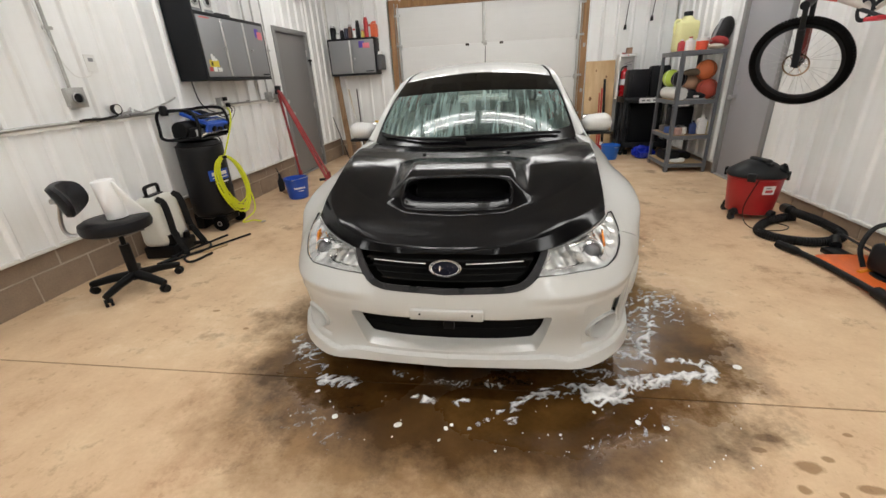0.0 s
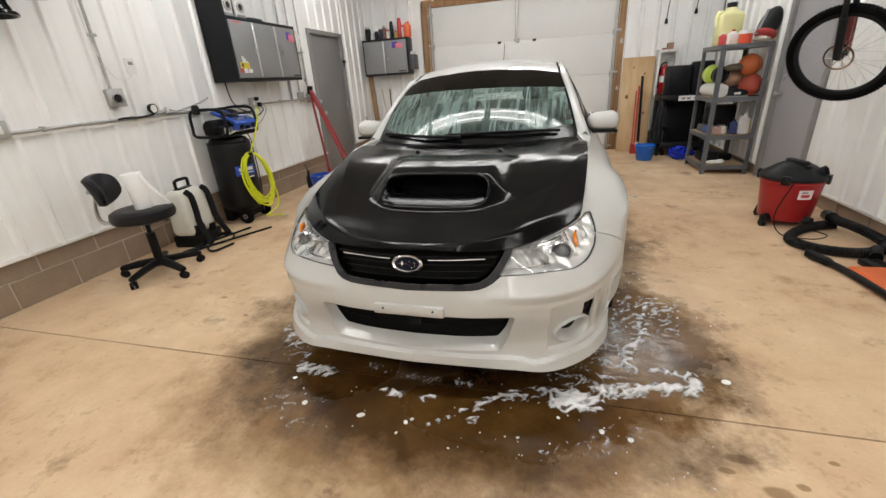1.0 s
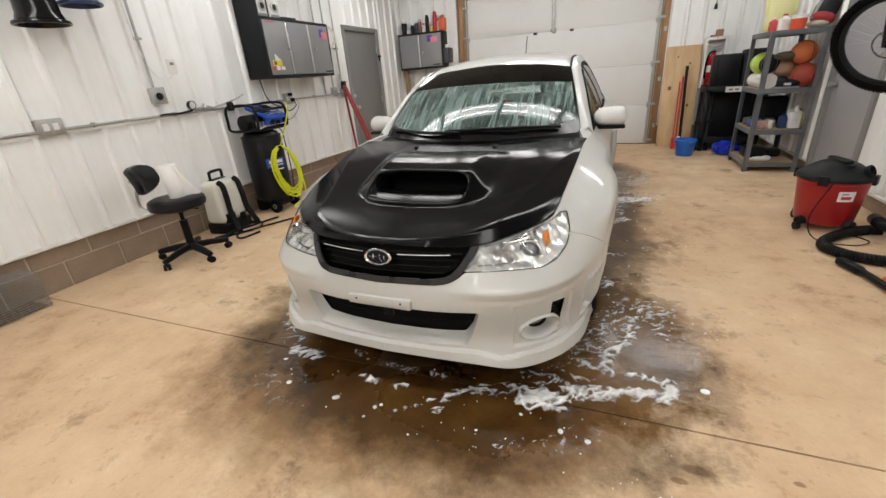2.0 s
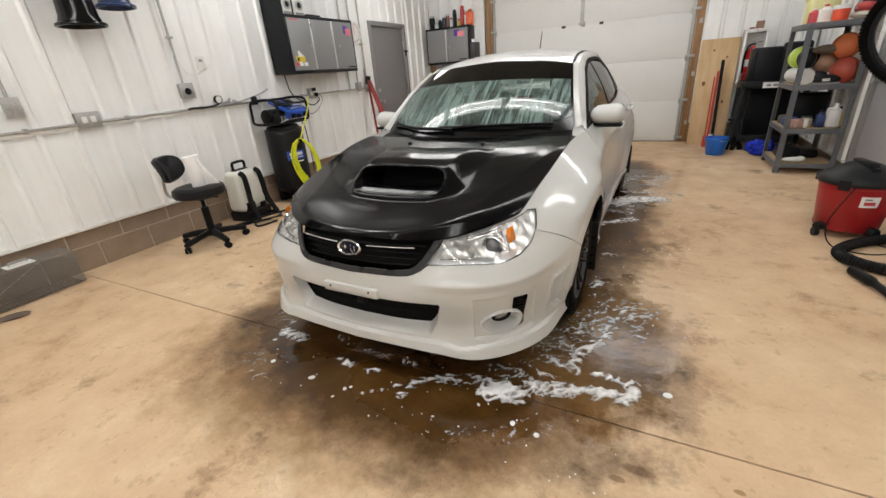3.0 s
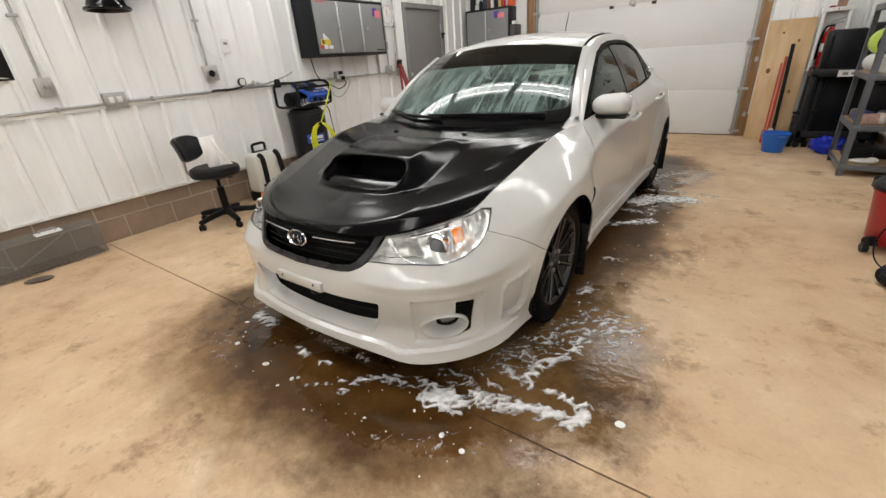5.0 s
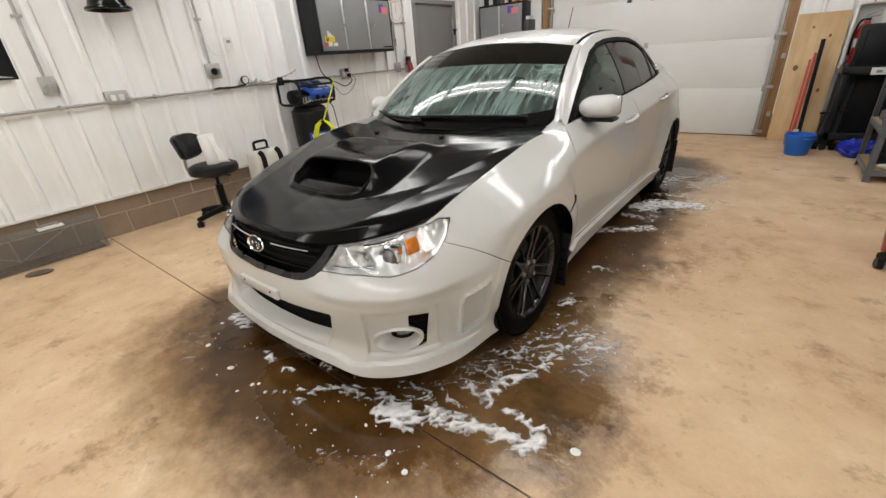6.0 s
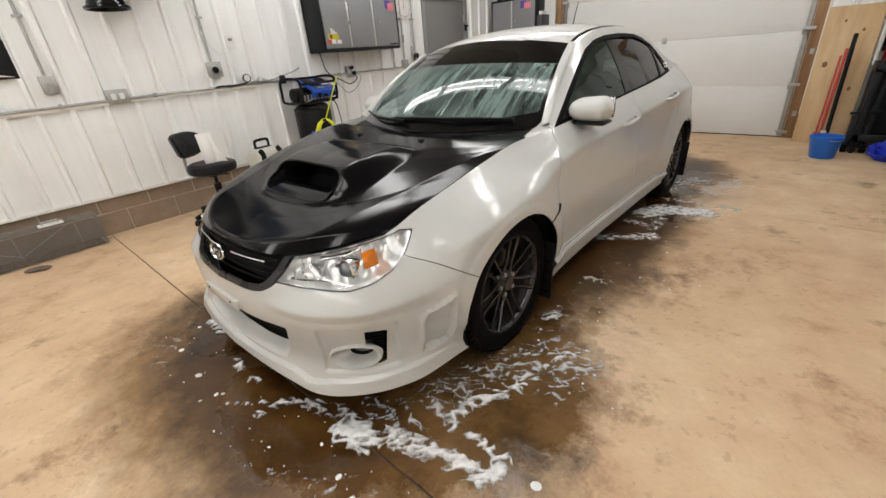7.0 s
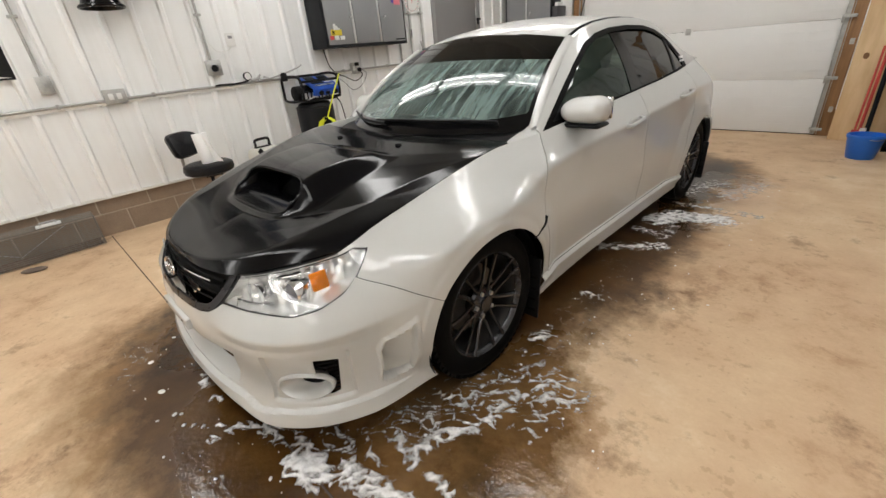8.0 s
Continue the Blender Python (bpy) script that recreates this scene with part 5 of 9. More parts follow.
STRAP = plain("black_webbing", (0.01, 0.01, 0.01), 0.8, vary=0.3, grain=350, bump=0.5)
STICKER_RED = plain("sticker_red", (0.55, 0.06, 0.07), 0.4)
STICKER_PINK = plain("sticker_pink", (0.75, 0.2, 0.25), 0.4)
STICKER_BLUE = plain("sticker_violet", (0.10, 0.06, 0.35), 0.4)
STICKER_WHITE = plain("sticker_pale", (0.75, 0.75, 0.75), 0.4)
STICKER_YELLOW = plain("sticker_yellow", (0.7, 0.55, 0.04), 0.4)


def footing(wall, place, length, height, phase=0.0, skip=()):
    """Block courses 0.2 m high; skip: spans left open for doors."""
    k = 0
    meshes = {}
    for course in range(2):
        x = -phase - (0.2 if course else 0)
        while x < length:
            a, b = max(0, x + 0.005), min(length, x + 0.395)
            x += 0.4
            for s0, s1 in skip:
                if a < s1 and b > s0:
                    a, b = (a, min(b, s0)) if a < s0 else (max(a, s1), b)
            if b - a < 0.03:
                continue
            z0, z1 = (0.0, 0.195) if course == 0 else (0.205, height)
            key = (round(b - a, 3), course)
            if key not in meshes:
                bm = boxes((0, b - a, -0.06, 0.0, z0, z1), bevel=0.004, seg=1)
                meshes[key] = part("block", bm, BLOCK, wall, smooth=0, place=place @ pose(a, random.uniform(-0.002, 0.002), 0))
            else:
                again(meshes[key], wall, place @ pose(a, random.uniform(-0.002, 0.002), 0))


MORTAR = plain("mortar", (0.42, 0.35, 0.275), 0.95, vary=0.15, grain=120)
footing(wall_left, pose(LEFT - 0.012, REAR, 0, 0, 0, 90) @ Matrix.Diagonal((1, -1, 1, 1)), BACK - REAR, 0.345, 0.17, skip=[(DOOR_L[0] - REAR, DOOR_L[1] - REAR)])
for y0, y1 in ((REAR, DOOR_L[0]), (DOOR_L[1], BACK)):
    part("mortar_bed", boxes((LEFT - 0.05, LEFT - 0.0155, y0, y1, 0.0, 0.345)), MORTAR, wall_left, smooth=0)
    part("base_trim", boxes((LEFT - 0.01, LEFT + 0.024, y0, y1, 0.328, 0.352), bevel=0.004), WHITE_TRIM, wall_left)
    # screw heads along the girt
    bm = bmesh.new()
    for k in range(int((y1 - y0) / PITCH)):
        for z in (0.42, 1.22, 2.1):
            rod(bm, (LEFT, y0 + (k + 0.35) * PITCH, z), (LEFT + 0.005, y0 + (k + 0.35) * PITCH, z), 0.006, seg=6)
    tagged(part("screw_heads", bm, WHITE_TRIM, wall_left, smooth=0), kind="stuff")


def steel_door(name, place, width, height, label, knob=1):
    """Flush steel door in its frame; x along the wall, y out into the room."""
    d = tagged(new(name), label, "door", kind="structure")
    d.matrix_basis = place
    part("door_leaf", boxes((0.02, width - 0.02, -0.06, -0.015, 0.012, height - 0.02), bevel=0.003), GREY_DOOR, d)
    part("jamb", boxes((-0.045, 0.016, -0.14, 0.022, 0, height + 0.045), bevel=0.003), GREY_FRAME, d)
    part("jamb", boxes((width - 0.016, width + 0.045, -0.14, 0.022, 0, height + 0.045), bevel=0.003), GREY_FRAME, d)
    part("head_jamb", boxes((0.016, width - 0.016, -0.14, 0.022, height - 0.016, height + 0.045), bevel=0.003), GREY_FRAME, d)
    part("threshold", boxes((0.0, width, -0.14, 0.02, 0, 0.012), bevel=0.003), ALU, d)
    kx = 0.09 if knob < 0 else width - 0.09
    bm = bmesh.new()
    lathe(bm, [(0.032, -0.018), (0.032, -0.008), (0.012, 0.0), (0.012, 0.025), (0.026, 0.035), (0.028, 0.05), (0.018, 0.06), (0.004, 0.062)], 20, pose(kx, 0, 0.93, -90, 0, 0))
    part("door_knob", bm, STEEL, d, "brushed steel knob")
    bm = bmesh.new()
    lathe(bm, [(0.028, -0.018), (0.028, -0.006), (0.018, 0.004), (0.002, 0.004)], 20, pose(kx, 0, 1.1, -90, 0, 0))
    part("dead_bolt", bm, STEEL, d)
    for z in (0.25, 1.0, 1.78):
        part("hinge", rods(((width - 0.015 if knob < 0 else 0.015, -0.008, z - 0.05), (width - 0.015 if knob < 0 else 0.015, -0.008, z + 0.05), 0.008)), STEEL, d)
    bm = boxes((width - 0.16, width + 0.06, -0.004, 0.01, height - 0.34, height - 0.31), bevel=0.002)
    return d


turn_left = pose(LEFT, DOOR_L[0], 0, 0, 0, 90) @ Matrix.Diagonal((1, -1, 1, 1))
d1 = steel_door("door_1", Matrix.Identity(4), DOOR_L[1] - DOOR_L[0], DOOR_L[2], "plain dark grey steel service door, closed", knob=-1)
for c in d1.children:
    c.matrix_basis = turn_left @ c.matrix_basis
bm = boxes((LEFT + 0.0, LEFT + 0.05, DOOR_L[1] - 0.02, DOOR_L[1] + 0.03, 1.66, 1.69), (LEFT + 0.035, LEFT + 0.05, DOOR_L[1] - 0.05, DOOR_L[1] - 0.01, 1.60, 1.69), bevel=0.004)
part("door_latch", bm, BLACK_TRIM, d1)


# conduits and boxes
def conduit(name, keys, label, r=0.011, mat=GALV, n=0):
    t = thing(name, (0, 0, 0), label, "conduit")
    tube_part("pipe", keys, r, mat, t, n=n, seg=10)
    return t


def run_height(y):
    return float(np.interp(y, [-1.4, 1.0, 4.3], [1.092, 1.138, 1.162]))


run = conduit("conduit", [(LEFT + 0.036, y, run_height(y)) for y in (-1.4, 1.0, 4.3)], "thin galvanised conduit running along the white wall")
for y in np.arange(-1.3, 4.3, PITCH * 3):
    part("pipe_clip", boxes((LEFT + 0.004, LEFT + 0.052, y, y + 0.02, run_height(y) - 0.017, run_height(y) + 0.019), bevel=0.003), GALV, run)
bm = bmesh.new()
for y0, y1 in ((-1.4, 1.0), (1.0, 4.4)):
    vs = box(bm, LEFT + 0.0285, LEFT + 0.0325, y0, y1, -0.034, -0.004)
    for vert in vs:
        vert.co.z += run_height(vert.co.y)
part("ledge", bm, WHITE_TRIM, run)
for y0, z0 in ((0.065, 1.33), (1.335, 1.34), (3.78, 1.16), (3.98, 1.19), (4.20, 1.19)):
    up = conduit("conduit", [(LEFT + 0.032, y0, z0), (LEFT + 0.032, y0, CEILING)], "galvanised conduit rising up the wall")
    for z in (1.75, 2.4):
        part("pipe_clip", boxes((LEFT + 0.004, LEFT + 0.048, y0 - 0.03, y0 + 0.03, z, z + 0.02), bevel=0.003), GALV, up)
conduit("hanging_cord", [(LEFT + 0.035, 1.27, CEILING), (LEFT + 0.035, 1.29, 2.2), (LEFT + 0.04, 1.31, 1.7), (LEFT + 0.03, 1.40, 1.47), (LEFT + 0.03, 1.52, 1.45), (LEFT + 0.03, 1.575, 1.5)], "thin white cable from the thermostat", 0.004, WHITE_PLASTIC, 30)

def wall_box(name, y, z, w, h, label, kind, depth=0.055):
    b = thing(name, (LEFT + 0.004, y, z), label, "outlet")
    part("box", boxes((0, depth, -w / 2, w / 2, -h / 2, h / 2), bevel=0.006), GALV, b)
    part("cover", boxes((depth, depth + 0.006, -w / 2 - 0.004, w / 2 + 0.004, -h / 2 - 0.004, h / 2 + 0.004), bevel=0.003), GALV, b)
    if kind == "round":
        bm = bmesh.new()
        lathe(bm, [(0.042, 0.0), (0.042, 0.01), (0.036, 0.012), (0.034, 0.004)], 28, pose(depth + 0.006, 0, -0.005, 0, 90, 0))
        part("socket_ring", bm, STEEL, b)
        part("socket", rods(((depth, 0, -0.005), (depth + 0.013, 0, -0.005), 0.031)), BLACK_TRIM, b)
    elif kind == "outlet":
        for dy in (-0.03, 0.03):
            part("socket", boxes((depth + 0.004, depth + 0.009, dy - 0.018, dy + 0.018, -0.024, 0.024), bevel=0.003), WHITE_PLASTIC, b)
    elif kind == "switch":
        part("toggle", boxes((depth + 0.005, depth + 0.02, -0.008, 0.008, -0.012, 0.016), bevel=0.003), STEEL, b)
    return b


wall_box("power_outlet", 1.34, 1.308, 0.13, 0.13, "grey steel box with a round black power socket", "round")
wall_box("outlet_box", 0.475, 1.155, 0.155, 0.105, "galvanised double outlet box on the conduit", "outlet")
wall_box("switch_box", 0.065, 1.285, 0.085, 0.125, "grey steel switch box under a conduit", "switch", 0.05)
wall_box("outlet_box", 2.985, 1.17, 0.10, 0.12, "grey outlet box with two cords plugged in", "outlet")
wall_box("switch_box", 3.98, 1.19, 0.08, 0.12, "grey steel switch box beside the tool cabinet", "switch")
wall_box("switch_box", 4.22, 1.17, 0.10, 0.12, "grey steel outlet box beside the grey door", "outlet")
th = thing("thermostat", (LEFT + 0.004, 1.575, 1.545), "small white plastic thermostat on the wall", "thermostat")
part("case", boxes((0, 0.03, -0.045, 0.045, -0.06, 0.06), bevel=0.006), WHITE_PLASTIC, th)
part("dial", boxes((0.03, 0.034, -0.02, 0.02, 0.01, 0.035), bevel=0.003), CAB_GREY, th)

# gauge and air fittings
ga = thing("pressure_gauge", (LEFT + 0.05, 1.635, 1.205), "black pressure gauge with an air hose on the conduit", "gauge")
bm = bmesh.new()
lathe(bm, [(0.038, -0.015), (0.04, 0.0), (0.04, 0.018), (0.034, 0.02), (0.033, 0.014)], 28, pose(0, 0, 0, 0, 90, 0))
part("gauge_case", bm, BLACK_TRIM, ga)
part("gauge_face", rods(((0.012, 0, 0), (0.016, 0, 0), 0.033)), WHITE_PLASTIC, ga)
tube_part("hose", [(0.0, 0.01, -0.035), (0.01, -0.04, -0.05), (0.005, -0.16, -0.06), (0.0, -0.28, -0.055), (0.0, -0.33, -0.06)], 0.009, BLACK_TRIM, ga)
bm = rods(((0, 0.03, -0.045), (0, 0.13, -0.025), 0.012), ((0, 0.11, -0.055), (0, 0.22, -0.04), 0.014), ((0, 0.17, -0.02), (0, 0.24, -0.05), 0.009), ((0, 0.11, -0.02), (0, 0.14, 0.0), 0.010))
part("coupling", bm, STEEL, ga, "chrome air couplings")
tube_part("air_line", [(0, 0.23, -0.045), (0.0, 0.32, -0.03), (0.01, 0.45, 0.0), (0.03, 0.55, 0.03), (0.06, 0.60, 0.06)], 0.008, GALV, ga)

# black banner
ba = thing("banner", (LEFT + 0.021, 0, 0), "glossy black banner with a pale streak on the wall", "banner")
bm = bmesh.new()
v, f = grid(np.stack([0.004 + 0.006 * np.sin(np.linspace(0, 9, 20))[:, None] * np.ones((1, 16)), np.linspace(-1.15, -0.075, 20)[:, None] * np.ones((1, 16)), np.ones((20, 1)) * np.linspace(1.345, 2.0, 16)[None]], -1))
part("sheet", shell([tuple(p) for p in v], [tuple(i) for i in f], 0.003), GLOSS_BLACK, ba)
tube_part("streak", [(0.014, -0.5, 1.42), (0.014, -0.3, 1.385), (0.014, -0.2, 1.37), (0.014, -0.1, 1.358)], [0.012 * math.sin(math.pi * (k + 0.6) / 20) for k in range(20)], STICKER_WHITE, ba, n=20, flat=0.2)

# wall cones: two upturned buckets on a rack
for nm, y, zb, mat, r0, r1, h, lab in (("bucket", 0.60, 1.79, GLOSS_BLACK, 0.155, 0.10, 0.33, "glossy black bucket hung upside down high on the wall"), ("bucket", 0.88, 1.93, plain("navy_plastic", (0.012, 0.03, 0.10), 0.3), 0.13, 0.10, 0.30, "dark blue bucket hung upside down high on the wall")):
    b = thing(nm, (-2.72, y, zb), lab, "bucket")
    bm = bmesh.new()
    lathe(bm, [(r0, 0.0), (r0 + 0.004, 0.008), (r0, 0.02), (r0 - 0.02, 0.03), (r0 - 0.035, 0.07), (r1, h), (r1 - 0.01, h + 0.006), (0.02, h + 0.006), (0.02, h), (r1 - 0.012, h - 0.004), (r0 - 0.04, 0.07), (r0 - 0.01, 0.0)], 40, closed=True)
    part("shell", bm, mat, b)
    part("hook", rods(((-0.21, 0, h + 0.06), (0, 0, h + 0.06), 0.006), ((0, 0, h + 0.06), (0, 0, h - 0.01), 0.006)), STEEL, b)

# wire cage trap on the floor by the footing
CAGE_WIRE = plain("dull_wire", (0.26, 0.245, 0.225), 0.55, metal=0.5, vary=0.25)
cage = thing("cage_trap", (-2.81, -0.46, 0), "galvanised wire animal cage trap on the floor against the footing", "cage")
cx, cy, cz = 0.10, 0.43, 0.25
for sx in (-1, 1):
    bm = bmesh.new()
    for k in range(17):
        rod(bm, (sx * cx, -cy, 0.012 + cz * k / 16), (sx * cx, cy, 0.012 + cz * k / 16), 0.0022, seg=6)
    for k in range(22):
        y = -cy + 2 * cy * k / 21
        rod(bm, (sx * cx, y, 0.012), (sx * cx, y, 0.012 + cz), 0.0012, seg=5)
    part("side_mesh", bm, CAGE_WIRE, cage, smooth=0)
for z in (0.012, 0.262):
    bm = bmesh.new()
    for k in range(9):
        x = -cx + 2 * cx * k / 8
        rod(bm, (x, -cy, z), (x, cy, z), 0.002, seg=6)
    for k in range(14):
        y = -cy + 2 * cy * k / 13
        rod(bm, (-cx, y, z), (cx, y, z), 0.0012, seg=5)
    part("top_mesh" if z > 0.1 else "bottom_mesh", bm, CAGE_WIRE, cage, smooth=0)
for y in (-cy, cy):
    bm = bmesh.new()
    for k in range(9):
        rod(bm, (-cx + 2 * cx * k / 8, y, 0.012), (-cx + 2 * cx * k / 8, y, 0.262), 0.0018, seg=5)
        rod(bm, (-cx, y, 0.012 + 0.25 * k / 8), (cx, y, 0.012 + 0.25 * k / 8), 0.0018, seg=5)
    part("end_mesh", bm, CAGE_WIRE, cage, smooth=0)
# plate coloured dark brown so that the cage's inside reads dark
part("floor_plate", boxes((-cx + 0.005, cx - 0.005, -cy + 0.02, cy - 0.02, 0.014, 0.018)), plain("dark_cage_plate", (0.12, 0.08, 0.055), 0.8, vary=0.3), cage)
hp_ = part("handle_plate", boxes((-0.02, 0.085, 0.06, 0.22, 0.266, 0.272), bevel=0.002), WHITE_PLASTIC, cage, "pale metal handle plate")
part("handle", rods(((0.03, 0.09, 0.27), (0.03, 0.09, 0.295), 0.004), ((0.03, 0.19, 0.27), (0.03, 0.19, 0.295), 0.004), ((0.03, 0.09, 0.295), (0.03, 0.19, 0.295), 0.004), seg=8), STEEL, hp_)
part("trip_rod", rods(((0.0, -0.1, 0.06), (0.02, 0.25, 0.24), 0.003), ((0.0, -0.1, 0.06), (0.02, -0.35, 0.2), 0.003), seg=6), STEEL, cage)
bm = bmesh.new()
ball(bm, (0, 0, 0.012), (0.05, 0.09, 0.014), 12, 6)
rag = part("rag", bm, plain("dirty_rag", (0.12, 0.09, 0.07), 0.95, vary=0.3), None, place=pose(-2.55, -0.52, 0, 0, 0, -30))
tagged(rag, "small dirty grey rag lying on the concrete", "rag")

# swivel chair with a roll of paper towel
chair = thing("stool_chair", pose(-2.425, 0.885, 0, 0, 0, 0), "black vinyl swivel stool with a padded back on five castors", "chair")
bm = bmesh.new()
lathe(bm, [(0.015, 0.445), (0.18, 0.445), (0.205, 0.458), (0.213, 0.488), (0.205, 0.522), (0.178, 0.537), (0.11, 0.534), (0.015, 0.532)], 48)
part("seat", bm, VINYL, chair, "round padded black vinyl seat")
bm = bmesh.new()
v, f = [], []
a = np.linspace(0, 2 * math.pi, 40, endpoint=False)
for k, (s, d) in enumerate(((0.02, 0.034), (0.6, 0.034), (0.9, 0.028), (1.0, 0.0), (0.9, -0.028), (0.6, -0.03), (0.02, -0.03))):
    v.append(np.stack([0.185 * s * np.sign(np.cos(a)) * np.abs(np.cos(a)) ** 0.62, d - 0.06 * (0.185 * s * np.cos(a) / 0.185) ** 2, 0.115 * s * np.sign(np.sin(a)) * np.abs(np.sin(a)) ** 0.7], -1))
vv = np.stack(v + [], 0)
vv = np.concatenate([vv, vv[:, :1]], 1)
p_, q_ = grid(vv)
back = part("backrest", shell([tuple(p) for p in p_], [tuple(i) for i in q_], 0), VINYL, chair, "padded black vinyl backrest", place=pose(-0.185, -0.115, 0.70, 0, 0, 124) @ pose(0, 0, 0, -16, 0, 0))
tube_part("back_bar", [(-0.06, -0.03, 0.44), (-0.19, -0.09, 0.44), (-0.262, -0.125, 0.46), (-0.268, -0.13, 0.55), (-0.225, -0.118, 0.69)], 0.013, STEEL, chair, n=24, flat=0.5, label="flat steel back bar")
part("back_knob", rods(((-0.225, -0.118, 0.69), (-0.272, -0.135, 0.69), 0.018), seg=10), STEEL, chair)
part("column", rods(((0, 0, 0.12), (0, 0, 0.34), 0.032), ((0, 0, 0.33), (0, 0, 0.45), 0.016)), BLACK_TRIM, chair)
part("lever", rods(((0, 0, 0.43), (0.12, 0.08, 0.42), 0.006)), BLACK_TRIM, chair)
part("seat_plate", boxes((-0.09, 0.09, -0.07, 0.07, 0.42, 0.446), bevel=0.006), BLACK_TRIM, chair)
bm = bmesh.new()
rod(bm, (0, 0, 0.075), (0, 0, 0.135), 0.045, 0.035)
part("hub", bm, BLACK_TRIM, chair)
for k in range(5):
    t = radians(72 * k - 84)
    c_, s_ = math.cos(t), math.sin(t)
    bm = bmesh.new()
    tube(bm, [(0.03 * c_, 0.03 * s_, 0.105), (0.15 * c_, 0.15 * s_, 0.095), (0.27 * c_, 0.27 * s_, 0.075), (0.285 * c_, 0.285 * s_, 0.07)], [0.034, 0.031, 0.026, 0.024], 10, flat=0.85)
    leg = part("leg", bm, BLACK_TRIM, chair)
    rod_turn = t + 0.8 * (k + 1)
    ox, oy = math.cos(rod_turn), math.sin(rod_turn)
    bm = bmesh.new()
    for side in (-1, 1):
        rod(bm, (0.275 * c_ + oy * side * 0.006, 0.275 * s_ - ox * side * 0.006, 0.026), (0.275 * c_ + oy * side * 0.024, 0.275 * s_ - ox * side * 0.024, 0.026), 0.0295, 0.026, 16)
    rod(bm, (0.275 * c_, 0.275 * s_, 0.026), (0.275 * c_, 0.275 * s_, 0.07), 0.008)
    part("castor", bm, BLACK_TRIM, leg)
roll = thing("paper_towel_roll", pose(-2.40, 0.90, 0.536, 0, -4, 35) @ Matrix.Diagonal((0.95, 0.95, 0.93, 1)), "white paper towel roll on the stool with a loose end", "paper towel")
bm = bmesh.new()
lathe(bm, [(0.022, 0.0), (0.066, 0.0), (0.069, 0.004), (0.069, 0.276), (0.066, 0.28), (0.022, 0.28)], 36, closed=True)
part("roll", bm, PAPER, roll)
n = 16
vv = np.zeros((n, 12, 3))
for i in range(n):
    for j in range(12):
        u_, z_ = i / (n - 1), j / 11
        ww = 0.14 * u_ * (1 - z_) ** 0.9
        vv[i, j] = (0.062 + ww - 0.01 * math.sin(u_ * 7), -0.03 - 0.02 * u_ + 0.012 * math.sin(u_ * 5 + z_ * 3), 0.004 + 0.272 * z_ * (1 - 0.10 * u_))
p_, q_ = grid(vv)
part("loose_sheet", shell([tuple(p) for p in p_], [tuple(i) for i in q_], 0.0015), PAPER, roll)

# backpack sprayer
sp_ = thing("backpack_sprayer", pose(-2.70, 1.53, 0, 0, 0, 8), "milky white backpack sprayer with black straps on the floor", "sprayer")
bm = bmesh.new()
box(bm, -0.11, 0.11, -0.17, 0.17, 0.10, 0.52, 0.06, seg=5)
for vert in bm.verts:
    k = (vert.co.z - 0.10) / 0.42
    vert.co.x *= 1.06 - 0.18 * k
    vert.co.y *= 1.0 - 0.12 * k * k
part("tank", bm, TANK_WHITE, sp_, "milky white tank")
bm = bmesh.new()
tube(bm, curve_points([(0, -0.075, 0.51), (0, -0.08, 0.575), (0, -0.06, 0.60), (0, 0.06, 0.60), (0, 0.08, 0.575), (0, 0.075, 0.51)], 30), 0.014, 10)
box(bm, -0.03, 0.03, -0.09, 0.09, 0.505, 0.53, 0.006)
part("carry_handle", bm, BLACK_TRIM, sp_)
part("base", boxes((-0.12, 0.15, -0.16, 0.16, 0.0, 0.11), bevel=0.02), BLACK_TRIM, sp_)
part("pump", rods(((0.10, -0.10, 0.06), (0.10, -0.10, 0.20), 0.035)), BLACK_TRIM, sp_)
part("valve_body", rods(((0.12, 0.08, 0.05), (0.12, 0.08, 0.16), 0.03)), BLACK_TRIM, sp_)
for y in (-0.10, 0.11):
    tube_part("strap", [(0.085, y, 0.51), (0.135, y, 0.47), (0.15, y * 1.05, 0.34), (0.155, y * 1.1, 0.22), (0.20, y * 1.2, 0.10), (0.22, y * 1.3, 0.03), (0.14, y, 0.03)], 0.026, STRAP, sp_, n=30, flat=0.28, label="black padded webbing strap")
    part("buckle", boxes((0.15, 0.175, y - 0.02, y + 0.025, 0.16, 0.21), bevel=0.004), BLACK_TRIM, sp_)
tube_part("hose", [(0.12, 0.10, 0.05), (0.25, 0.16, 0.02), (0.33, 0.0, 0.015), (0.22, -0.16, 0.015), (0.34, -0.28, 0.015), (0.42, -0.1, 0.015)], 0.010, BLACK_TRIM, sp_, n=40)
part("pump_lever", rods(((0.13, -0.20, 0.03), (0.36, 0.30, 0.03), 0.010)), BLACK_TRIM, sp_)
wand = thing("spray_wand", (0, 0, 0), "black spray wand with a brass tip lying on the concrete", "spray wand")
part("wand_tube", rods(((-2.50, 1.35, 0.014), (-2.20, 1.95, 0.014), 0.009)), BLACK_TRIM, wand)
part("grip", rods(((-2.56, 1.22, 0.02), (-2.50, 1.36, 0.02), 0.018)), BLACK_TRIM, wand)
part("tip", rods(((-2.36, 1.50, 0.014), (-2.26, 1.68, 0.014), 0.008)), plain("pale_wood", (0.5, 0.35, 0.2), 0.6), wand)

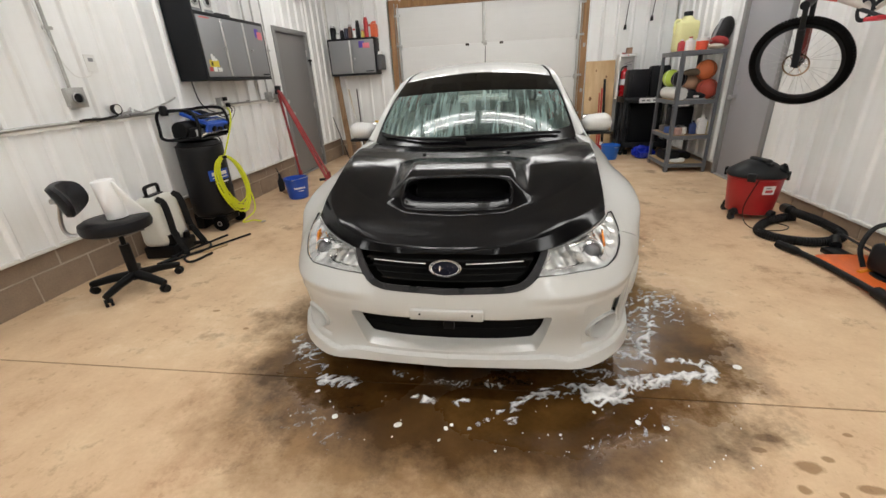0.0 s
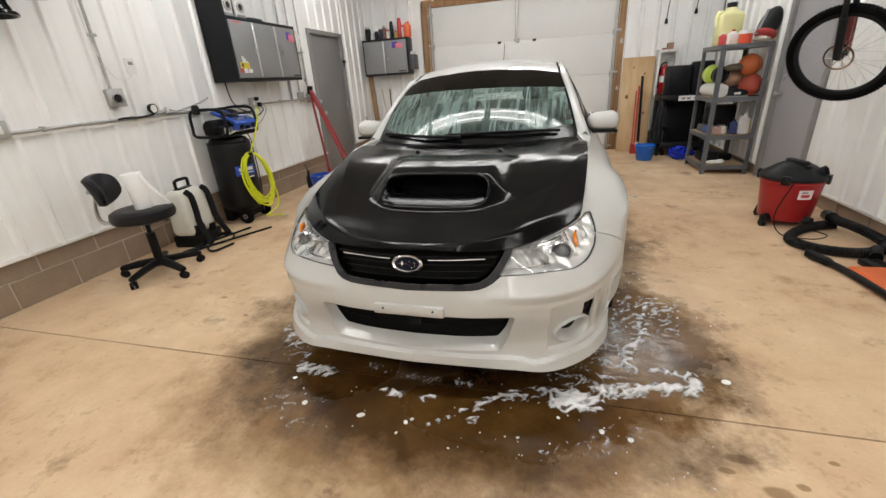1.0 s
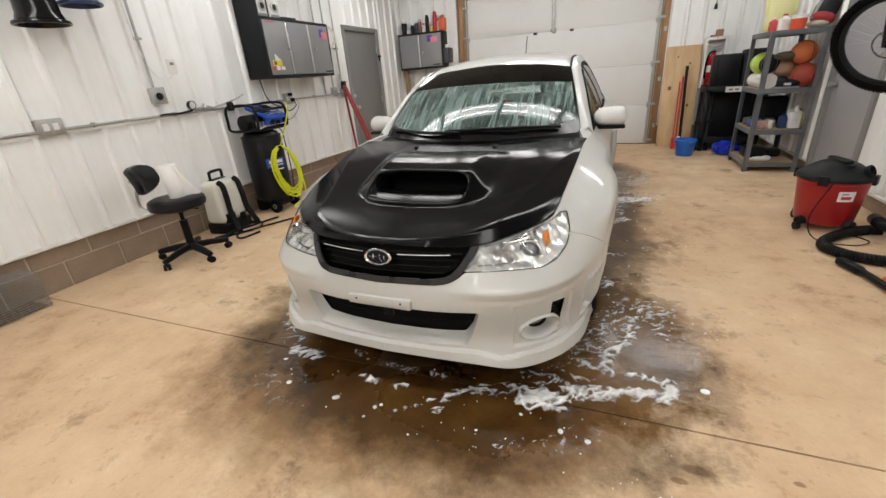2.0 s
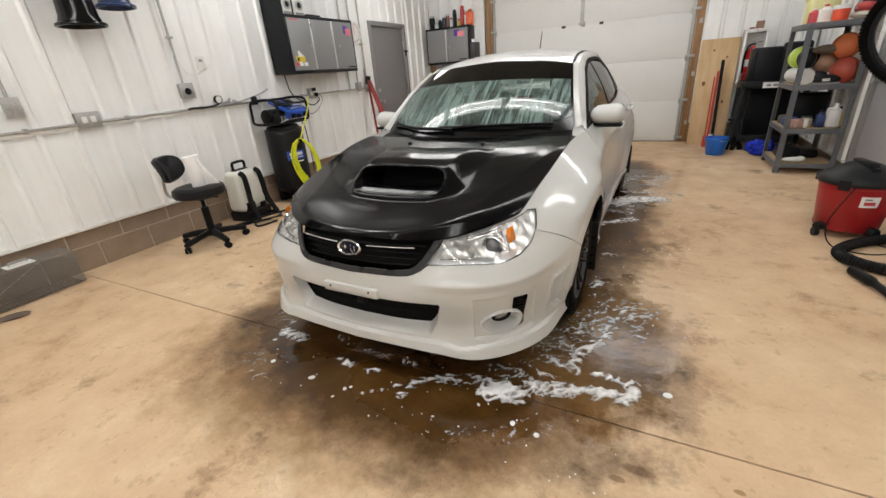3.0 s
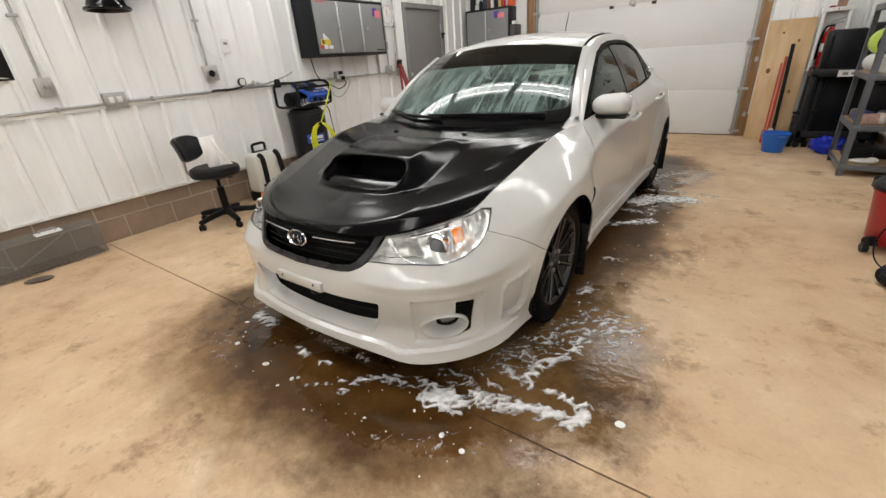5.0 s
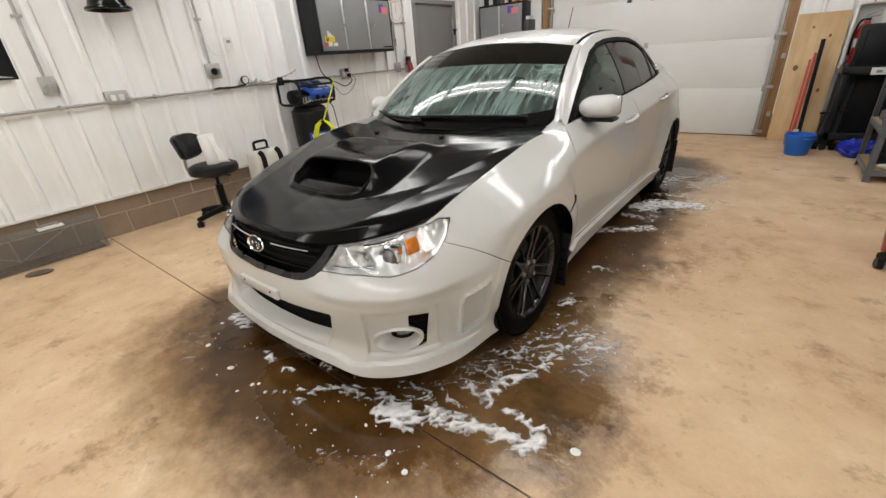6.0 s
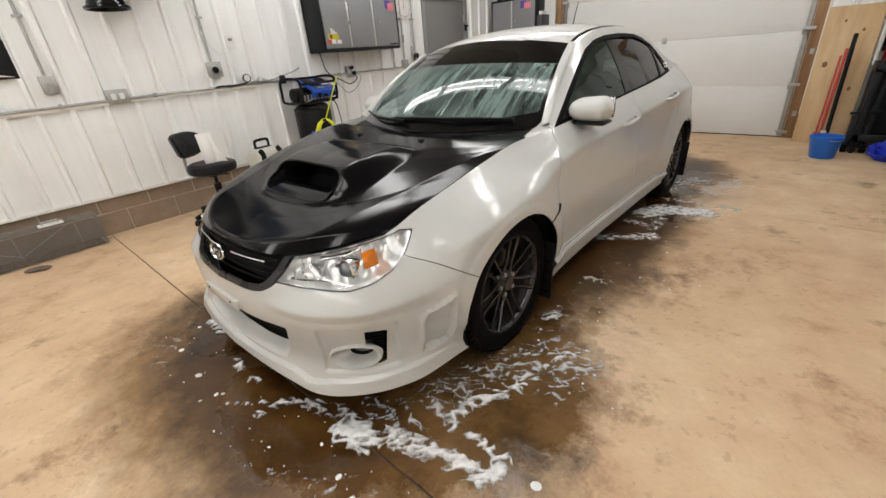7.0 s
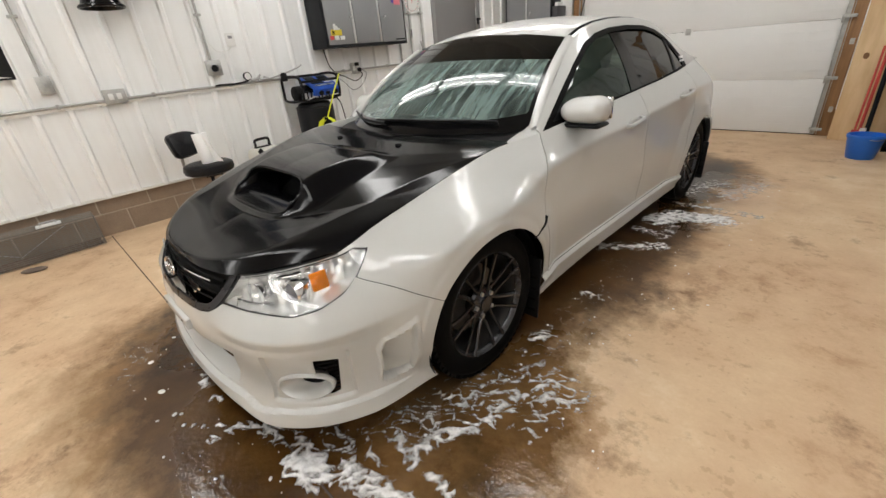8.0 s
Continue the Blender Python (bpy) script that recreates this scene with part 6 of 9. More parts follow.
# upright air compressor with a coiled yellow hose
co = thing("air_compressor", pose(-2.71, 2.23, 0, 0, 0, 4), "black upright air compressor with a blue motor cover", "air compressor")
bm = bmesh.new()
lathe(bm, [(0.02, 0.10), (0.10, 0.105), (0.17, 0.13), (0.202, 0.18), (0.205, 0.22), (0.205, 0.78), (0.202, 0.82), (0.17, 0.87), (0.10, 0.893), (0.02, 0.897)], 56)
tank = part("tank", bm, plain("tank_black", (0.012, 0.012, 0.013), 0.32, vary=0.2), co, "black steel tank")
for dz in (0.15, 0.83):
    bm = bmesh.new()
    lathe(bm, [(0.200, dz - 0.006), (0.2075, dz - 0.003), (0.2075, dz + 0.003), (0.200, dz + 0.006)], 56, closed=True)
    part("weld_seam", bm, BLACK_TRIM, tank)
# label: blue field with pale bars
for z0, z1, a0, a1, mat in ((0.50, 0.60, -52, 8, BLUE_PLASTIC), (0.545, 0.58, -44, 0, STICKER_WHITE), (0.52, 0.53, -44, 0, STICKER_WHITE), (0.47, 0.485, -40, 0, STICKER_WHITE)):
    aa = np.radians(np.linspace(a0, a1, 14))
    rr = 0.2068 + (0.0012 if mat is STICKER_WHITE else 0)
    rows = [np.stack([rr * np.cos(aa), rr * np.sin(aa), np.full(14, z)], -1) for z in (z0, z1)]
    part("tank_label", loft(rows), mat, tank)
for y in (-0.16, 0.16):
    bm = bmesh.new()
    lathe(bm, [(0.02, -0.022), (0.07, -0.022), (0.078, -0.012), (0.078, 0.012), (0.07, 0.022), (0.02, 0.022)], 28, pose(0.12, y + 0.0, 0.078, 90, 0, 0))
    w_ = part("wheel", bm, RUBBER, co)
    part("wheel_hub", rods(((0.12, y - 0.026, 0.078), (0.12, y + 0.026, 0.078), 0.026)), STEEL, w_)
part("foot", boxes((-0.19, -0.10, -0.10, 0.10, 0.0, 0.16), bevel=0.01), BLACK_TRIM, co)
part("axle", rods(((0.12, -0.19, 0.078), (0.12, 0.19, 0.078), 0.012)), BLACK_TRIM, co)
part("axle_bracket", boxes((0.06, 0.15, -0.12, 0.12, 0.06, 0.16), bevel=0.01), BLACK_TRIM, co)
# motor head inside a tube frame
part("deck", boxes((-0.16, 0.19, -0.20, 0.20, 0.893, 0.91), bevel=0.004), BLACK_TRIM, co)
bm = bmesh.new()
rod(bm, (0.0, -0.22, 0.985), (0.0, 0.02, 0.985), 0.075, bevel=0.012)
part("motor", bm, BLACK_TRIM, co)
bm = bmesh.new()
for k in range(7):
    box(bm, -0.06, 0.10, 0.055 + k * 0.013, 0.062 + k * 0.013, 0.92, 1.05)
box(bm, -0.05, 0.09, 0.05, 0.15, 0.93, 1.04, 0.01)
part("cylinder_head", bm, ALU, co, "finned aluminium pump head")
slope = Matrix.Translation((0.07, 0.07, 1.075)) @ Matrix.Rotation(radians(24), 4, "Y")
bm = bmesh.new()
box(bm, -0.13, 0.15, -0.165, 0.165, -0.016, 0.016, 0.012, turn=slope, seg=3)
box(bm, 0.125, 0.165, -0.17, 0.17, -0.075, 0.010, 0.014, turn=slope, seg=3)
panel_ = part("control_panel", bm, BLUE_PLASTIC, co, "blue plastic control panel with dark vents")
for x0, x1, y0, y1, mat in ((-0.11, -0.03, -0.14, -0.02, BLACK_TRIM), (-0.11, -0.03, 0.02, 0.14, BLACK_TRIM), (0.0, 0.06, -0.13, 0.02, BLACK_TRIM), (0.02, 0.05, 0.04, 0.13, STICKER_WHITE), (0.085, 0.115, -0.12, 0.12, ALU)):
    bm = bmesh.new()
    box(bm, x0, x1, y0, y1, 0.0165, 0.021, 0.002, turn=slope)
    part("panel_vent" if mat is BLACK_TRIM else "panel_mark", bm, mat, panel_)
for y in (-0.09, 0.10):
    bm = bmesh.new()
    lathe(bm, [(0.026, 0), (0.028, 0.012), (0.022, 0.016)], 20, slope @ pose(0.167, y, -0.035, 0, 90, 0))
    part("dial", bm, BLACK_TRIM, panel_)
bm = bmesh.new()
box(bm, -0.10, 0.13, -0.19, 0.20, 0.915, 1.0, 0.02, seg=3)
part("pump_housing", bm, BLACK_TRIM, co, "black pump housing")
bm = bmesh.new()
for k in range(8):
    box(bm, 0.131, 0.138, -0.18 + k * 0.046, -0.155 + k * 0.046, 0.925, 0.985)
part("housing_fins", bm, ALU, co, "bare metal cooling fins")
part("regulator_knob", rods(((0.135, 0.06, 0.975), (0.235, 0.06, 0.965), 0.018)), BLACK_TRIM, co)
for y in (-0.245, 0.225):
    tube_part("roll_frame", [(0.20, y, 0.92), (0.215, y, 1.0), (0.20, y, 1.12), (0.12, y, 1.155), (-0.08, y, 1.155), (-0.15, y, 1.12), (-0.16, y, 1.0), (-0.15, y, 0.92), (0.0, y, 0.905), (0.20, y, 0.92)], 0.014, BLACK_TRIM, co, n=50)
part("frame_bar", rods(((0.19, -0.245, 1.10), (0.19, 0.225, 1.10), 0.013), ((-0.10, -0.245, 1.15), (-0.10, 0.225, 1.15), 0.013), ((0.0, -0.245, 0.912), (0.0, 0.225, 0.912), 0.013)), BLACK_TRIM, co)
bm = bmesh.new()
lathe(bm, [(0.03, 0), (0.035, 0.02), (0.032, 0.07), (0.02, 0.085), (0.004, 0.085)], 20, pose(-0.06, -0.26, 1.12))
part("air_filter", bm, BLACK_TRIM, co)
tube_part("pipe", [(0.05, 0.10, 0.95), (0.16, 0.05, 0.97), (0.18, -0.10, 0.94), (0.10, -0.16, 0.90)], 0.008, ALU, co)
tube_part("power_cord", [(-0.10, 0.22, 0.98), (0.0, 0.34, 0.86), (-0.02, 0.40, 0.7), (-0.06, 0.46, 0.4), (-0.1, 0.5, 0.2), (-0.14, 0.52, 0.05)], 0.006, BLACK_TRIM, co)
# hose: a hanging coil
ho = thing("air_hose", pose(-2.69, 2.29, 0, 0, 0, -34), "coiled bright yellow air hose hanging on the compressor", "air hose")
rng = random.Random(4)
for k in range(11):
    pts = []
    wd_, dp, off = 0.10 + 0.05 * rng.random(), 0.50 + rng.uniform(-0.05, 0.05), rng.uniform(-0.015, 0.015)
    for i in range(36):
        t = 2 * math.pi * i / 36
        yy = 0.055 + off + wd_ * math.sin(t)
        pts.append((0.225 + 0.010 * (k % 4) + 0.03 * (1 - math.cos(t)) / 2, yy + 0.06 * (1 - math.cos(t)) / 2, 0.72 - dp * (1 - math.cos(t)) / 2 - 0.02 * rng.random() * (t > 1)))
    tube_part("hose_loop", pts, 0.0075, YELLOW_HOSE, ho, n=0, closed=True, seg=8)
tube_part("hose_end", [(0.24, 0.20, 0.42), (0.27, 0.23, 0.28), (0.30, 0.20, 0.14), (0.30, 0.06, 0.06), (0.31, 0.17, 0.05), (0.31, 0.24, 0.02)], 0.0075, YELLOW_HOSE, ho)
tube_part("hose_lead", [(0.23, 0.06, 0.70), (0.235, 0.13, 0.85), (0.22, 0.20, 1.0), (0.15, 0.25, 1.10), (0.06, 0.27, 1.14)], 0.0075, YELLOW_HOSE, ho)
part("hose_tie", boxes((0.215, 0.275, 0.035, 0.075, 0.70, 0.725), bevel=0.005), BLACK_TRIM, ho)
part("hose_fitting", rods(((0.31, 0.24, 0.012), (0.315, 0.28, 0.012), 0.009)), STEEL, ho)
# cords at the outlet
cords = thing("extension_lead", (0, 0, 0), "black power cords looping from the wall outlet", "power cord")
tube_part("cord", [(LEFT + 0.09, 3.0, 1.15), (LEFT + 0.11, 3.03, 1.09), (LEFT + 0.06, 2.95, 1.03), (LEFT + 0.04, 2.82, 1.09), (LEFT + 0.04, 2.72, 1.13), (LEFT + 0.04, 2.63, 1.22), (LEFT + 0.05, 2.58, 1.40)], 0.006, BLACK_TRIM, cords, n=40)
tube_part("cord", [(LEFT + 0.09, 3.0, 1.17), (LEFT + 0.10, 3.10, 1.10), (LEFT + 0.05, 3.04, 0.97), (LEFT + 0.05, 2.9, 0.93), (LEFT + 0.05, 2.8, 1.02), (LEFT + 0.08, 2.7, 1.08)], 0.004, CAB_GREY, cords, n=40)
part("plug", boxes((LEFT + 0.065, LEFT + 0.10, 2.965, 3.01, 1.195, 1.235), bevel=0.006), BLACK_TRIM, cords)
part("plug", boxes((LEFT + 0.065, LEFT + 0.11, 2.995, 3.03, 1.13, 1.175), bevel=0.008), BLACK_TRIM, cords)


# wall cabinets
def wall_cabinet(name, place, width, depth, height, doors, label):
    """x along the wall, y out of it."""
    c = thing(name, place, label, "cabinet", "garage wall cabinets")
    t = 0.022
    body = boxes((0, width, 0, depth - 0.024, 0, t), (0, width, 0, depth - 0.024, height - t, height), (0, t, 0, depth - 0.024, t, height - t), (width - t, width, 0, depth - 0.024, t, height - t), (t, width - t, 0, 0.008, t, height - t), bevel=0.003)
    part("body", body, CAB_BLACK, c)
    part("front_frame", boxes((0, width, depth - 0.022, depth - 0.004, 0, 0.03), (0, width, depth - 0.022, depth - 0.004, height - 0.03, height), (0, 0.018, depth - 0.022, depth - 0.004, 0.03, height - 0.03), (width - 0.018, width, depth - 0.022, depth - 0.004, 0.03, height - 0.03), bevel=0.002), CAB_BLACK, c)
    w_ = (width - 0.04) / doors
    made = []
    for k in range(doors):
        x0 = 0.02 + k * w_
        d = part("cabinet_door", boxes((x0 + 0.003, x0 + w_ - 0.003, depth - 0.022, depth, 0.032, height - 0.032), bevel=0.004), CAB_GREY, c, "flat grey cabinet door")
        part("edge_strip", boxes((x0 + w_ - 0.034, x0 + w_ - 0.008, depth, depth + 0.008, 0.034, height - 0.034), bevel=0.003), ALU, d) if k < doors - 1 else None
        made.append(d)
    return c, made


LEFTWALL = Matrix.Translation((LEFT + 0.02, 0, 0)) @ Matrix(((0, 1, 0, 0), (1, 0, 0, 0), (0, 0, 1, 0), (0, 0, 0, 1)))
FLIP = Matrix(((0, 1, 0, 0), (1, 0, 0, 0), (0, 0, 1, 0), (0, 0, 0, 1)))


def mirrored(ob):
    """Turns a thing built with x along and y out onto the left wall."""
    for c in (ob, *ob.children_recursive):
        if c.type == "MESH" and c.data.users == 1:
            c.data.transform(FLIP)
            c.data.flip_normals()
    return ob


cab, doors = wall_cabinet("wall_cabinet", Matrix.Identity(4), 1.16, 0.30, 0.60, 3, "black wall cabinet with three flat grey doors and stickers")
for x0, x1, z0, z1, mat in ((0.16, 0.30, 0.06, 0.12, STICKER_YELLOW), (0.175, 0.21, 0.07, 0.11, CAB_BLACK), (0.14, 0.19, 0.02, 0.06, STICKER_RED), (0.20, 0.255, 0.018, 0.06, STICKER_WHITE), (0.27, 0.33, 0.018, 0.055, STICKER_WHITE)):
    part("sticker", boxes((x0 - 0.10, x1 - 0.10, 0.3005, 0.3025, z0 + 0.06, z1 + 0.06), bevel=0.0008), mat, doors[0])
part("sticker", boxes((0.06, 0.20, 0.3005, 0.3025, 0.545, 0.556)), STICKER_RED, doors[0])
for k in range(3):
    part("paper_scrap", boxes((0.10 + 0.02 * k, 0.13 + 0.025 * k, 0.3005, 0.3035, 0.175, 0.235 - 0.02 * k), bevel=0.001), STICKER_WHITE, doors[0])
part("sticker", boxes((0.96, 1.04, 0.3005, 0.3025, 0.44, 0.53), bevel=0.0008), STICKER_BLUE, doors[2])
part("sticker", boxes((1.0, 1.10, 0.303, 0.3045, 0.42, 0.50), bevel=0.0008), STICKER_PINK, doors[2])
part("sticker", boxes((0.98, 1.12, 0.3005, 0.3025, 0.045, 0.06)), CAB_BLACK, doors[2])
for dd, x in ((doors[0], 0.34), (doors[2], 0.83)):
    bm = bmesh.new()
    rod(bm, (x, 0.30, 0.30), (x, 0.325, 0.30), 0.010, seg=12)
    rod(bm, (x - 0.006, 0.322, 0.30), (x - 0.03, 0.326, 0.27), 0.004, seg=8)
    part("lock", bm, STEEL, dd, "small key lock")
part("end_panel", boxes((-0.02, -0.001, 0, 0.30, 0.0, 1.05), bevel=0.003), CAB_BLACK, cab, "tall black end panel")
mirrored(cab)
cab.matrix_basis = pose(LEFT + 0.022, 2.49, 1.40)
# two chargers on the cabinet
for y in (2.60, 2.78):
    ch = thing("battery_charger", (-2.74, y, 2.002), "white and grey device standing on the wall cabinet", "charger")
    part("case", boxes((-0.10, 0.09, -0.07, 0.07, 0.0, 0.20), bevel=0.012), WHITE_PLASTIC, ch)
    bm = bmesh.new()
    lathe(bm, [(0.05, 0.0), (0.05, 0.012), (0.035, 0.014), (0.030, 0.004)], 24, pose(0.09, 0, 0.10, 0, 90, 0))
    part("ring", bm, STEEL, ch)
    part("grille", rods(((0.085, 0, 0.10), (0.098, 0, 0.10), 0.03)), BLACK_TRIM, ch)
    part("foot", boxes((0.02, 0.10, -0.06, 0.06, 0.0, 0.03), bevel=0.006), CAB_GREY, ch)
dv = thing("divider_box", (-2.72, 2.695, 2.002), "small dark box between the chargers on the cabinet", "box")
part("case", boxes((-0.09, 0.05, -0.018, 0.018, 0, 0.17), bevel=0.004), CAB_BLACK, dv)
tt = thing("tool_tray", (-2.75, 3.0, 2.002), "flat black tray lying on the wall cabinet", "tray")
part("tray_body", boxes((-0.08, 0.10, -0.10, 0.12, 0, 0.025), bevel=0.006), CAB_BLACK, tt)

# dial thermometer
cl = thing("dial_thermometer", (LEFT + 0.02, 4.06, 1.90), "round white dial thermometer on the wall", "thermometer")
bm = bmesh.new()
lathe(bm, [(0.14, 0.0), (0.148, 0.012), (0.145, 0.022), (0.136, 0.024), (0.133, 0.014)], 48, pose(0, 0, 0, 0, 90, 0))
part("rim", bm, WHITE_PLASTIC, cl)
part("face", rods(((0.004, 0, 0), (0.013, 0, 0), 0.135), seg=40), STICKER_WHITE, cl)
for k in range(24):
    t = 2 * math.pi * k / 24
    part("tick", boxes((-0.001, 0.001, -0.003, 0.003, -0.011, 0.011)), CAB_BLACK if k % 2 else STICKER_RED, cl, place=pose(0.0145, 0.112 * math.sin(t), 0.112 * math.cos(t)) @ Matrix.Rotation(-t, 4, "X"))
part("needle", boxes((0.0145, 0.0165, -0.003, 0.003, -0.02, 0.10)), STICKER_RED, cl)
hk = thing("wall_key", (LEFT + 0.02, 4.0, 1.52), "small black keys hanging on the wall", "keys")
part("key", boxes((0, 0.012, -0.012, 0.012, -0.05, 0.05), bevel=0.004), CAB_BLACK, hk)

# bucket, red bars, small things by the grey door
bu = thing("bucket", (-2.36, 3.30, 0), "blue plastic bucket with worn pale lettering on the floor", "bucket")


def bucket_shell(r0, r1, h):
    bm = bmesh.new()
    lathe(bm, [(0.004, 0.002), (r0 - 0.006, 0.0), (r0, 0.006), (r1, h - 0.03), (r1 + 0.006, h - 0.03), (r1 + 0.008, h - 0.006), (r1 + 0.004, h), (r1 - 0.004, h), (r0 - 0.004, 0.012), (0.004, 0.012)], 40, closed=True)
    return bm


part("shell", bucket_shell(0.118, 0.142, 0.255), BLUE_PLASTIC, bu)
for z0, a0, a1, h_ in ((0.13, -80, -18, 0.022), (0.10, -58, -28, 0.009)):
    aa = np.radians(np.linspace(a0, a1, 12))
    rows = [np.stack([(0.1195 + 0.094 * z) * np.cos(aa), (0.1195 + 0.094 * z) * np.sin(aa), np.full(12, z)], -1) for z in (z0, z0 + h_)]
    part("pale_print", loft(rows), STICKER_WHITE, bu)
tube_part("bail", [(0, -0.145, 0.24), (0.05, -0.14, 0.25), (0.14, -0.05, 0.262), (0.15, 0.05, 0.262), (0.06, 0.135, 0.25), (0, 0.145, 0.24)], 0.003, STEEL, bu)
rb = thing("tow_bar", (0, 0, 0), "worn red steel tow bar leaning on the wall", "tow bar")
part("arm", rods(((-2.86, 4.18, 1.27), (-2.66, 4.02, 0.10), 0.017)), RED_STEEL, rb)
part("arm", rods(((-2.84, 4.16, 1.26), (-2.20, 3.86, 0.09), 0.022)), RED_STEEL, rb)
part("arm", rods(((-2.83, 4.20, 1.24), (-2.16, 3.90, 0.09), 0.016)), RED_STEEL, rb)
part("coupler", rods(((-2.87, 4.19, 1.22), (-2.85, 4.18, 1.32), 0.04)), CAB_BLACK, rb)
part("hook", rods(((-2.88, 4.18, 1.30), (-2.90, 4.16, 1.42), 0.010)), STEEL, rb)
for x, y in ((-2.66, 4.02), (-2.18, 3.88)):
    bm = boxes((x - 0.05, x + 0.05, y - 0.07, y + 0.07, 0.0, 0.10), (x - 0.02, x + 0.02, y - 0.03, y + 0.03, 0.08, 0.2), bevel=0.012)
    part("foot", bm, RED_STEEL, rb)
part("foot_pin", rods(((-2.30, 3.82, 0.10), (-2.08, 3.92, 0.10), 0.018)), CAB_BLACK, rb)
gr = thing("glove", pose(-2.60, 3.52, 0, 0, 0, 30), "crumpled tan work glove on the floor by the footing", "glove")
bm = bmesh.new()
ball(bm, (0, 0, 0.025), (0.09, 0.06, 0.025), 14, 8)
ball(bm, (0.08, 0.03, 0.018), (0.05, 0.02, 0.018), 10, 6)
ball(bm, (0.08, -0.02, 0.018), (0.06, 0.02, 0.018), 10, 6)
part("glove_body", bm, plain("tan_leather", (0.32, 0.2, 0.12), 0.8, vary=0.3), gr)
gn_ = thing("grease_gun", (-2.76, 3.62, 0), "small black pump bottle standing by the footing", "bottle")
bm = bmesh.new()
lathe(bm, [(0.01, 0), (0.04, 0), (0.042, 0.14), (0.02, 0.18), (0.015, 0.24), (0.004, 0.24)], 20)
part("bottle", bm, CAB_BLACK, gn_)
part("lever", rods(((0, 0, 0.23), (0.03, -0.10, 0.33), 0.006)), CAB_BLACK, gn_)

# ---- the back wall: garage door, cabinet, leaning boards ----
def wood_material(name, c0, c1, scale=(18, 18, 1.2)):
    m, n, l, p = material(name)
    v = coords(n, l, scale)
    f = noise_tex(n, l, v, 1.5, 6, 0.6)
    big = noise_tex(n, l, coords(n, l), 2.5, 4)
    a = n.new("ShaderNodeMath")
    a.operation = "MULTIPLY_ADD"
    l.new(big, a.inputs[0])
    a.inputs[1].default_value = 0.5
    l.new(f, a.inputs[2])
    r = ramp(n, [(0.5, c0), (0.95, c1)])
    l.new(a.outputs[0], r.inputs["Fac"])
    l.new(r.outputs["Color"], p.inputs["Base Color"])
    p.inputs["Roughness"].default_value = 0.6
    bumped(n, l, p, f, 0.25)
    return m


JAMB_WOOD = wood_material("treated_timber", (0.20, 0.10, 0.04), (0.38, 0.21, 0.09))
PLYWOOD = wood_material("plywood", (0.48, 0.31, 0.15), (0.64, 0.46, 0.26), (7, 7, 0.8))
GATE_WHITE = plain("garage_door_white", (0.70, 0.70, 0.685), 0.5, vary=0.04, grain=250, patch=2, bump=0.25)
OLD_WOOD = wood_material("old_timber", (0.16, 0.09, 0.045), (0.34, 0.21, 0.11))

gate = tagged(new("garage_door_1"), "white sectional garage door, closed", "garage door", kind="structure")
gx0, gx1, gz = GATE
sec = (gz - 0.01) / 4
for k in range(4):
    bm = bmesh.new()
    z0, z1 = 0.012 + k * sec, 0.012 + (k + 1) * sec - 0.002
    box(bm, gx0 - 0.03, gx1 + 0.03, BACK + 0.01, BACK + 0.055, z0, z1, 0.0022)
    for j in range(1, 6):
        z = z0 + (z1 - z0) * j / 6
        box(bm, gx0 - 0.03, gx1 + 0.03, BACK + 0.0086, BACK + 0.0098, z - 0.003, z + 0.003)
    s_ = part("door_section", bm, GATE_WHITE, gate)
    for x in (gx0 + 0.02, -0.12, gx1 - 0.02):
        if k:
            part("hinge", boxes((x - 0.03, x + 0.03, BACK - 0.006, BACK + 0.009, z0 - 0.04, z0 + 0.035), bevel=0.003), GALV, s_)
part("bottom_seal", boxes((gx0 - 0.03, gx1 + 0.03, BACK + 0.015, BACK + 0.05, 0.0, 0.013)), RUBBER, gate)
for x in (-0.425, 0.155):
    bm = boxes((x - 0.03, x + 0.03, BACK - 0.012, BACK + 0.009, 1.80, 1.838), (x - 0.02, x + 0.02, BACK - 0.03, BACK - 0.008, 1.812, 1.826), bevel=0.004)
    part("pull_handle", bm, plain("dark_bronze", (0.05, 0.04, 0.03), 0.4, metal=0.5), gate)
part("opener_arm", boxes((-0.165, -0.115, BACK - 0.03, BACK + 0.009, 1.84, 2.43), bevel=0.004), GALV, gate)
part("opener_bracket", boxes((-0.18, -0.10, BACK - 0.035, BACK + 0.009, 1.82, 1.86), bevel=0.004), GALV, gate)
for side, x in ((-1, gx0 + 0.02), (1, gx1 - 0.02)):
    xo = x + side * 0.02
    bm = boxes((xo - 0.03, xo - 0.026, BACK - 0.06, BACK + 0.0, 0.02, 2.5), (xo + 0.026, xo + 0.03, BACK - 0.06, BACK + 0.0, 0.02, 2.5), (xo - 0.03, xo + 0.03, BACK - 0.004, BACK + 0.0, 0.02, 2.5))
    tr = part("track", bm, GALV, gate, "galvanised roller track", smooth=0)
    for z in (0.06, 0.62, 1.23, 1.84, 2.3):
        part("track_bracket", boxes((xo - 0.035, xo + 0.07, BACK - 0.066, BACK - 0.06, z, z + 0.035), bevel=0.002), GALV, tr)
        part("roller", rods(((xo - 0.05, BACK - 0.03, z + 0.02), (xo + 0.02, BACK - 0.03, z + 0.02), 0.011)), STEEL, tr)
frame_ = tagged(new("trim_1"), "brown timber frame round the garage door", "door frame", kind="structure")
part("post", boxes((gx0 - 0.14, gx0 - 0.012, BACK - 0.02, BACK + 0.05, 0, gz + 0.12), bevel=0.004), JAMB_WOOD, frame_)
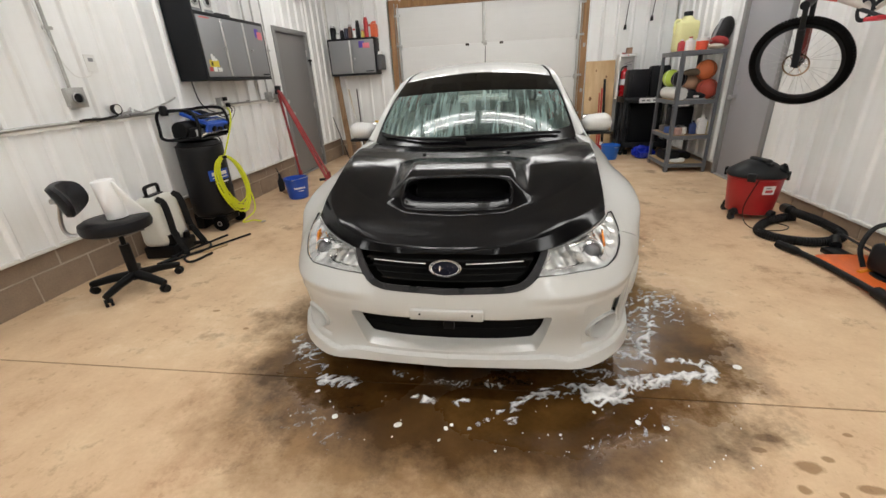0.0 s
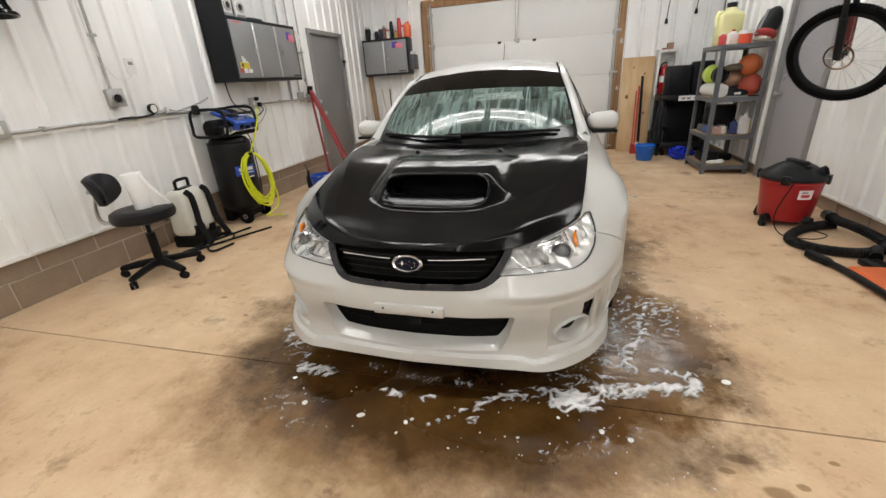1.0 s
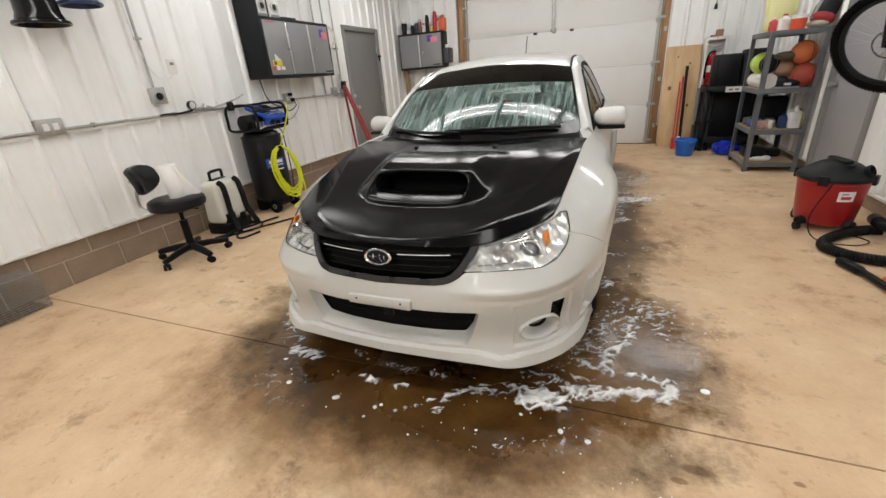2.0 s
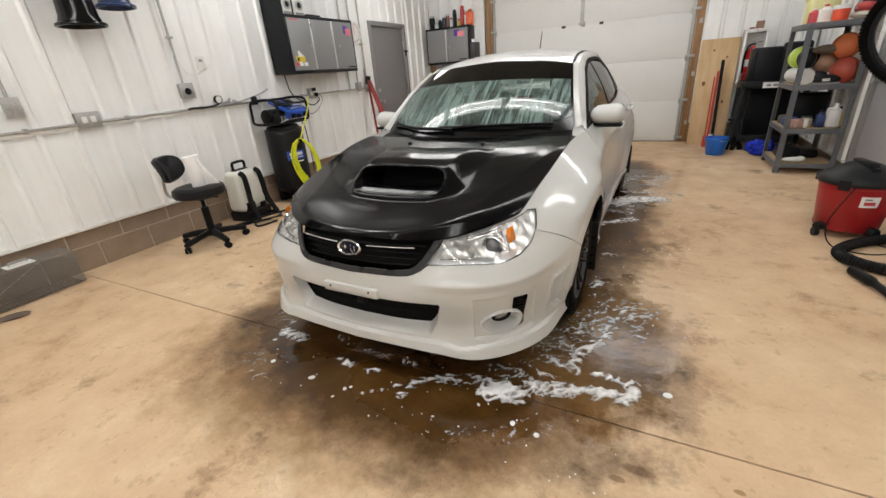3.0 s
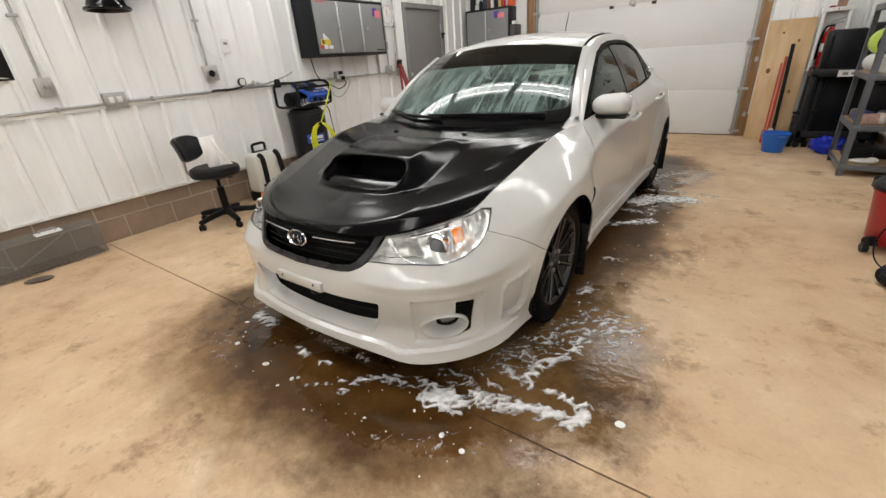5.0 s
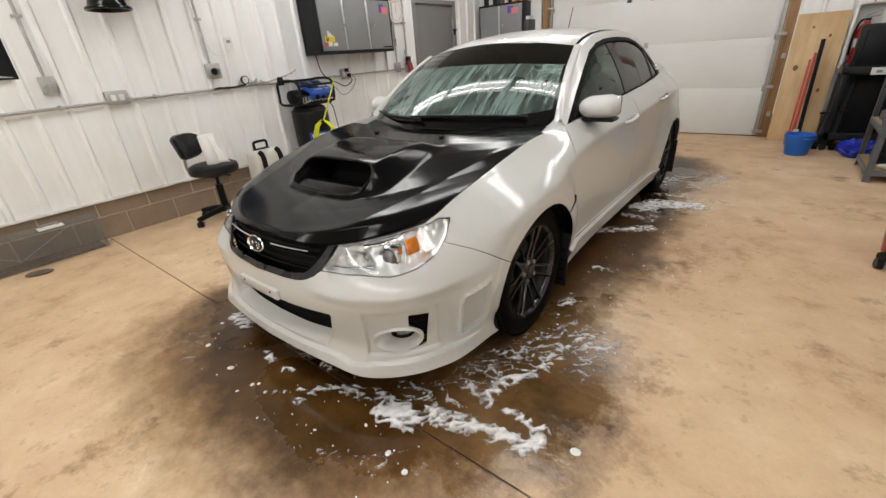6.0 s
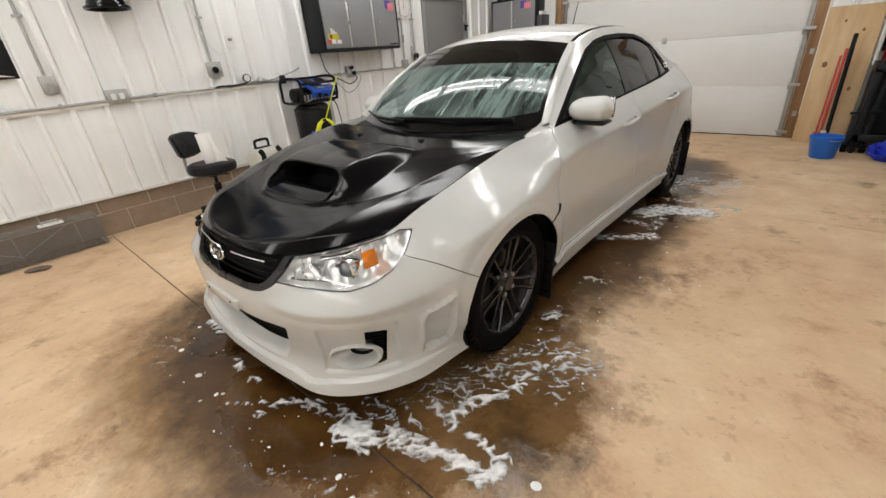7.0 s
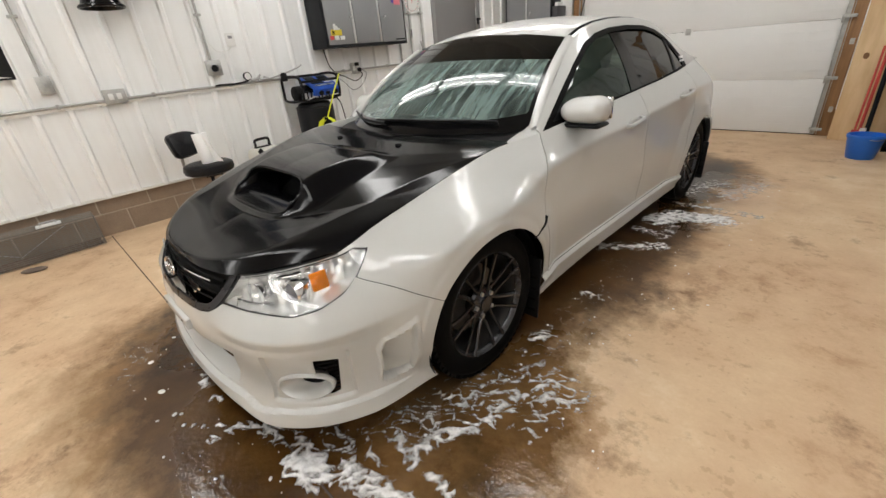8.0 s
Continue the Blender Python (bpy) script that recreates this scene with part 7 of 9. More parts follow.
part("post", boxes((gx1 + 0.012, gx1 + 0.14, BACK - 0.02, BACK + 0.05, 0, gz + 0.12), bevel=0.004), JAMB_WOOD, frame_)
part("header", boxes((gx0 - 0.012, gx1 + 0.012, BACK - 0.02, BACK + 0.05, gz + 0.005, gz + 0.12), bevel=0.004), JAMB_WOOD, frame_)
for x, z in ((gx1 + 0.09, 1.0), (gx1 + 0.09, 0.3), (gx1 + 0.09, 1.7)):
    part("mark", boxes((x - 0.02, x + 0.02, BACK - 0.0225, BACK - 0.0205, z - 0.03, z + 0.03)), GALV, frame_)

for a, b in ((LEFT, gx0 - 0.14), (gx1 + 0.14, RIGHT)):
    footing(wall_back, pose(a, BACK + 0.012, 0) @ Matrix.Diagonal((1, -1, 1, 1)), b - a, 0.305, 0.1)
    part("mortar_bed", boxes((a, b, BACK + 0.018, BACK + 0.05, 0, 0.305)), MORTAR, wall_back, smooth=0)
    part("base_trim", boxes((a, b, BACK - 0.024, BACK + 0.01, 0.29, 0.312), bevel=0.004), WHITE_TRIM, wall_back)
part("corner_trim", boxes((LEFT + 0.0, LEFT + 0.06, BACK - 0.055, BACK - 0.018, 0.32, CEILING), bevel=0.004), WHITE_TRIM, wall_back)

cab2, doors2 = wall_cabinet("wall_cabinet", Matrix.Identity(4), 0.84, 0.28, 0.585, 2, "black wall cabinet with two flat grey doors and a sticker")
part("sticker", boxes((0.56, 0.66, 0.2805, 0.2825, 0.43, 0.53), bevel=0.0008), STICKER_BLUE, doors2[1])
part("sticker", boxes((0.63, 0.75, 0.283, 0.2845, 0.42, 0.50), bevel=0.0008), STICKER_PINK, doors2[1])
part("sticker", boxes((0.65, 0.79, 0.2805, 0.2825, 0.05, 0.066)), CAB_BLACK, doors2[1])
part("lock", rods(((0.47, 0.28, 0.27), (0.47, 0.30, 0.27), 0.011), ((0.47, 0.295, 0.26), (0.47, 0.30, 0.235), 0.005)), STEEL, doors2[1])
for c in (cab2, *cab2.children_recursive):
    if c.type == "MESH":
        c.data.transform(Matrix.Diagonal((1, -1, 1, 1)))
        c.data.flip_normals()
cab2.matrix_basis = pose(-2.82, BACK - 0.02, 1.43)
sb = thing("magazine_box", (-1.93, BACK - 0.20, 1.50), "dark grey holder fixed to the side of the wall cabinet", "holder")
part("case", boxes((-0.045, 0.045, -0.08, 0.17, 0, 0.24), bevel=0.006), plain("dark_grey_steel", (0.06, 0.06, 0.065), 0.45), sb)
part("paper", boxes((-0.02, 0.03, -0.05, 0.10, 0.2, 0.29), bevel=0.004), STICKER_WHITE, sb)


def spray_can(place, r, h, mat, cap, label, name="spray_can"):
    c = thing(name, place, label, "can")
    bm = bmesh.new()
    lathe(bm, [(0.003, 0), (r - 0.002, 0), (r, 0.004), (r, h * 0.78), (r * 0.9, h * 0.82), (r * 0.5, h * 0.84), (0.003, h * 0.84)], 20)
    part("can", bm, mat, c)
    bm = bmesh.new()
    lathe(bm, [(0.003, h * 0.82), (r * 0.82, h * 0.82), (r * 0.78, h * 0.97), (r * 0.5, h), (0.003, h)], 16)
    part("cap", bm, cap, c)
    return c


top2 = 2.016
CANRED = plain("can_red", (0.5, 0.03, 0.03), 0.3)
CANORANGE = plain("can_orange", (0.75, 0.13, 0.04), 0.35)
for x, r, h, m0, m1, lab in ((-2.74, 0.05, 0.22, CAB_BLACK, STEEL, "black and silver can on the wall cabinet"), (-2.66, 0.035, 0.1, WHITE_PLASTIC, STEEL, "small pale can on the wall cabinet"), (-2.58, 0.036, 0.14, CAB_BLACK, CAB_BLACK, "black can on the wall cabinet"), (-2.50, 0.036, 0.20, plain("can_navy", (0.03, 0.03, 0.06), 0.35), WHITE_PLASTIC, "dark can with a white cap on the wall cabinet"),
                             (-2.43, 0.034, 0.22, plain("can_brown", (0.16, 0.07, 0.05), 0.35), STEEL, "brown can on the wall cabinet"), (-2.36, 0.03, 0.15, STICKER_WHITE, CANRED, "white can with a red cap on the wall cabinet"), (-2.29, 0.034, 0.27, CAB_BLACK, CAB_BLACK, "tall black spray can on the wall cabinet"), (-2.21, 0.03, 0.12, plain("can_yellow", (0.6, 0.45, 0.1), 0.4), CANRED, "yellow can on the wall cabinet"),
                             (-2.14, 0.038, 0.31, CANRED, CANRED, "tall red spray bottle on the wall cabinet"), (-2.07, 0.034, 0.2, STICKER_WHITE, CANRED, "white can with a red lid on the wall cabinet")):
    spray_can((x, BACK - 0.16, top2), r, h, m0, m1, lab)
oj = thing("oil_jug", (-2.0, BACK - 0.16, top2), "orange plastic jug on the wall cabinet", "jug")
bm = bmesh.new()
box(bm, -0.055, 0.055, -0.06, 0.06, 0, 0.20, 0.02, seg=3)
rod(bm, (0.02, 0, 0.195), (0.02, 0, 0.24), 0.02)
part("jug_body", bm, CANORANGE, oj)
part("jug_handle", rods(((-0.045, 0, 0.20), (-0.01, 0, 0.235), 0.012), ((-0.01, 0, 0.235), (0.02, 0, 0.22), 0.012)), CANORANGE, oj)

# poles in the corner
def leaning(name, a, b, r, mat, label, cat, seg=12):
    t = thing(name, (0, 0, 0), label, cat)
    part("shaft", rods((a, b, r), seg=seg), mat, t)
    return t


lb = thing("timber_board", (0, 0, 0), "old brown timber board leaning in the corner", "board")
bm = bmesh.new()
box(bm, -0.045, 0.045, -0.02, 0.02, 0, 1.55, 0.004, turn=pose(-2.60, 5.95, 0.0) @ Matrix.Rotation(radians(-9), 4, "X") @ Matrix.Rotation(radians(-7), 4, "Y"))
part("plank", bm, OLD_WOOD, lb)
lb = thing("timber_board", (0, 0, 0), "dark short timber board leaning in the corner", "board")
bm = bmesh.new()
box(bm, -0.04, 0.04, -0.02, 0.02, 0, 0.62, 0.004, turn=pose(-2.42, 5.95, 0.0) @ Matrix.Rotation(radians(-20), 4, "X") @ Matrix.Rotation(radians(-12), 4, "Y"))
part("plank", bm, OLD_WOOD, lb)
leaning("broom_handle", (-2.25, 5.75, 0.01), (-2.68, 6.28, 1.35), 0.014, WHITE_PLASTIC, "white pole leaning in the corner", "pole")
leaning("broom_handle", (-2.30, 5.80, 0.01), (-2.62, 6.28, 1.2), 0.012, plain("pole_wood", (0.5, 0.42, 0.3), 0.6), "pale wooden pole leaning in the corner", "pole")
leaning("steel_bar", (-2.36, 6.0, 0.01), (-2.48, 6.32, 1.2), 0.010, CAB_BLACK, "thin black bar leaning on the wall", "bar")
leaning("steel_bar", (-2.55, 5.7, 0.01), (-2.86, 5.95, 0.75), 0.008, CAB_BLACK, "short thin black bar leaning on the wall", "bar")
pw = thing("squeegee", (0, 0, 0), "white floor squeegee standing in the corner", "squeegee")
part("head", rods(((-2.32, 5.72, 0.03), (-2.08, 5.80, 0.03), 0.02)), WHITE_PLASTIC, pw)
part("shaft", rods(((-2.2, 5.76, 0.03), (-2.12, 6.0, 0.3), 0.012)), WHITE_PLASTIC, pw)
YEL = plain("yellow_plastic", (0.65, 0.42, 0.02), 0.45)
yb = thing("folding_sign", (-1.98, 6.05, 0), "yellow plastic panels folded together by the wall", "sign")
part("panel", boxes((-0.13, -0.02, -0.02, 0.0, 0, 0.66), bevel=0.008), YEL, yb)
part("panel", boxes((0.03, 0.13, 0.02, 0.04, 0, 0.68), bevel=0.008), YEL, yb)
part("strut", boxes((-0.01, 0.02, -0.03, 0.04, 0, 0.72), bevel=0.004), CAB_BLACK, yb)

# right of the garage door
py = thing("plywood_sheet", (0, 0, 0), "narrow plywood sheet leaning on the wall", "plywood")
bm = bmesh.new()
box(bm, 1.56, 2.03, -0.009, 0.009, 0, 1.45, 0.002, turn=Matrix.Translation((0, 6.16, 0)) @ Matrix.Rotation(radians(-6.5), 4, "X"))
part("sheet", bm, PLYWOOD, py)
bm = bmesh.new()
for x, z, r in ((1.66, 0.86, 0.025), (1.93, 0.6, 0.018), (1.9, 1.2, 0.014), (1.73, 1.3, 0.012)):
    vs = ball(bm, (0, 0, 0), (r, 0.002, r * 1.3), 14, 6)
    bmesh.ops.transform(bm, matrix=Matrix.Translation((0, 6.16, 0)) @ Matrix.Rotation(radians(-6.5), 4, "X") @ pose(x, -0.0095, z), verts=vs)
tagged(part("knots", bm, plain("knot_brown", (0.2, 0.1, 0.04), 0.7), py), kind="stuff")
rs = thing("pry_bar", (0, 0, 0), "red steel bar leaning on the plywood", "bar")
part("shaft", rods(((1.80, 5.92, 0.06), (1.81, 6.10, 1.02), 0.014)), plain("red_paint", (0.45, 0.04, 0.03), 0.4, vary=0.2), rs)
part("shaft", rods(((1.765, 5.92, 0.06), (1.775, 6.10, 0.95), 0.010)), plain("red_paint_worn", (0.5, 0.06, 0.04), 0.4, vary=0.2), rs)
part("foot", boxes((1.74, 1.84, 5.87, 5.95, 0.0, 0.16), bevel=0.01), plain("red_foot", (0.45, 0.03, 0.03), 0.45), rs)
part("tag", boxes((1.80, 1.85, 5.86, 5.868, 0.14, 0.19)), STICKER_WHITE, rs)
leaning("steel_bar", (1.86, 5.93, 0.01), (1.845, 6.12, 1.16), 0.020, CAB_BLACK, "square black steel bar leaning on the plywood", "bar", seg=4)
bu2 = thing("bucket", (1.86, 5.36, 0), "small bright blue plastic bucket on the floor", "bucket")
part("shell", bucket_shell(0.105, 0.135, 0.225), plain("bright_blue_plastic", (0.01, 0.13, 0.55), 0.35, vary=0.08), bu2)
tube_part("bail", [(0, -0.138, 0.20), (0.08, -0.12, 0.19), (0.14, 0, 0.19), (0.08, 0.12, 0.19), (0, 0.138, 0.20)], 0.003, STEEL, bu2)

ex = thing("extinguisher_cabinet", (2.045, BACK - 0.022, 0.84), "white steel fire extinguisher cabinet with an open front", "cabinet")
part("frame", boxes((0, 0.27, -0.18, -0.15, 0.64, 0.68), (0, 0.27, -0.18, -0.15, 0, 0.035), (0, 0.03, -0.18, -0.15, 0.035, 0.64), (0.24, 0.27, -0.18, -0.15, 0.035, 0.64), bevel=0.003), WHITE_PLASTIC, ex)
part("box", boxes((0.0, 0.012, -0.15, 0.0, 0, 0.68), (0.258, 0.27, -0.15, 0.0, 0, 0.68), (0.012, 0.258, -0.15, 0.0, 0.668, 0.68), (0.012, 0.258, -0.15, 0.0, 0, 0.012), (0.012, 0.258, -0.01, 0.0, 0.012, 0.668)), WHITE_PLASTIC, ex)
part("rivet", rods(((0.135, -0.184, 0.66), (0.135, -0.18, 0.66), 0.008)), STICKER_RED, ex)
fe = thing("fire_extinguisher", (2.18, BACK - 0.10, 0.852), "red fire extinguisher with a pale label in the cabinet", "extinguisher")
bm = bmesh.new()
lathe(bm, [(0.004, 0), (0.06, 0), (0.068, 0.012), (0.068, 0.36), (0.055, 0.41), (0.025, 0.44), (0.025, 0.46), (0.004, 0.46)], 32)
part("cylinder", bm, plain("extinguisher_red", (0.5, 0.015, 0.02), 0.28), fe)
bm = bmesh.new()
lathe(bm, [(0.0685, 0.20), (0.0692, 0.202), (0.0692, 0.29), (0.0685, 0.292)], 32, closed=False)
part("label_band", bm, STICKER_WHITE, fe)
part("valve", rods(((0, 0, 0.45), (0, 0, 0.51), 0.02), ((-0.02, 0, 0.52), (0.10, -0.02, 0.56), 0.008), ((-0.02, 0, 0.50), (0.09, -0.02, 0.51), 0.008)), STEEL, fe)
tube_part("hose", [(0.02, -0.02, 0.48), (-0.06, -0.05, 0.46), (-0.085, -0.04, 0.3), (-0.08, -0.03, 0.12)], 0.011, BLACK_TRIM, fe)
bx = thing("small_box", (2.22, BACK - 0.10, 1.522), "small brown box on the extinguisher cabinet", "box")
part("carton", boxes((-0.05, 0.03, -0.04, 0.04, 0, 0.09), bevel=0.003), plain("carton_brown", (0.3, 0.18, 0.12), 0.8), bx)
part("tin", rods(((-0.09, 0, 0.0), (-0.09, 0, 0.02), 0.03)), RED_STEEL, bx)
for x, ztop, zend in ((2.13, CEILING, 1.95), (2.52, CEILING, 2.05)):
    hc = thing("hanging_cord", (0, 0, 0), "black cord with a plug hanging from the ceiling", "power cord")
    tube_part("cord", [(x, BACK - 0.05, ztop), (x + 0.02, BACK - 0.05, 2.5), (x - 0.01, BACK - 0.05, zend)], 0.006, BLACK_TRIM, hc)
    part("plug", rods(((x - 0.01, BACK - 0.05, zend), (x - 0.012, BACK - 0.05, zend - 0.07), 0.016, 0.024)), BLACK_TRIM, hc)

# black plastic utility cart with a bag on it
ct = thing("utility_cart", (2.42, 5.88, 0), "black plastic two-tier utility cart against the wall", "cart")
for x in (-0.33, 0.33):
    for y in (-0.22, 0.22):
        part("post", boxes((x - 0.03, x + 0.03, y - 0.03, y + 0.03, 0.06, 0.84), bevel=0.01), CAB_BLACK, ct)
        bm = bmesh.new()
        rod(bm, (x, y - 0.012, 0.035), (x, y + 0.012, 0.035), 0.035)
        rod(bm, (x, y, 0.035), (x, y, 0.07), 0.01)
        part("castor", bm, CAB_BLACK, ct)
for z in (0.12, 0.80):
    part("tray", boxes((-0.36, 0.36, -0.25, 0.25, z, z + 0.02), (-0.36, 0.36, -0.25, -0.235, z, z + 0.085), (-0.36, 0.36, 0.235, 0.25, z, z + 0.085), (-0.36, -0.345, -0.25, 0.25, z, z + 0.085), (0.345, 0.36, -0.25, 0.25, z, z + 0.085), bevel=0.006), CAB_BLACK, ct)
part("back_panel", boxes((-0.30, 0.30, 0.19, 0.21, 0.15, 0.80), bevel=0.004), CAB_BLACK, ct)
part("cart_label", boxes((-0.14, 0.14, -0.2535, -0.251, 0.80, 0.87)), STICKER_WHITE, ct)
for x in (-0.10, -0.03, 0.06):
    part("label_bar", boxes((x, x + 0.045, -0.2555, -0.254, 0.82, 0.845)), CAB_GREY, ct)
tc_ = thing("tool_case", (2.40, 5.90, 0.822), "black moulded tool case standing on the utility cart", "tool case")
part("lid", boxes((-0.28, 0.05, -0.12, 0.10, 0.0, 0.46), bevel=0.03), VINYL, tc_)
part("lid", boxes((0.07, 0.34, -0.10, 0.12, 0.0, 0.50), bevel=0.03), VINYL, tc_)
part("rib", boxes((-0.26, -0.22, -0.13, -0.12, 0.06, 0.40), bevel=0.004), CAB_BLACK, tc_)
fb = thing("folded_cart_frame", (2.05, 5.72, 0), "black folded frame with small wheels beside the cart", "frame")
for nm, a_, b_, r_, mat in (("frame_tube", (-0.02, 0, 0.04), (0.06, 0.2, 0.80), 0.03, CAB_BLACK), ("frame_tube", (0.10, 0.0, 0.04), (0.16, 0.2, 0.80), 0.03, CAB_BLACK),
                            ("crossbar", (-0.06, 0.0, 0.40), (0.18, 0.05, 0.42), 0.014, CAB_BLACK), ("crossbar", (-0.06, 0.0, 0.15), (0.18, 0.02, 0.16), 0.02, CAB_BLACK),
                            ("wheel", (-0.05, -0.03, 0.04), (0.0, -0.03, 0.04), 0.04, RUBBER), ("wheel", (0.10, -0.03, 0.04), (0.15, -0.03, 0.04), 0.04, RUBBER)):
    part(nm, rods((a_, b_, r_)), mat, fb)
bg = thing("plastic_bag", (2.36, 5.38, 0), "crumpled shiny blue plastic bag on the floor", "bag")
bm = bmesh.new()
out = bmesh.ops.create_icosphere(bm, subdivisions=4, radius=1)
for vert in bm.verts:
    k = noise.noise(vert.co * 2.6) * 0.35 + abs(noise.noise(vert.co * 6.5)) * 0.22
    vert.co = Vector((vert.co.x * 0.17, vert.co.y * 0.13, max(-0.085, vert.co.z * 0.10) + 0.085)) * (0.85 + k)
    vert.co.z = max(0.0, vert.co.z)
part("bag", bm, plain("blue_film", (0.01, 0.03, 0.45), 0.15, vary=0.2, bump=0.2), bg, smooth=25)

# ---- the right side ----
turn_right = pose(RIGHT, DOOR_R[0], 0, 0, 0, 90)
d2 = steel_door("door_2", Matrix.Identity(4), DOOR_R[1] - DOOR_R[0], DOOR_R[2], "plain grey steel service door, closed", knob=1)
for c in d2.children:
    c.matrix_basis = turn_right @ c.matrix_basis
d2_paint = plain("light_grey_door_paint", (0.34, 0.34, 0.36), 0.4, vary=0.05, patch=2)
for c in d2.children:
    if c.name.startswith("door_leaf"):
        c.data.materials[0] = d2_paint
footing(wall_right, pose(RIGHT + 0.012, REAR, 0, 0, 0, 90), BACK - REAR, 0.145, 0.1, skip=[(DOOR_R[0] - REAR - 0.04, DOOR_R[1] - REAR + 0.04)])
for y0, y1 in ((REAR, DOOR_R[0] - 0.05), (DOOR_R[1] + 0.05, BACK)):
    part("mortar_bed", boxes((RIGHT + 0.018, RIGHT + 0.05, y0, y1, 0, 0.145)), MORTAR, wall_right, smooth=0)
    part("base_trim", boxes((RIGHT - 0.024, RIGHT + 0.01, y0, y1, 0.128, 0.152), bevel=0.004), WHITE_TRIM, wall_right)

SHELF_GREY = plain("shelf_grey_steel", (0.115, 0.125, 0.14), 0.42, vary=0.1)
CHIPBOARD = plain("chipboard", (0.42, 0.30, 0.17), 0.85, vary=0.15, grain=160)
sh = thing("storage_shelf", (2.33, 4.34, 0), "grey steel shelving unit with chipboard shelves and mixed clutter", "shelf")
SW, SD, SH = 0.50, 0.70, 1.465
for x in (0, SW):
    for y in (0, SD):
        sx, sy = (1 if x == 0 else -1), (1 if y == 0 else -1)
        part("post", boxes((min(x, x + sx * 0.045), max(x, x + sx * 0.045), min(y, y + sy * 0.003), max(y, y + sy * 0.003), 0, SH), (min(x, x + sx * 0.003), max(x, x + sx * 0.003), min(y, y + sy * 0.045), max(y, y + sy * 0.045), 0, SH)), SHELF_GREY, sh, smooth=0)
for z in (0.06, 0.42, 0.85, 1.415):
    part("beam", boxes((0.0, SW, -0.004, 0.012, z, z + 0.05), bevel=0.002), SHELF_GREY, sh)
    part("beam", boxes((0.0, SW, SD - 0.012, SD + 0.004, z, z + 0.05), bevel=0.002), SHELF_GREY, sh)
    part("beam", boxes((-0.004, 0.012, 0.012, SD - 0.012, z, z + 0.05), bevel=0.002), SHELF_GREY, sh)
    part("beam", boxes((SW - 0.012, SW + 0.004, 0.012, SD - 0.012, z, z + 0.05), bevel=0.002), SHELF_GREY, sh)
    part("shelf_board", boxes((0.012, SW - 0.012, 0.012, SD - 0.012, z + 0.036, z + 0.048)), CHIPBOARD, sh)
SX, SY = 2.33, 4.34
L1, L2, L3, L4 = 0.108, 0.468, 0.898, 1.463


def jug(place, r, h, mat, cap, label, name="bottle", square=True, handle=False):
    t = thing(name, place, label, "bottle")
    bm = bmesh.new()
    if square:
        box(bm, -r, r, -r * 0.8, r * 0.8, 0, h * 0.78, r * 0.35, seg=3)
        rod(bm, (0, 0, h * 0.76), (0, 0, h * 0.9), r * 0.75, r * 0.36)
    else:
        lathe(bm, [(0.003, 0), (r, 0), (r, h * 0.7), (r * 0.4, h * 0.85), (r * 0.35, h * 0.9), (0.003, h * 0.9)], 20)
    part("body", bm, mat, t)
    part("cap", rods(((0, 0, h * 0.89), (0, 0, h), r * 0.4)), cap, t)
    if handle:
        tube_part("grip", [(-r * 0.5, 0, h * 0.8), (-r * 1.0, 0, h * 0.78), (-r * 1.05, 0, h * 0.55), (-r * 0.9, 0, h * 0.45)], r * 0.13, mat, t)
    return t


jc = jug((SX + 0.17, SY + 0.48, L4), 0.13, 0.46, plain("yellow_translucent", (0.70, 0.68, 0.34), 0.35, vary=0.06), CAB_BLACK, "tall pale yellow plastic jug with a black cap", "fuel_jug", handle=True)
jug((SX + 0.15, SY + 0.22, L4), 0.05, 0.16, STICKER_WHITE, CANRED, "white bottle with red print on the top shelf")
jug((SX + 0.08, SY + 0.30, L4), 0.04, 0.14, STICKER_RED, STICKER_WHITE, "red and white bottle on the top shelf")
rt = thing("red_tub", (SX + 0.24, SY + 0.10, L4), "orange-red plastic tub with a pale lid on the top shelf", "tub")
bm = bmesh.new()
lathe(bm, [(0.003, 0), (0.06, 0), (0.066, 0.10), (0.003, 0.10)], 24)
part("tub_body", bm, plain("tub_red", (0.75, 0.09, 0.04), 0.4), rt)
part("tub_lid", rods(((0, 0, 0.10), (0, 0, 0.135), 0.069)), STICKER_WHITE, rt)
hb = thing("sports_bag", pose(SX + 0.40, SY + 0.14, L4, 0, 22, 20), "black sports bag with a red patch leaning on the top shelf", "bag")
bm = bmesh.new()
ball(bm, (0, 0, 0.19), (0.09, 0.11, 0.19), 24, 16)
part("bag_body", bm, VINYL, hb)
bm = bmesh.new()
ball(bm, (0.0, -0.02, 0.09), (0.10, 0.115, 0.06), 20, 10)
part("bag_patch", bm, plain("bag_red", (0.35, 0.03, 0.03), 0.6), hb)
part("bag_strap", boxes((-0.094, -0.088, -0.02, 0.02, 0.06, 0.32), bevel=0.002), CAB_GREY, hb)
pl = thing("parts_bag", (SX + 0.40, SY + 0.10, L4), "pale crumpled bag on the top shelf", "bag")
bm = bmesh.new()
ball(bm, (0, 0, 0.035), (0.09, 0.09, 0.035), 16, 8)
part("bag_body", bm, plain("pale_sack", (0.45, 0.42, 0.36), 0.8), pl)


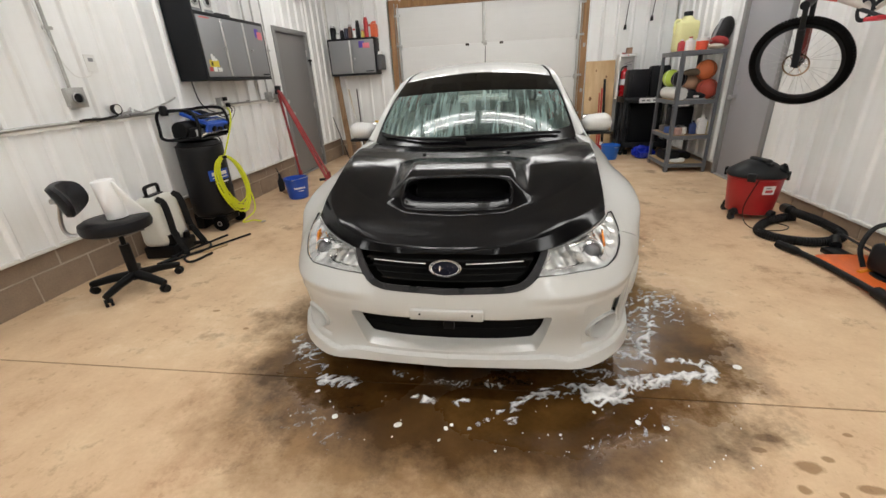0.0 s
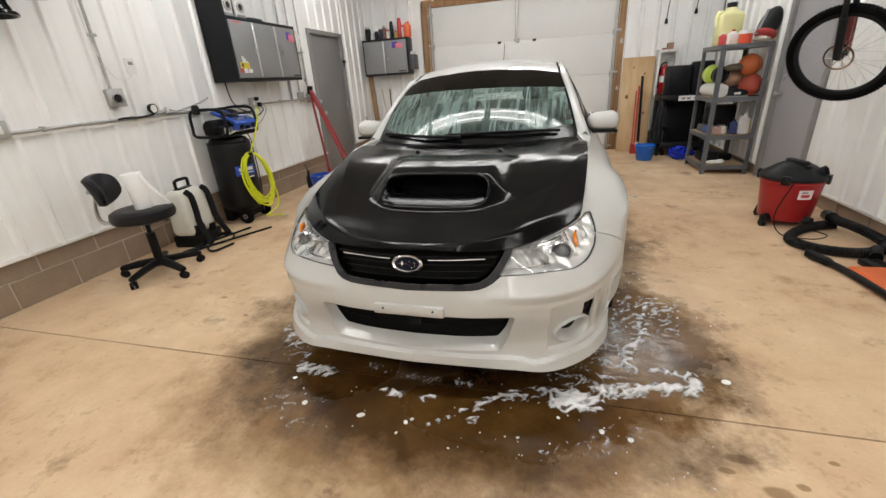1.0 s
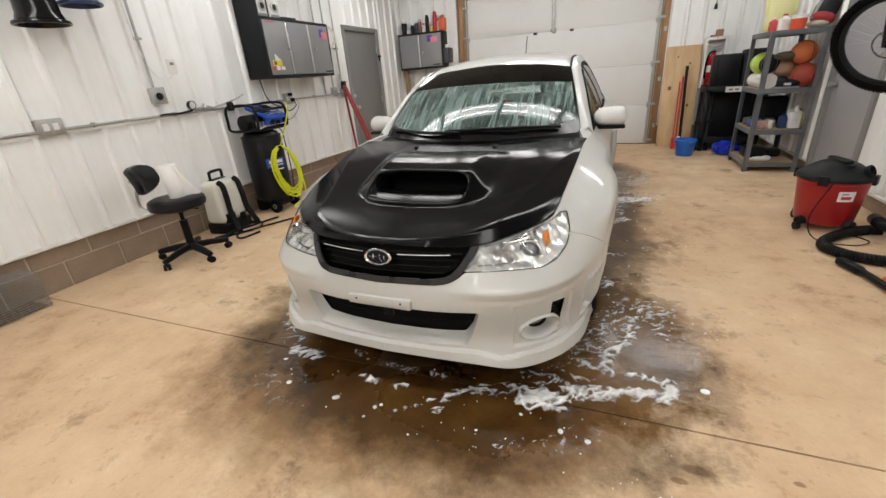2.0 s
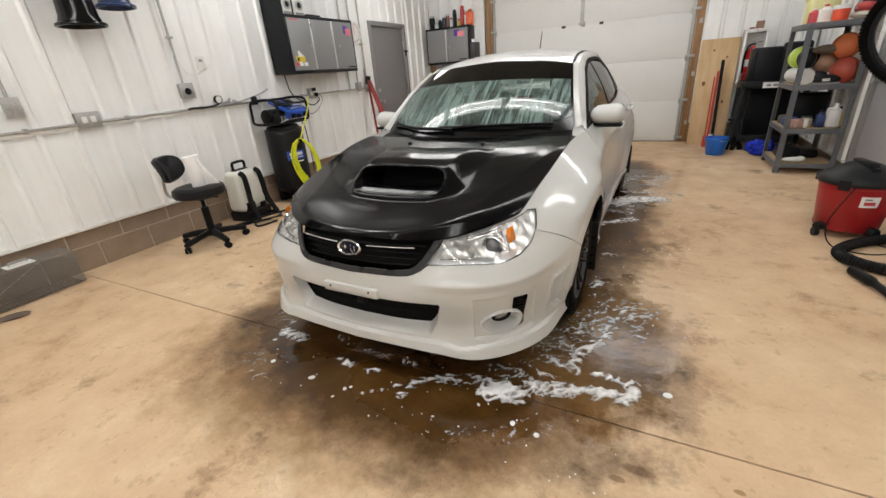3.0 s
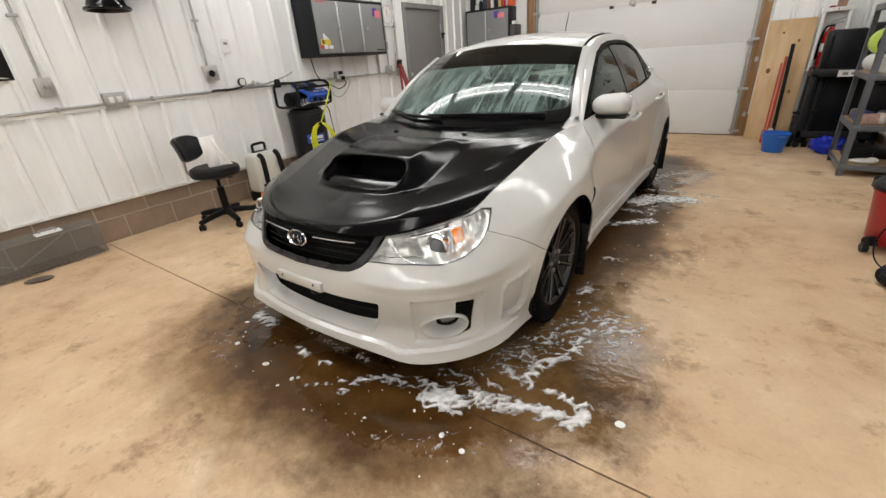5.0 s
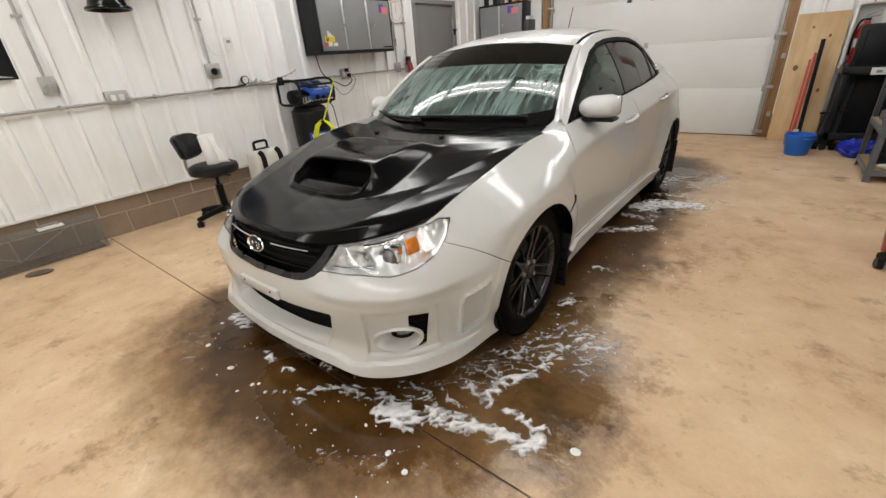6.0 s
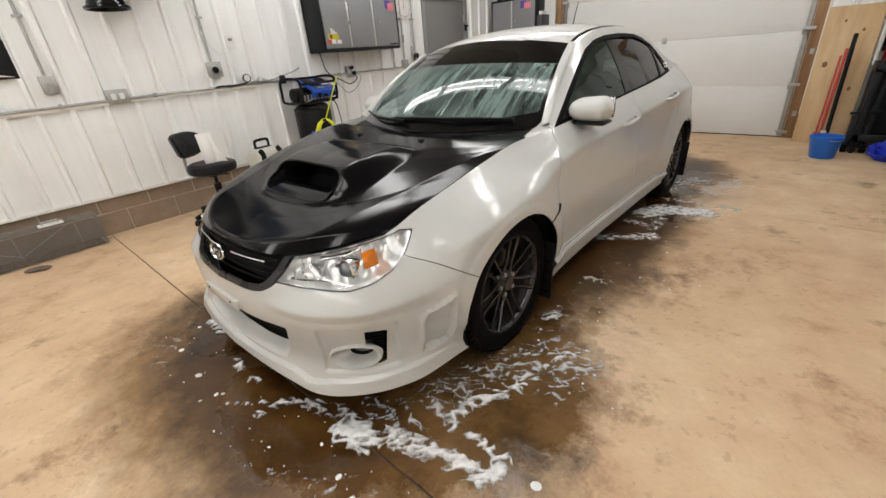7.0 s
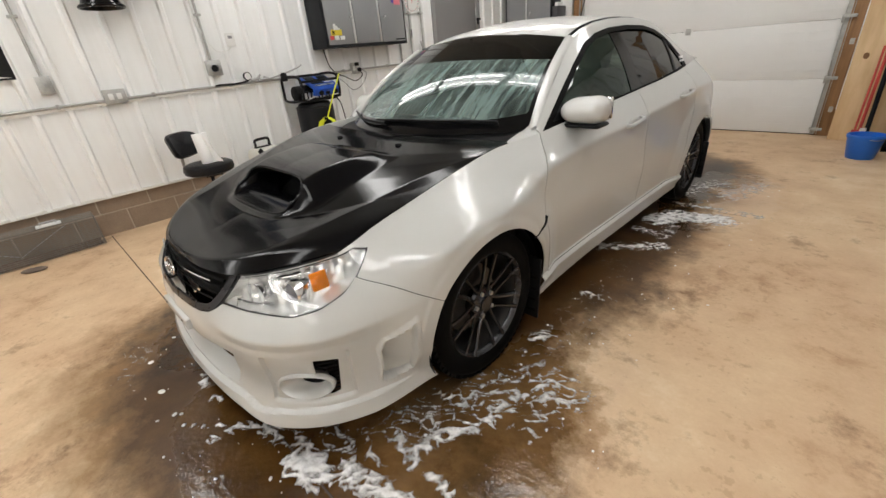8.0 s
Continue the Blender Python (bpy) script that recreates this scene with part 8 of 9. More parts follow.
def sports_ball(place, r, mat, label, seam=CAB_BLACK):
    t = thing("ball", place, label, "ball")
    bm = bmesh.new()
    ball(bm, (0, 0, r), r, 32, 20)
    part("skin", bm, mat, t)
    for axis in ("X", "Y"):
        bm = bmesh.new()
        tube(bm, [Matrix.Rotation(radians(25), 3, "Z") @ (Matrix.Rotation(a_, 3, axis) @ Vector((0, 0, r + 0.0002))) + Vector((0, 0, r)) for a_ in np.linspace(0, 2 * math.pi, 41)[:-1]], 0.0025, 6, closed=True)
        part("seam", bm, seam, t)
    return t


BASKET = plain("basketball_orange", (0.52, 0.13, 0.04), 0.6, vary=0.1, grain=260, bump=0.5)
sports_ball((SX + 0.40, SY + 0.13, L3), 0.12, plain("ball_red", (0.38, 0.06, 0.035), 0.55, vary=0.12), "dull red playground ball on the middle shelf")
sports_ball((SX + 0.37, SY + 0.18, L3 + 0.222), 0.118, BASKET, "orange basketball resting on other balls")
sports_ball((SX + 0.29, SY + 0.36, L3 + 0.09), 0.115, plain("ball_tan", (0.42, 0.25, 0.15), 0.6, vary=0.12), "tan basketball on the middle shelf")
sports_ball((SX + 0.11, SY + 0.55, L3 + 0.145), 0.11, plain("ball_lime", (0.45, 0.6, 0.08), 0.5), "lime green ball behind the shelf post", STICKER_WHITE)
sports_ball((SX + 0.14, SY + 0.36, L3 + 0.145), 0.10, VINYL, "black ball on the middle shelf", CAB_GREY)
wr = thing("foam_roll", pose(SX + 0.095, SY + 0.36, L3 + 0.075, 90, 0, 0), "white rolled mat on the middle shelf", "mat")
bm = bmesh.new()
lathe(bm, [(0.012, -0.29), (0.066, -0.29), (0.075, -0.282), (0.075, 0.282), (0.066, 0.29), (0.012, 0.29)], 28)
part("roll", bm, WHITE_PLASTIC, wr)
sk = thing("shoe", pose(SX + 0.25, SY + 0.08, L3, 0, 0, -15), "dark trainer with pale marks on the middle shelf", "shoe")
bm = bmesh.new()
ball(bm, (0, 0, 0.045), (0.12, 0.05, 0.045), 18, 10)
ball(bm, (-0.05, 0, 0.075), (0.065, 0.045, 0.05), 16, 10)
part("upper", bm, CAB_BLACK, sk)
part("sole", boxes((-0.12, 0.12, -0.045, 0.045, 0, 0.018), bevel=0.007), CAB_GREY, sk)
part("stripe", boxes((-0.02, 0.04, -0.0525, -0.0475, 0.03, 0.055), bevel=0.001), STICKER_WHITE, sk)
cp = thing("cap", (SX + 0.24, SY + 0.20, L3 + 0.30), "brown knitted cap on top of the balls", "cap")
bm = bmesh.new()
ball(bm, (0, 0, 0.02), (0.12, 0.10, 0.045), 20, 10)
part("cap_body", bm, plain("brown_knit", (0.10, 0.075, 0.05), 0.9, vary=0.3), cp)
bl = thing("blue_cloth", (SX + 0.22, SY + 0.12, L3 + 0.0), "purple-blue cloth tucked behind the shoe", "cloth")
bm = bmesh.new()
ball(bm, (0, 0.08, 0.06), (0.08, 0.07, 0.06), 16, 8)
part("cloth", bm, plain("violet_cloth", (0.06, 0.04, 0.30), 0.85), bl)

jug((SX + 0.41, SY + 0.12, L2), 0.055, 0.24, STICKER_WHITE, WHITE_PLASTIC, "white oil bottle on the lower shelf", handle=True)
jug((SX + 0.46, SY + 0.16, L2), 0.035, 0.2, STICKER_YELLOW, CAB_BLACK, "yellow and black bottle on the lower shelf")
jug((SX + 0.32, SY + 0.15, L2), 0.04, 0.17, plain("bottle_navy", (0.03, 0.05, 0.16), 0.4), CAB_BLACK, "navy blue bottle on the lower shelf")
for x, y, c_, lab in ((0.12, 0.12, (0.55, 0.35, 0.30), "pink and white packet on the lower shelf"), (0.20, 0.16, (0.7, 0.66, 0.6), "pale packet on the lower shelf"), (0.10, 0.30, (0.05, 0.1, 0.3), "blue packet on the lower shelf"), (0.25, 0.35, (0.08, 0.08, 0.08), "black box on the lower shelf"), (0.10, 0.50, (0.12, 0.1, 0.09), "dark tool roll on the lower shelf")):
    pk = thing("packet", pose(SX + x, SY + y, L2, 0, 0, x * 300), lab, "packet")
    part("wrap", boxes((-0.06, 0.06, -0.05, 0.05, 0, 0.09), bevel=0.018), plain("packet_print", c_, 0.5, vary=0.35, patch=22), pk)
dr = thing("drill_case", (SX + 0.16, SY + 0.40, L1), "dark tool case on the bottom shelf", "case")
part("case", boxes((-0.10, 0.10, -0.14, 0.14, 0, 0.12), bevel=0.02), CAB_BLACK, dr)
rgs = thing("rag", (SX + 0.17, SY + 0.10, L1), "white crumpled rag on the bottom shelf", "rag")
bm = bmesh.new()
ball(bm, (0, 0, 0.025), (0.10, 0.05, 0.025), 16, 8)
ball(bm, (0.06, 0.01, 0.03), (0.05, 0.04, 0.03), 12, 8)
part("cloth", bm, PAPER, rgs)
bmx = thing("drain_pan", (SX + 0.33, SY + 0.45, L1), "black drain pan on the bottom shelf", "pan")
part("pan", boxes((-0.10, 0.10, -0.15, 0.15, 0, 0.09), bevel=0.03), BLACK_TRIM, bmx)
bs = thing("black_bag", (SX + 0.28, SY + 0.52, L2), "black bag hanging at the back of the shelf", "bag")
part("bag_body", boxes((-0.16, 0.16, -0.06, 0.06, 0, 0.32), bevel=0.04), VINYL, bs)

# shop vacuum with its hose
vc = thing("shop_vacuum", pose(2.43, 2.50, 0, 0, 0, 10), "red shop vacuum with a dark grey lid on castors", "vacuum cleaner")
VAC_RED = plain("vacuum_red", (0.34, 0.012, 0.016), 0.38, vary=0.1)
VAC_GREY = plain("vacuum_grey", (0.012, 0.013, 0.014), 0.4, vary=0.2)
bm = bmesh.new()
lathe(bm, [(0.01, 0.055), (0.165, 0.055), (0.178, 0.07), (0.208, 0.365), (0.216, 0.37), (0.216, 0.385), (0.01, 0.385)], 48)
part("drum", bm, VAC_RED, vc)
bm = bmesh.new()
lathe(bm, [(0.01, 0.384), (0.222, 0.384), (0.226, 0.395), (0.222, 0.412), (0.20, 0.435), (0.17, 0.455), (0.13, 0.485), (0.09, 0.505), (0.01, 0.512)], 48)
lid = part("lid", bm, VAC_GREY, vc, "dark grey domed motor lid")
part("lid_handle", boxes((-0.03, 0.03, -0.11, 0.09, 0.50, 0.53), bevel=0.012), VAC_GREY, lid)
part("power_switch", boxes((-0.02, 0.02, -0.145, -0.11, 0.475, 0.50), bevel=0.006), CAB_BLACK, lid)
for k in range(4):
    t = radians(45 + 90 * k)
    part("latch", boxes((-0.03, 0.03, -0.012, 0.012, -0.035, 0.035), bevel=0.006), VAC_GREY, lid, place=pose(0.224 * math.cos(t), 0.224 * math.sin(t), 0.395) @ Matrix.Rotation(t + math.pi / 2, 4, "Z"))
bm = bmesh.new()
lathe(bm, [(0.04, 0), (0.045, 0.03), (0.036, 0.035), (0.034, 0.0)], 24, pose(0.10, -0.14, 0.45, 65, 0, 35))
part("hose_port", bm, VAC_GREY, lid)
for k in range(4):
    t = radians(20 + 90 * k)
    cxx, cyy = 0.195 * math.cos(t), 0.195 * math.sin(t)
    arm = part("castor_arm", rods(((cxx * 0.75, cyy * 0.75, 0.075), (cxx * 1.12, cyy * 1.12, 0.07), 0.035, 0.03)), VAC_GREY, vc)
    part("castor", rods(((cxx * 1.1 - 0.015, cyy * 1.1, 0.03), (cxx * 1.1 + 0.015, cyy * 1.1, 0.03), 0.03)), CAB_BLACK, arm)
lab_a = np.radians(np.linspace(-108, -80, 6))
rows = [np.stack([(0.1735 + 0.0985 * z) * np.cos(lab_a), (0.1735 + 0.0985 * z) * np.sin(lab_a), np.full(6, z)], -1) for z in (0.25, 0.325)]
lbl = part("drum_label", loft(rows), STICKER_WHITE, vc, "pale label on the drum")
rows = [np.stack([(0.1745 + 0.0985 * z) * np.cos(lab_a[1:5]), (0.1745 + 0.0985 * z) * np.sin(lab_a[1:5]), np.full(4, z)], -1) for z in (0.265, 0.29)]
part("label_bar", loft(rows), STICKER_RED, lbl)
rows = [np.stack([(0.1745 + 0.0985 * z) * np.cos(lab_a[1:4]), (0.1745 + 0.0985 * z) * np.sin(lab_a[1:4]), np.full(3, z)], -1) for z in (0.30, 0.312)]
part("label_bar", loft(rows), CAB_GREY, lbl)
tube_part("power_cord", [(-0.10, -0.18, 0.40), (-0.22, -0.22, 0.15), (-0.20, -0.30, 0.012), (-0.05, -0.42, 0.008), (0.10, -0.36, 0.008), (0.08, -0.25, 0.008), (-0.02, -0.30, 0.03)], 0.004, BLACK_TRIM, vc, n=50)


def ribbed_hose(name, keys, r, n, mat, parent, label=""):
    pts = curve_points(keys, n)
    rr = [r * (1.0 if i % 2 else 0.88) for i in range(n)]
    bm = bmesh.new()
    tube(bm, pts, rr, 12)
    return part(name, bm, mat, parent, label)


vh = thing("vacuum_hose", (0, 0, 0), "ribbed black vacuum hose coiled on the floor", "hose")
ribbed_hose("hose", [(2.70, 2.28, 0.06), (2.62, 2.32, 0.04), (2.42, 2.20, 0.036), (2.27, 2.00, 0.036), (2.33, 1.84, 0.036), (2.52, 1.76, 0.036), (2.70, 1.80, 0.04), (2.80, 1.92, 0.05), (2.74, 2.10, 0.09), (2.68, 2.28, 0.10), (2.72, 2.42, 0.08)], 0.036, 240, BLACK_TRIM, vh)
part("hose_cuff", rods(((2.71, 2.38, 0.085), (2.76, 2.54, 0.06), 0.042)), BLACK_TRIM, vh)
part("floor_nozzle", boxes((2.50, 2.62, 1.42, 1.66, 0.0, 0.045), bevel=0.015), BLACK_TRIM, vh)
part("elbow", rods(((2.60, 1.66, 0.045), (2.68, 1.80, 0.05), 0.034)), BLACK_TRIM, vh)
vw = thing("vacuum_wand", (0, 0, 0), "black vacuum wand lying on the floor", "wand")
tube_part("wand_tube", [(2.27, 1.74, 0.03), (2.33, 1.52, 0.03), (2.36, 1.25, 0.03), (2.36, 0.95, 0.035)], [0.03] * 6 + [0.02] * 18, BLACK_TRIM, vw, n=24)
part("wand_grip", rods(((2.36, 0.97, 0.04), (2.34, 0.72, 0.045), 0.034, 0.03)), BLACK_TRIM, vw)
bm = bmesh.new()
box(bm, 2.26, 2.42, 0.56, 0.74, 0.0, 0.11, 0.03, seg=3)
ball(bm, (2.33, 0.66, 0.10), (0.06, 0.07, 0.05), 14, 8)
part("wand_head", bm, BLACK_TRIM, vw)
part("wand_wheel", rods(((2.255, 0.62, 0.035), (2.265, 0.62, 0.035), 0.03)), STEEL, vw)

# chainsaw on its orange case
ORANGE = plain("orange_plastic", (0.62, 0.12, 0.02), 0.45, vary=0.15)
oc = thing("chainsaw_case", (-0.08, 0, 0), "orange plastic chainsaw case lying open on the floor", "case")
bm = bmesh.new()
box(bm, 2.44, 2.76, 0.62, 1.50, 0.0, 0.055, 0.02, seg=3)
part("case_shell", bm, ORANGE, oc)
part("case_rib", rods(((2.50, 1.20, 0.056), (2.70, 1.28, 0.056), 0.012), ((2.50, 0.95, 0.056), (2.70, 0.98, 0.056), 0.012)), plain("orange_bright", (0.8, 0.3, 0.03), 0.4), oc)
# flat black blob paints the grip hole's dark depth on the solid case
bm = bmesh.new()
ball(bm, (2.58, 1.12, 0.052), (0.05, 0.10, 0.008), 20, 6)
part("case_grip_hole", bm, CAB_BLACK, oc)
cw = thing("chainsaw", (-0.10, 0.17, 0), "yellow and black chainsaw with a steel bar lying on its case", "chainsaw")
bm = bmesh.new()
box(bm, -0.006, 0.006, -0.01, 0.46, -0.045, 0.045, 0.004)
bar_place = pose(2.72, 1.10, 0.105, -3, -56, -7)
part("guide_bar", bm, STEEL, cw, "steel guide bar", place=bar_place)
part("bar_badge", boxes((-0.009, -0.0065, 0.14, 0.28, -0.018, 0.018), bevel=0.001), STICKER_RED, cw, place=bar_place)
bm = bmesh.new()
tube(bm, [bar_place @ Vector(p) for p in [(0, 0.0, 0.05), (0, 0.2, 0.05), (0, 0.44, 0.05), (0, 0.475, 0.0), (0, 0.44, -0.05), (0, 0.2, -0.05), (0, 0, -0.05)]], 0.006, 6)
part("chain", bm, CAB_BLACK, cw)
bm = bmesh.new()
box(bm, 2.58, 2.78, 0.78, 1.10, 0.058, 0.24, 0.04, seg=3)
part("engine_body", bm, CAB_BLACK, cw)
part("engine_cover", boxes((2.60, 2.74, 0.84, 1.04, 0.235, 0.275), bevel=0.02), plain("saw_yellow", (0.7, 0.5, 0.02), 0.4), cw)
tube_part("front_handle", [(2.56, 1.06, 0.08), (2.54, 1.10, 0.2), (2.60, 1.12, 0.32), (2.72, 1.12, 0.33), (2.80, 1.08, 0.22)], 0.014, CAB_BLACK, cw)
tube_part("rear_handle", [(2.68, 0.80, 0.20), (2.68, 0.68, 0.24), (2.68, 0.60, 0.17), (2.68, 0.66, 0.09), (2.68, 0.80, 0.09)], 0.018, CAB_BLACK, cw)

# mountain bike hanging nose down by the right wall
bk = thing("mountain_bike", (0, 0, 0), "red and white mountain bike hanging above the floor by the wall", "bicycle")
hub = Vector((2.475, 2.405, 1.278))
nrm = Vector((-0.70, -0.60, -0.38)).normalized()
wm = Matrix.Translation(hub) @ nrm.to_track_quat("Z", "Y").to_matrix().to_4x4()


def bike_wheel(place):
    bm = bmesh.new()
    R_, r_ = 0.306, 0.027
    rows = []
    seg = 72
    for i in range(seg):
        t = 2 * math.pi * i / seg
        rows.append([bm.verts.new(((R_ + r_ * math.cos(a_)) * math.cos(t), (R_ + r_ * math.cos(a_)) * math.sin(t), r_ * math.sin(a_))) for a_ in np.linspace(0, 2 * math.pi, 14, endpoint=False)])
    for i in range(seg):
        a_, b_ = rows[i], rows[(i + 1) % seg]
        for k in range(14):
            bm.faces.new((a_[k], b_[k], b_[(k + 1) % 14], a_[(k + 1) % 14]))
    for i in range(90):
        for z in (-0.018, 0.0, 0.018):
            rr = R_ + math.sqrt(r_ * r_ - z * z)
            box(bm, rr - 0.004, rr + 0.005, -0.006, 0.006, z - 0.006, z + 0.006, turn=Matrix.Rotation(2 * math.pi * (i + (0.5 if z else 0)) / 90, 4, "Z"))
    ty = part("tyre", bm, RUBBER, bk, "knobbly black bicycle tyre", place=place)
    bm = bmesh.new()
    lathe(bm, [(0.262, -0.014), (0.283, -0.014), (0.284, 0.014), (0.262, 0.014), (0.258, 0.006), (0.258, -0.006)], 72, closed=True)
    part("rim", bm, CAB_BLACK, ty)
    bm = bmesh.new()
    for i in range(28):
        t = 2 * math.pi * i / 28
        o = 0.55 if i % 4 < 2 else -0.55
        z = 0.022 if i % 2 else -0.022
        rod(bm, (0.022 * math.cos(t + o * 2), 0.022 * math.sin(t + o * 2), z), (0.26 * math.cos(t), 0.26 * math.sin(t), 0), 0.0011, seg=5)
    tagged(part("spokes", bm, STEEL, ty, smooth=0), kind="stuff")
    part("hub", rods(((0, 0, -0.05), (0, 0, 0.05), 0.018), ((0, 0, -0.03), (0, 0, -0.022), 0.03), ((0, 0, 0.022), (0, 0, 0.03), 0.03)), CAB_BLACK, ty)
    bm = bmesh.new()
    lathe(bm, [(0.078, 0.034), (0.090, 0.034), (0.090, 0.036), (0.078, 0.036)], 40, closed=True)
    for i in range(6):
        t = 2 * math.pi * i / 6
        rod(bm, (0.02 * math.cos(t + 0.5), 0.02 * math.sin(t + 0.5), 0.035), (0.080 * math.cos(t), 0.080 * math.sin(t), 0.035), 0.003, seg=6)
    part("brake_rotor", bm, CHROME, ty)
    return ty


bike_wheel(wm)
up_ = (Vector((0.10, -0.02, 1)) - nrm * Vector((0.10, -0.02, 1)).dot(nrm)).normalized()
side_ = nrm.cross(up_).normalized()
crown_ = hub + up_ * 0.44
for s_ in (-1, 1):
    a_, b_ = hub + nrm * s_ * 0.058, crown_ + nrm * s_ * 0.062
    part("fork_lower", rods((a_, a_ + (b_ - a_) * 0.62, 0.024, 0.026)), plain("fork_red", (0.16, 0.03, 0.03), 0.35, vary=0.25, patch=20) if s_ < 0 else CAB_BLACK, bk)
    part("fork_stanchion", rods((a_ + (b_ - a_) * 0.6, b_, 0.017)), CAB_BLACK, bk)
part("fork_crown", rods((crown_ - nrm * 0.09, crown_ + nrm * 0.09, 0.03)), CAB_BLACK, bk)
head0, head1 = crown_, crown_ + up_ * 0.16 + Vector((0.02, -0.02, 0))
part("head_tube", rods((head0, head1, 0.026)), plain("frame_red", (0.5, 0.03, 0.03), 0.3), bk)
bar = head1 + Vector((0, 0, 0.05))
part("handlebar", rods((bar - nrm * 0.33, bar + nrm * 0.33, 0.014)), CAB_BLACK, bk)
for s_ in (-1, 1):
    part("grip", rods((bar + nrm * s_ * 0.22, bar + nrm * s_ * 0.34, 0.018)), RUBBER, bk)
bb = Vector((2.60, 1.98, 1.58))
FR = plain("frame_white", (0.6, 0.55, 0.5), 0.3)
part("down_tube", rods((head0 + up_ * 0.04, head0 + up_ * 0.04 + (bb - head0) * 0.45, 0.026)), plain("frame_orange_red", (0.6, 0.09, 0.05), 0.3), bk)
part("down_tube", rods((head0 + up_ * 0.04 + (bb - head0) * 0.45, bb, 0.026)), FR, bk)
seat_top = Vector((2.66, 1.80, 2.18))
part("top_tube", rods((head1, seat_top - Vector((0, 0, 0.12)), 0.02)), plain("frame_red_top", (0.5, 0.03, 0.03), 0.3), bk)
part("seat_tube", rods((bb, seat_top, 0.019)), CAB_BLACK, bk)
rear = Vector((2.68, 1.46, 1.86))
rw = Matrix.Translation(rear) @ Vector((-0.96, -0.2, -0.1)).to_track_quat("Z", "Y").to_matrix().to_4x4()
bike_wheel(rw)
part("chain_stay", rods((bb, rear + Vector((-0.06, 0, 0)), 0.013), (bb, rear + Vector((0.05, 0, 0)), 0.013)), FR, bk)
part("seat_stay", rods((seat_top - Vector((0, 0, 0.1)), rear + Vector((-0.06, 0, 0)), 0.010), (seat_top - Vector((0, 0, 0.1)), rear + Vector((0.05, 0, 0)), 0.010)), CAB_BLACK, bk)
bm = bmesh.new()
box(bm, -0.06, 0.06, -0.13, 0.12, -0.02, 0.03, 0.02, seg=3)
part("saddle", bm, VINYL, bk, place=Matrix.Translation(seat_top + Vector((0, 0, 0.04))))
part("crank", rods((bb + Vector((-0.08, 0, 0)), bb + Vector((-0.10, -0.24, -0.07)), 0.012)), CAB_BLACK, bk)
bm = bmesh.new()
ped = bb + Vector((-0.13, -0.24, -0.07))
box(bm, ped.x - 0.05, ped.x + 0.05, ped.y - 0.055, ped.y - 0.035, ped.z - 0.012, ped.z + 0.012, 0.004)
box(bm, ped.x - 0.05, ped.x + 0.05, ped.y + 0.035, ped.y + 0.055, ped.z - 0.012, ped.z + 0.012, 0.004)
box(bm, ped.x - 0.05, ped.x - 0.035, ped.y - 0.04, ped.y + 0.04, ped.z - 0.012, ped.z + 0.012, 0.004)
box(bm, ped.x + 0.035, ped.x + 0.05, ped.y - 0.04, ped.y + 0.04, ped.z - 0.012, ped.z + 0.012, 0.004)
rod(bm, ped + Vector((-0.05, 0, 0)), ped + Vector((0.06, 0, 0)), 0.010)
part("pedal", bm, plain("pedal_red", (0.55, 0.02, 0.03), 0.35), bk, "red metal pedal")
bm = bmesh.new()
lathe(bm, [(0.05, -0.003), (0.075, -0.003), (0.075, 0.003), (0.05, 0.003)], 36, Matrix.Translation(bb + Vector((-0.06, 0, 0))) @ pose(0, 0, 0, 0, 90, 0), closed=True)
part("chainring", bm, CAB_BLACK, bk)
part("hanger", rods((head1 + Vector((0.0, -0.05, 0)), (head1.x, head1.y - 0.05, CEILING), 0.006), (seat_top + Vector((0, 0.03, 0)), (seat_top.x, seat_top.y + 0.03, CEILING), 0.006)), STEEL, bk, "steel ceiling hook")

# ---- soap foam left on the wet floor ----
def value_noise(x, y, seed):
    """Smooth random field of the plane, 0 to 1."""
    table = np.random.RandomState(seed).rand(257, 257)
    xi, yi = np.floor(x).astype(int), np.floor(y).astype(int)
    fx, fy = x - xi, y - yi
    fx, fy = fx * fx * (3 - 2 * fx), fy * fy * (3 - 2 * fy)
    xi, yi = xi % 256, yi % 256
    return (table[xi, yi] * (1 - fx) + table[xi + 1, yi] * fx) * (1 - fy) + (table[xi, yi + 1] * (1 - fx) + table[xi + 1, yi + 1] * fx) * fy


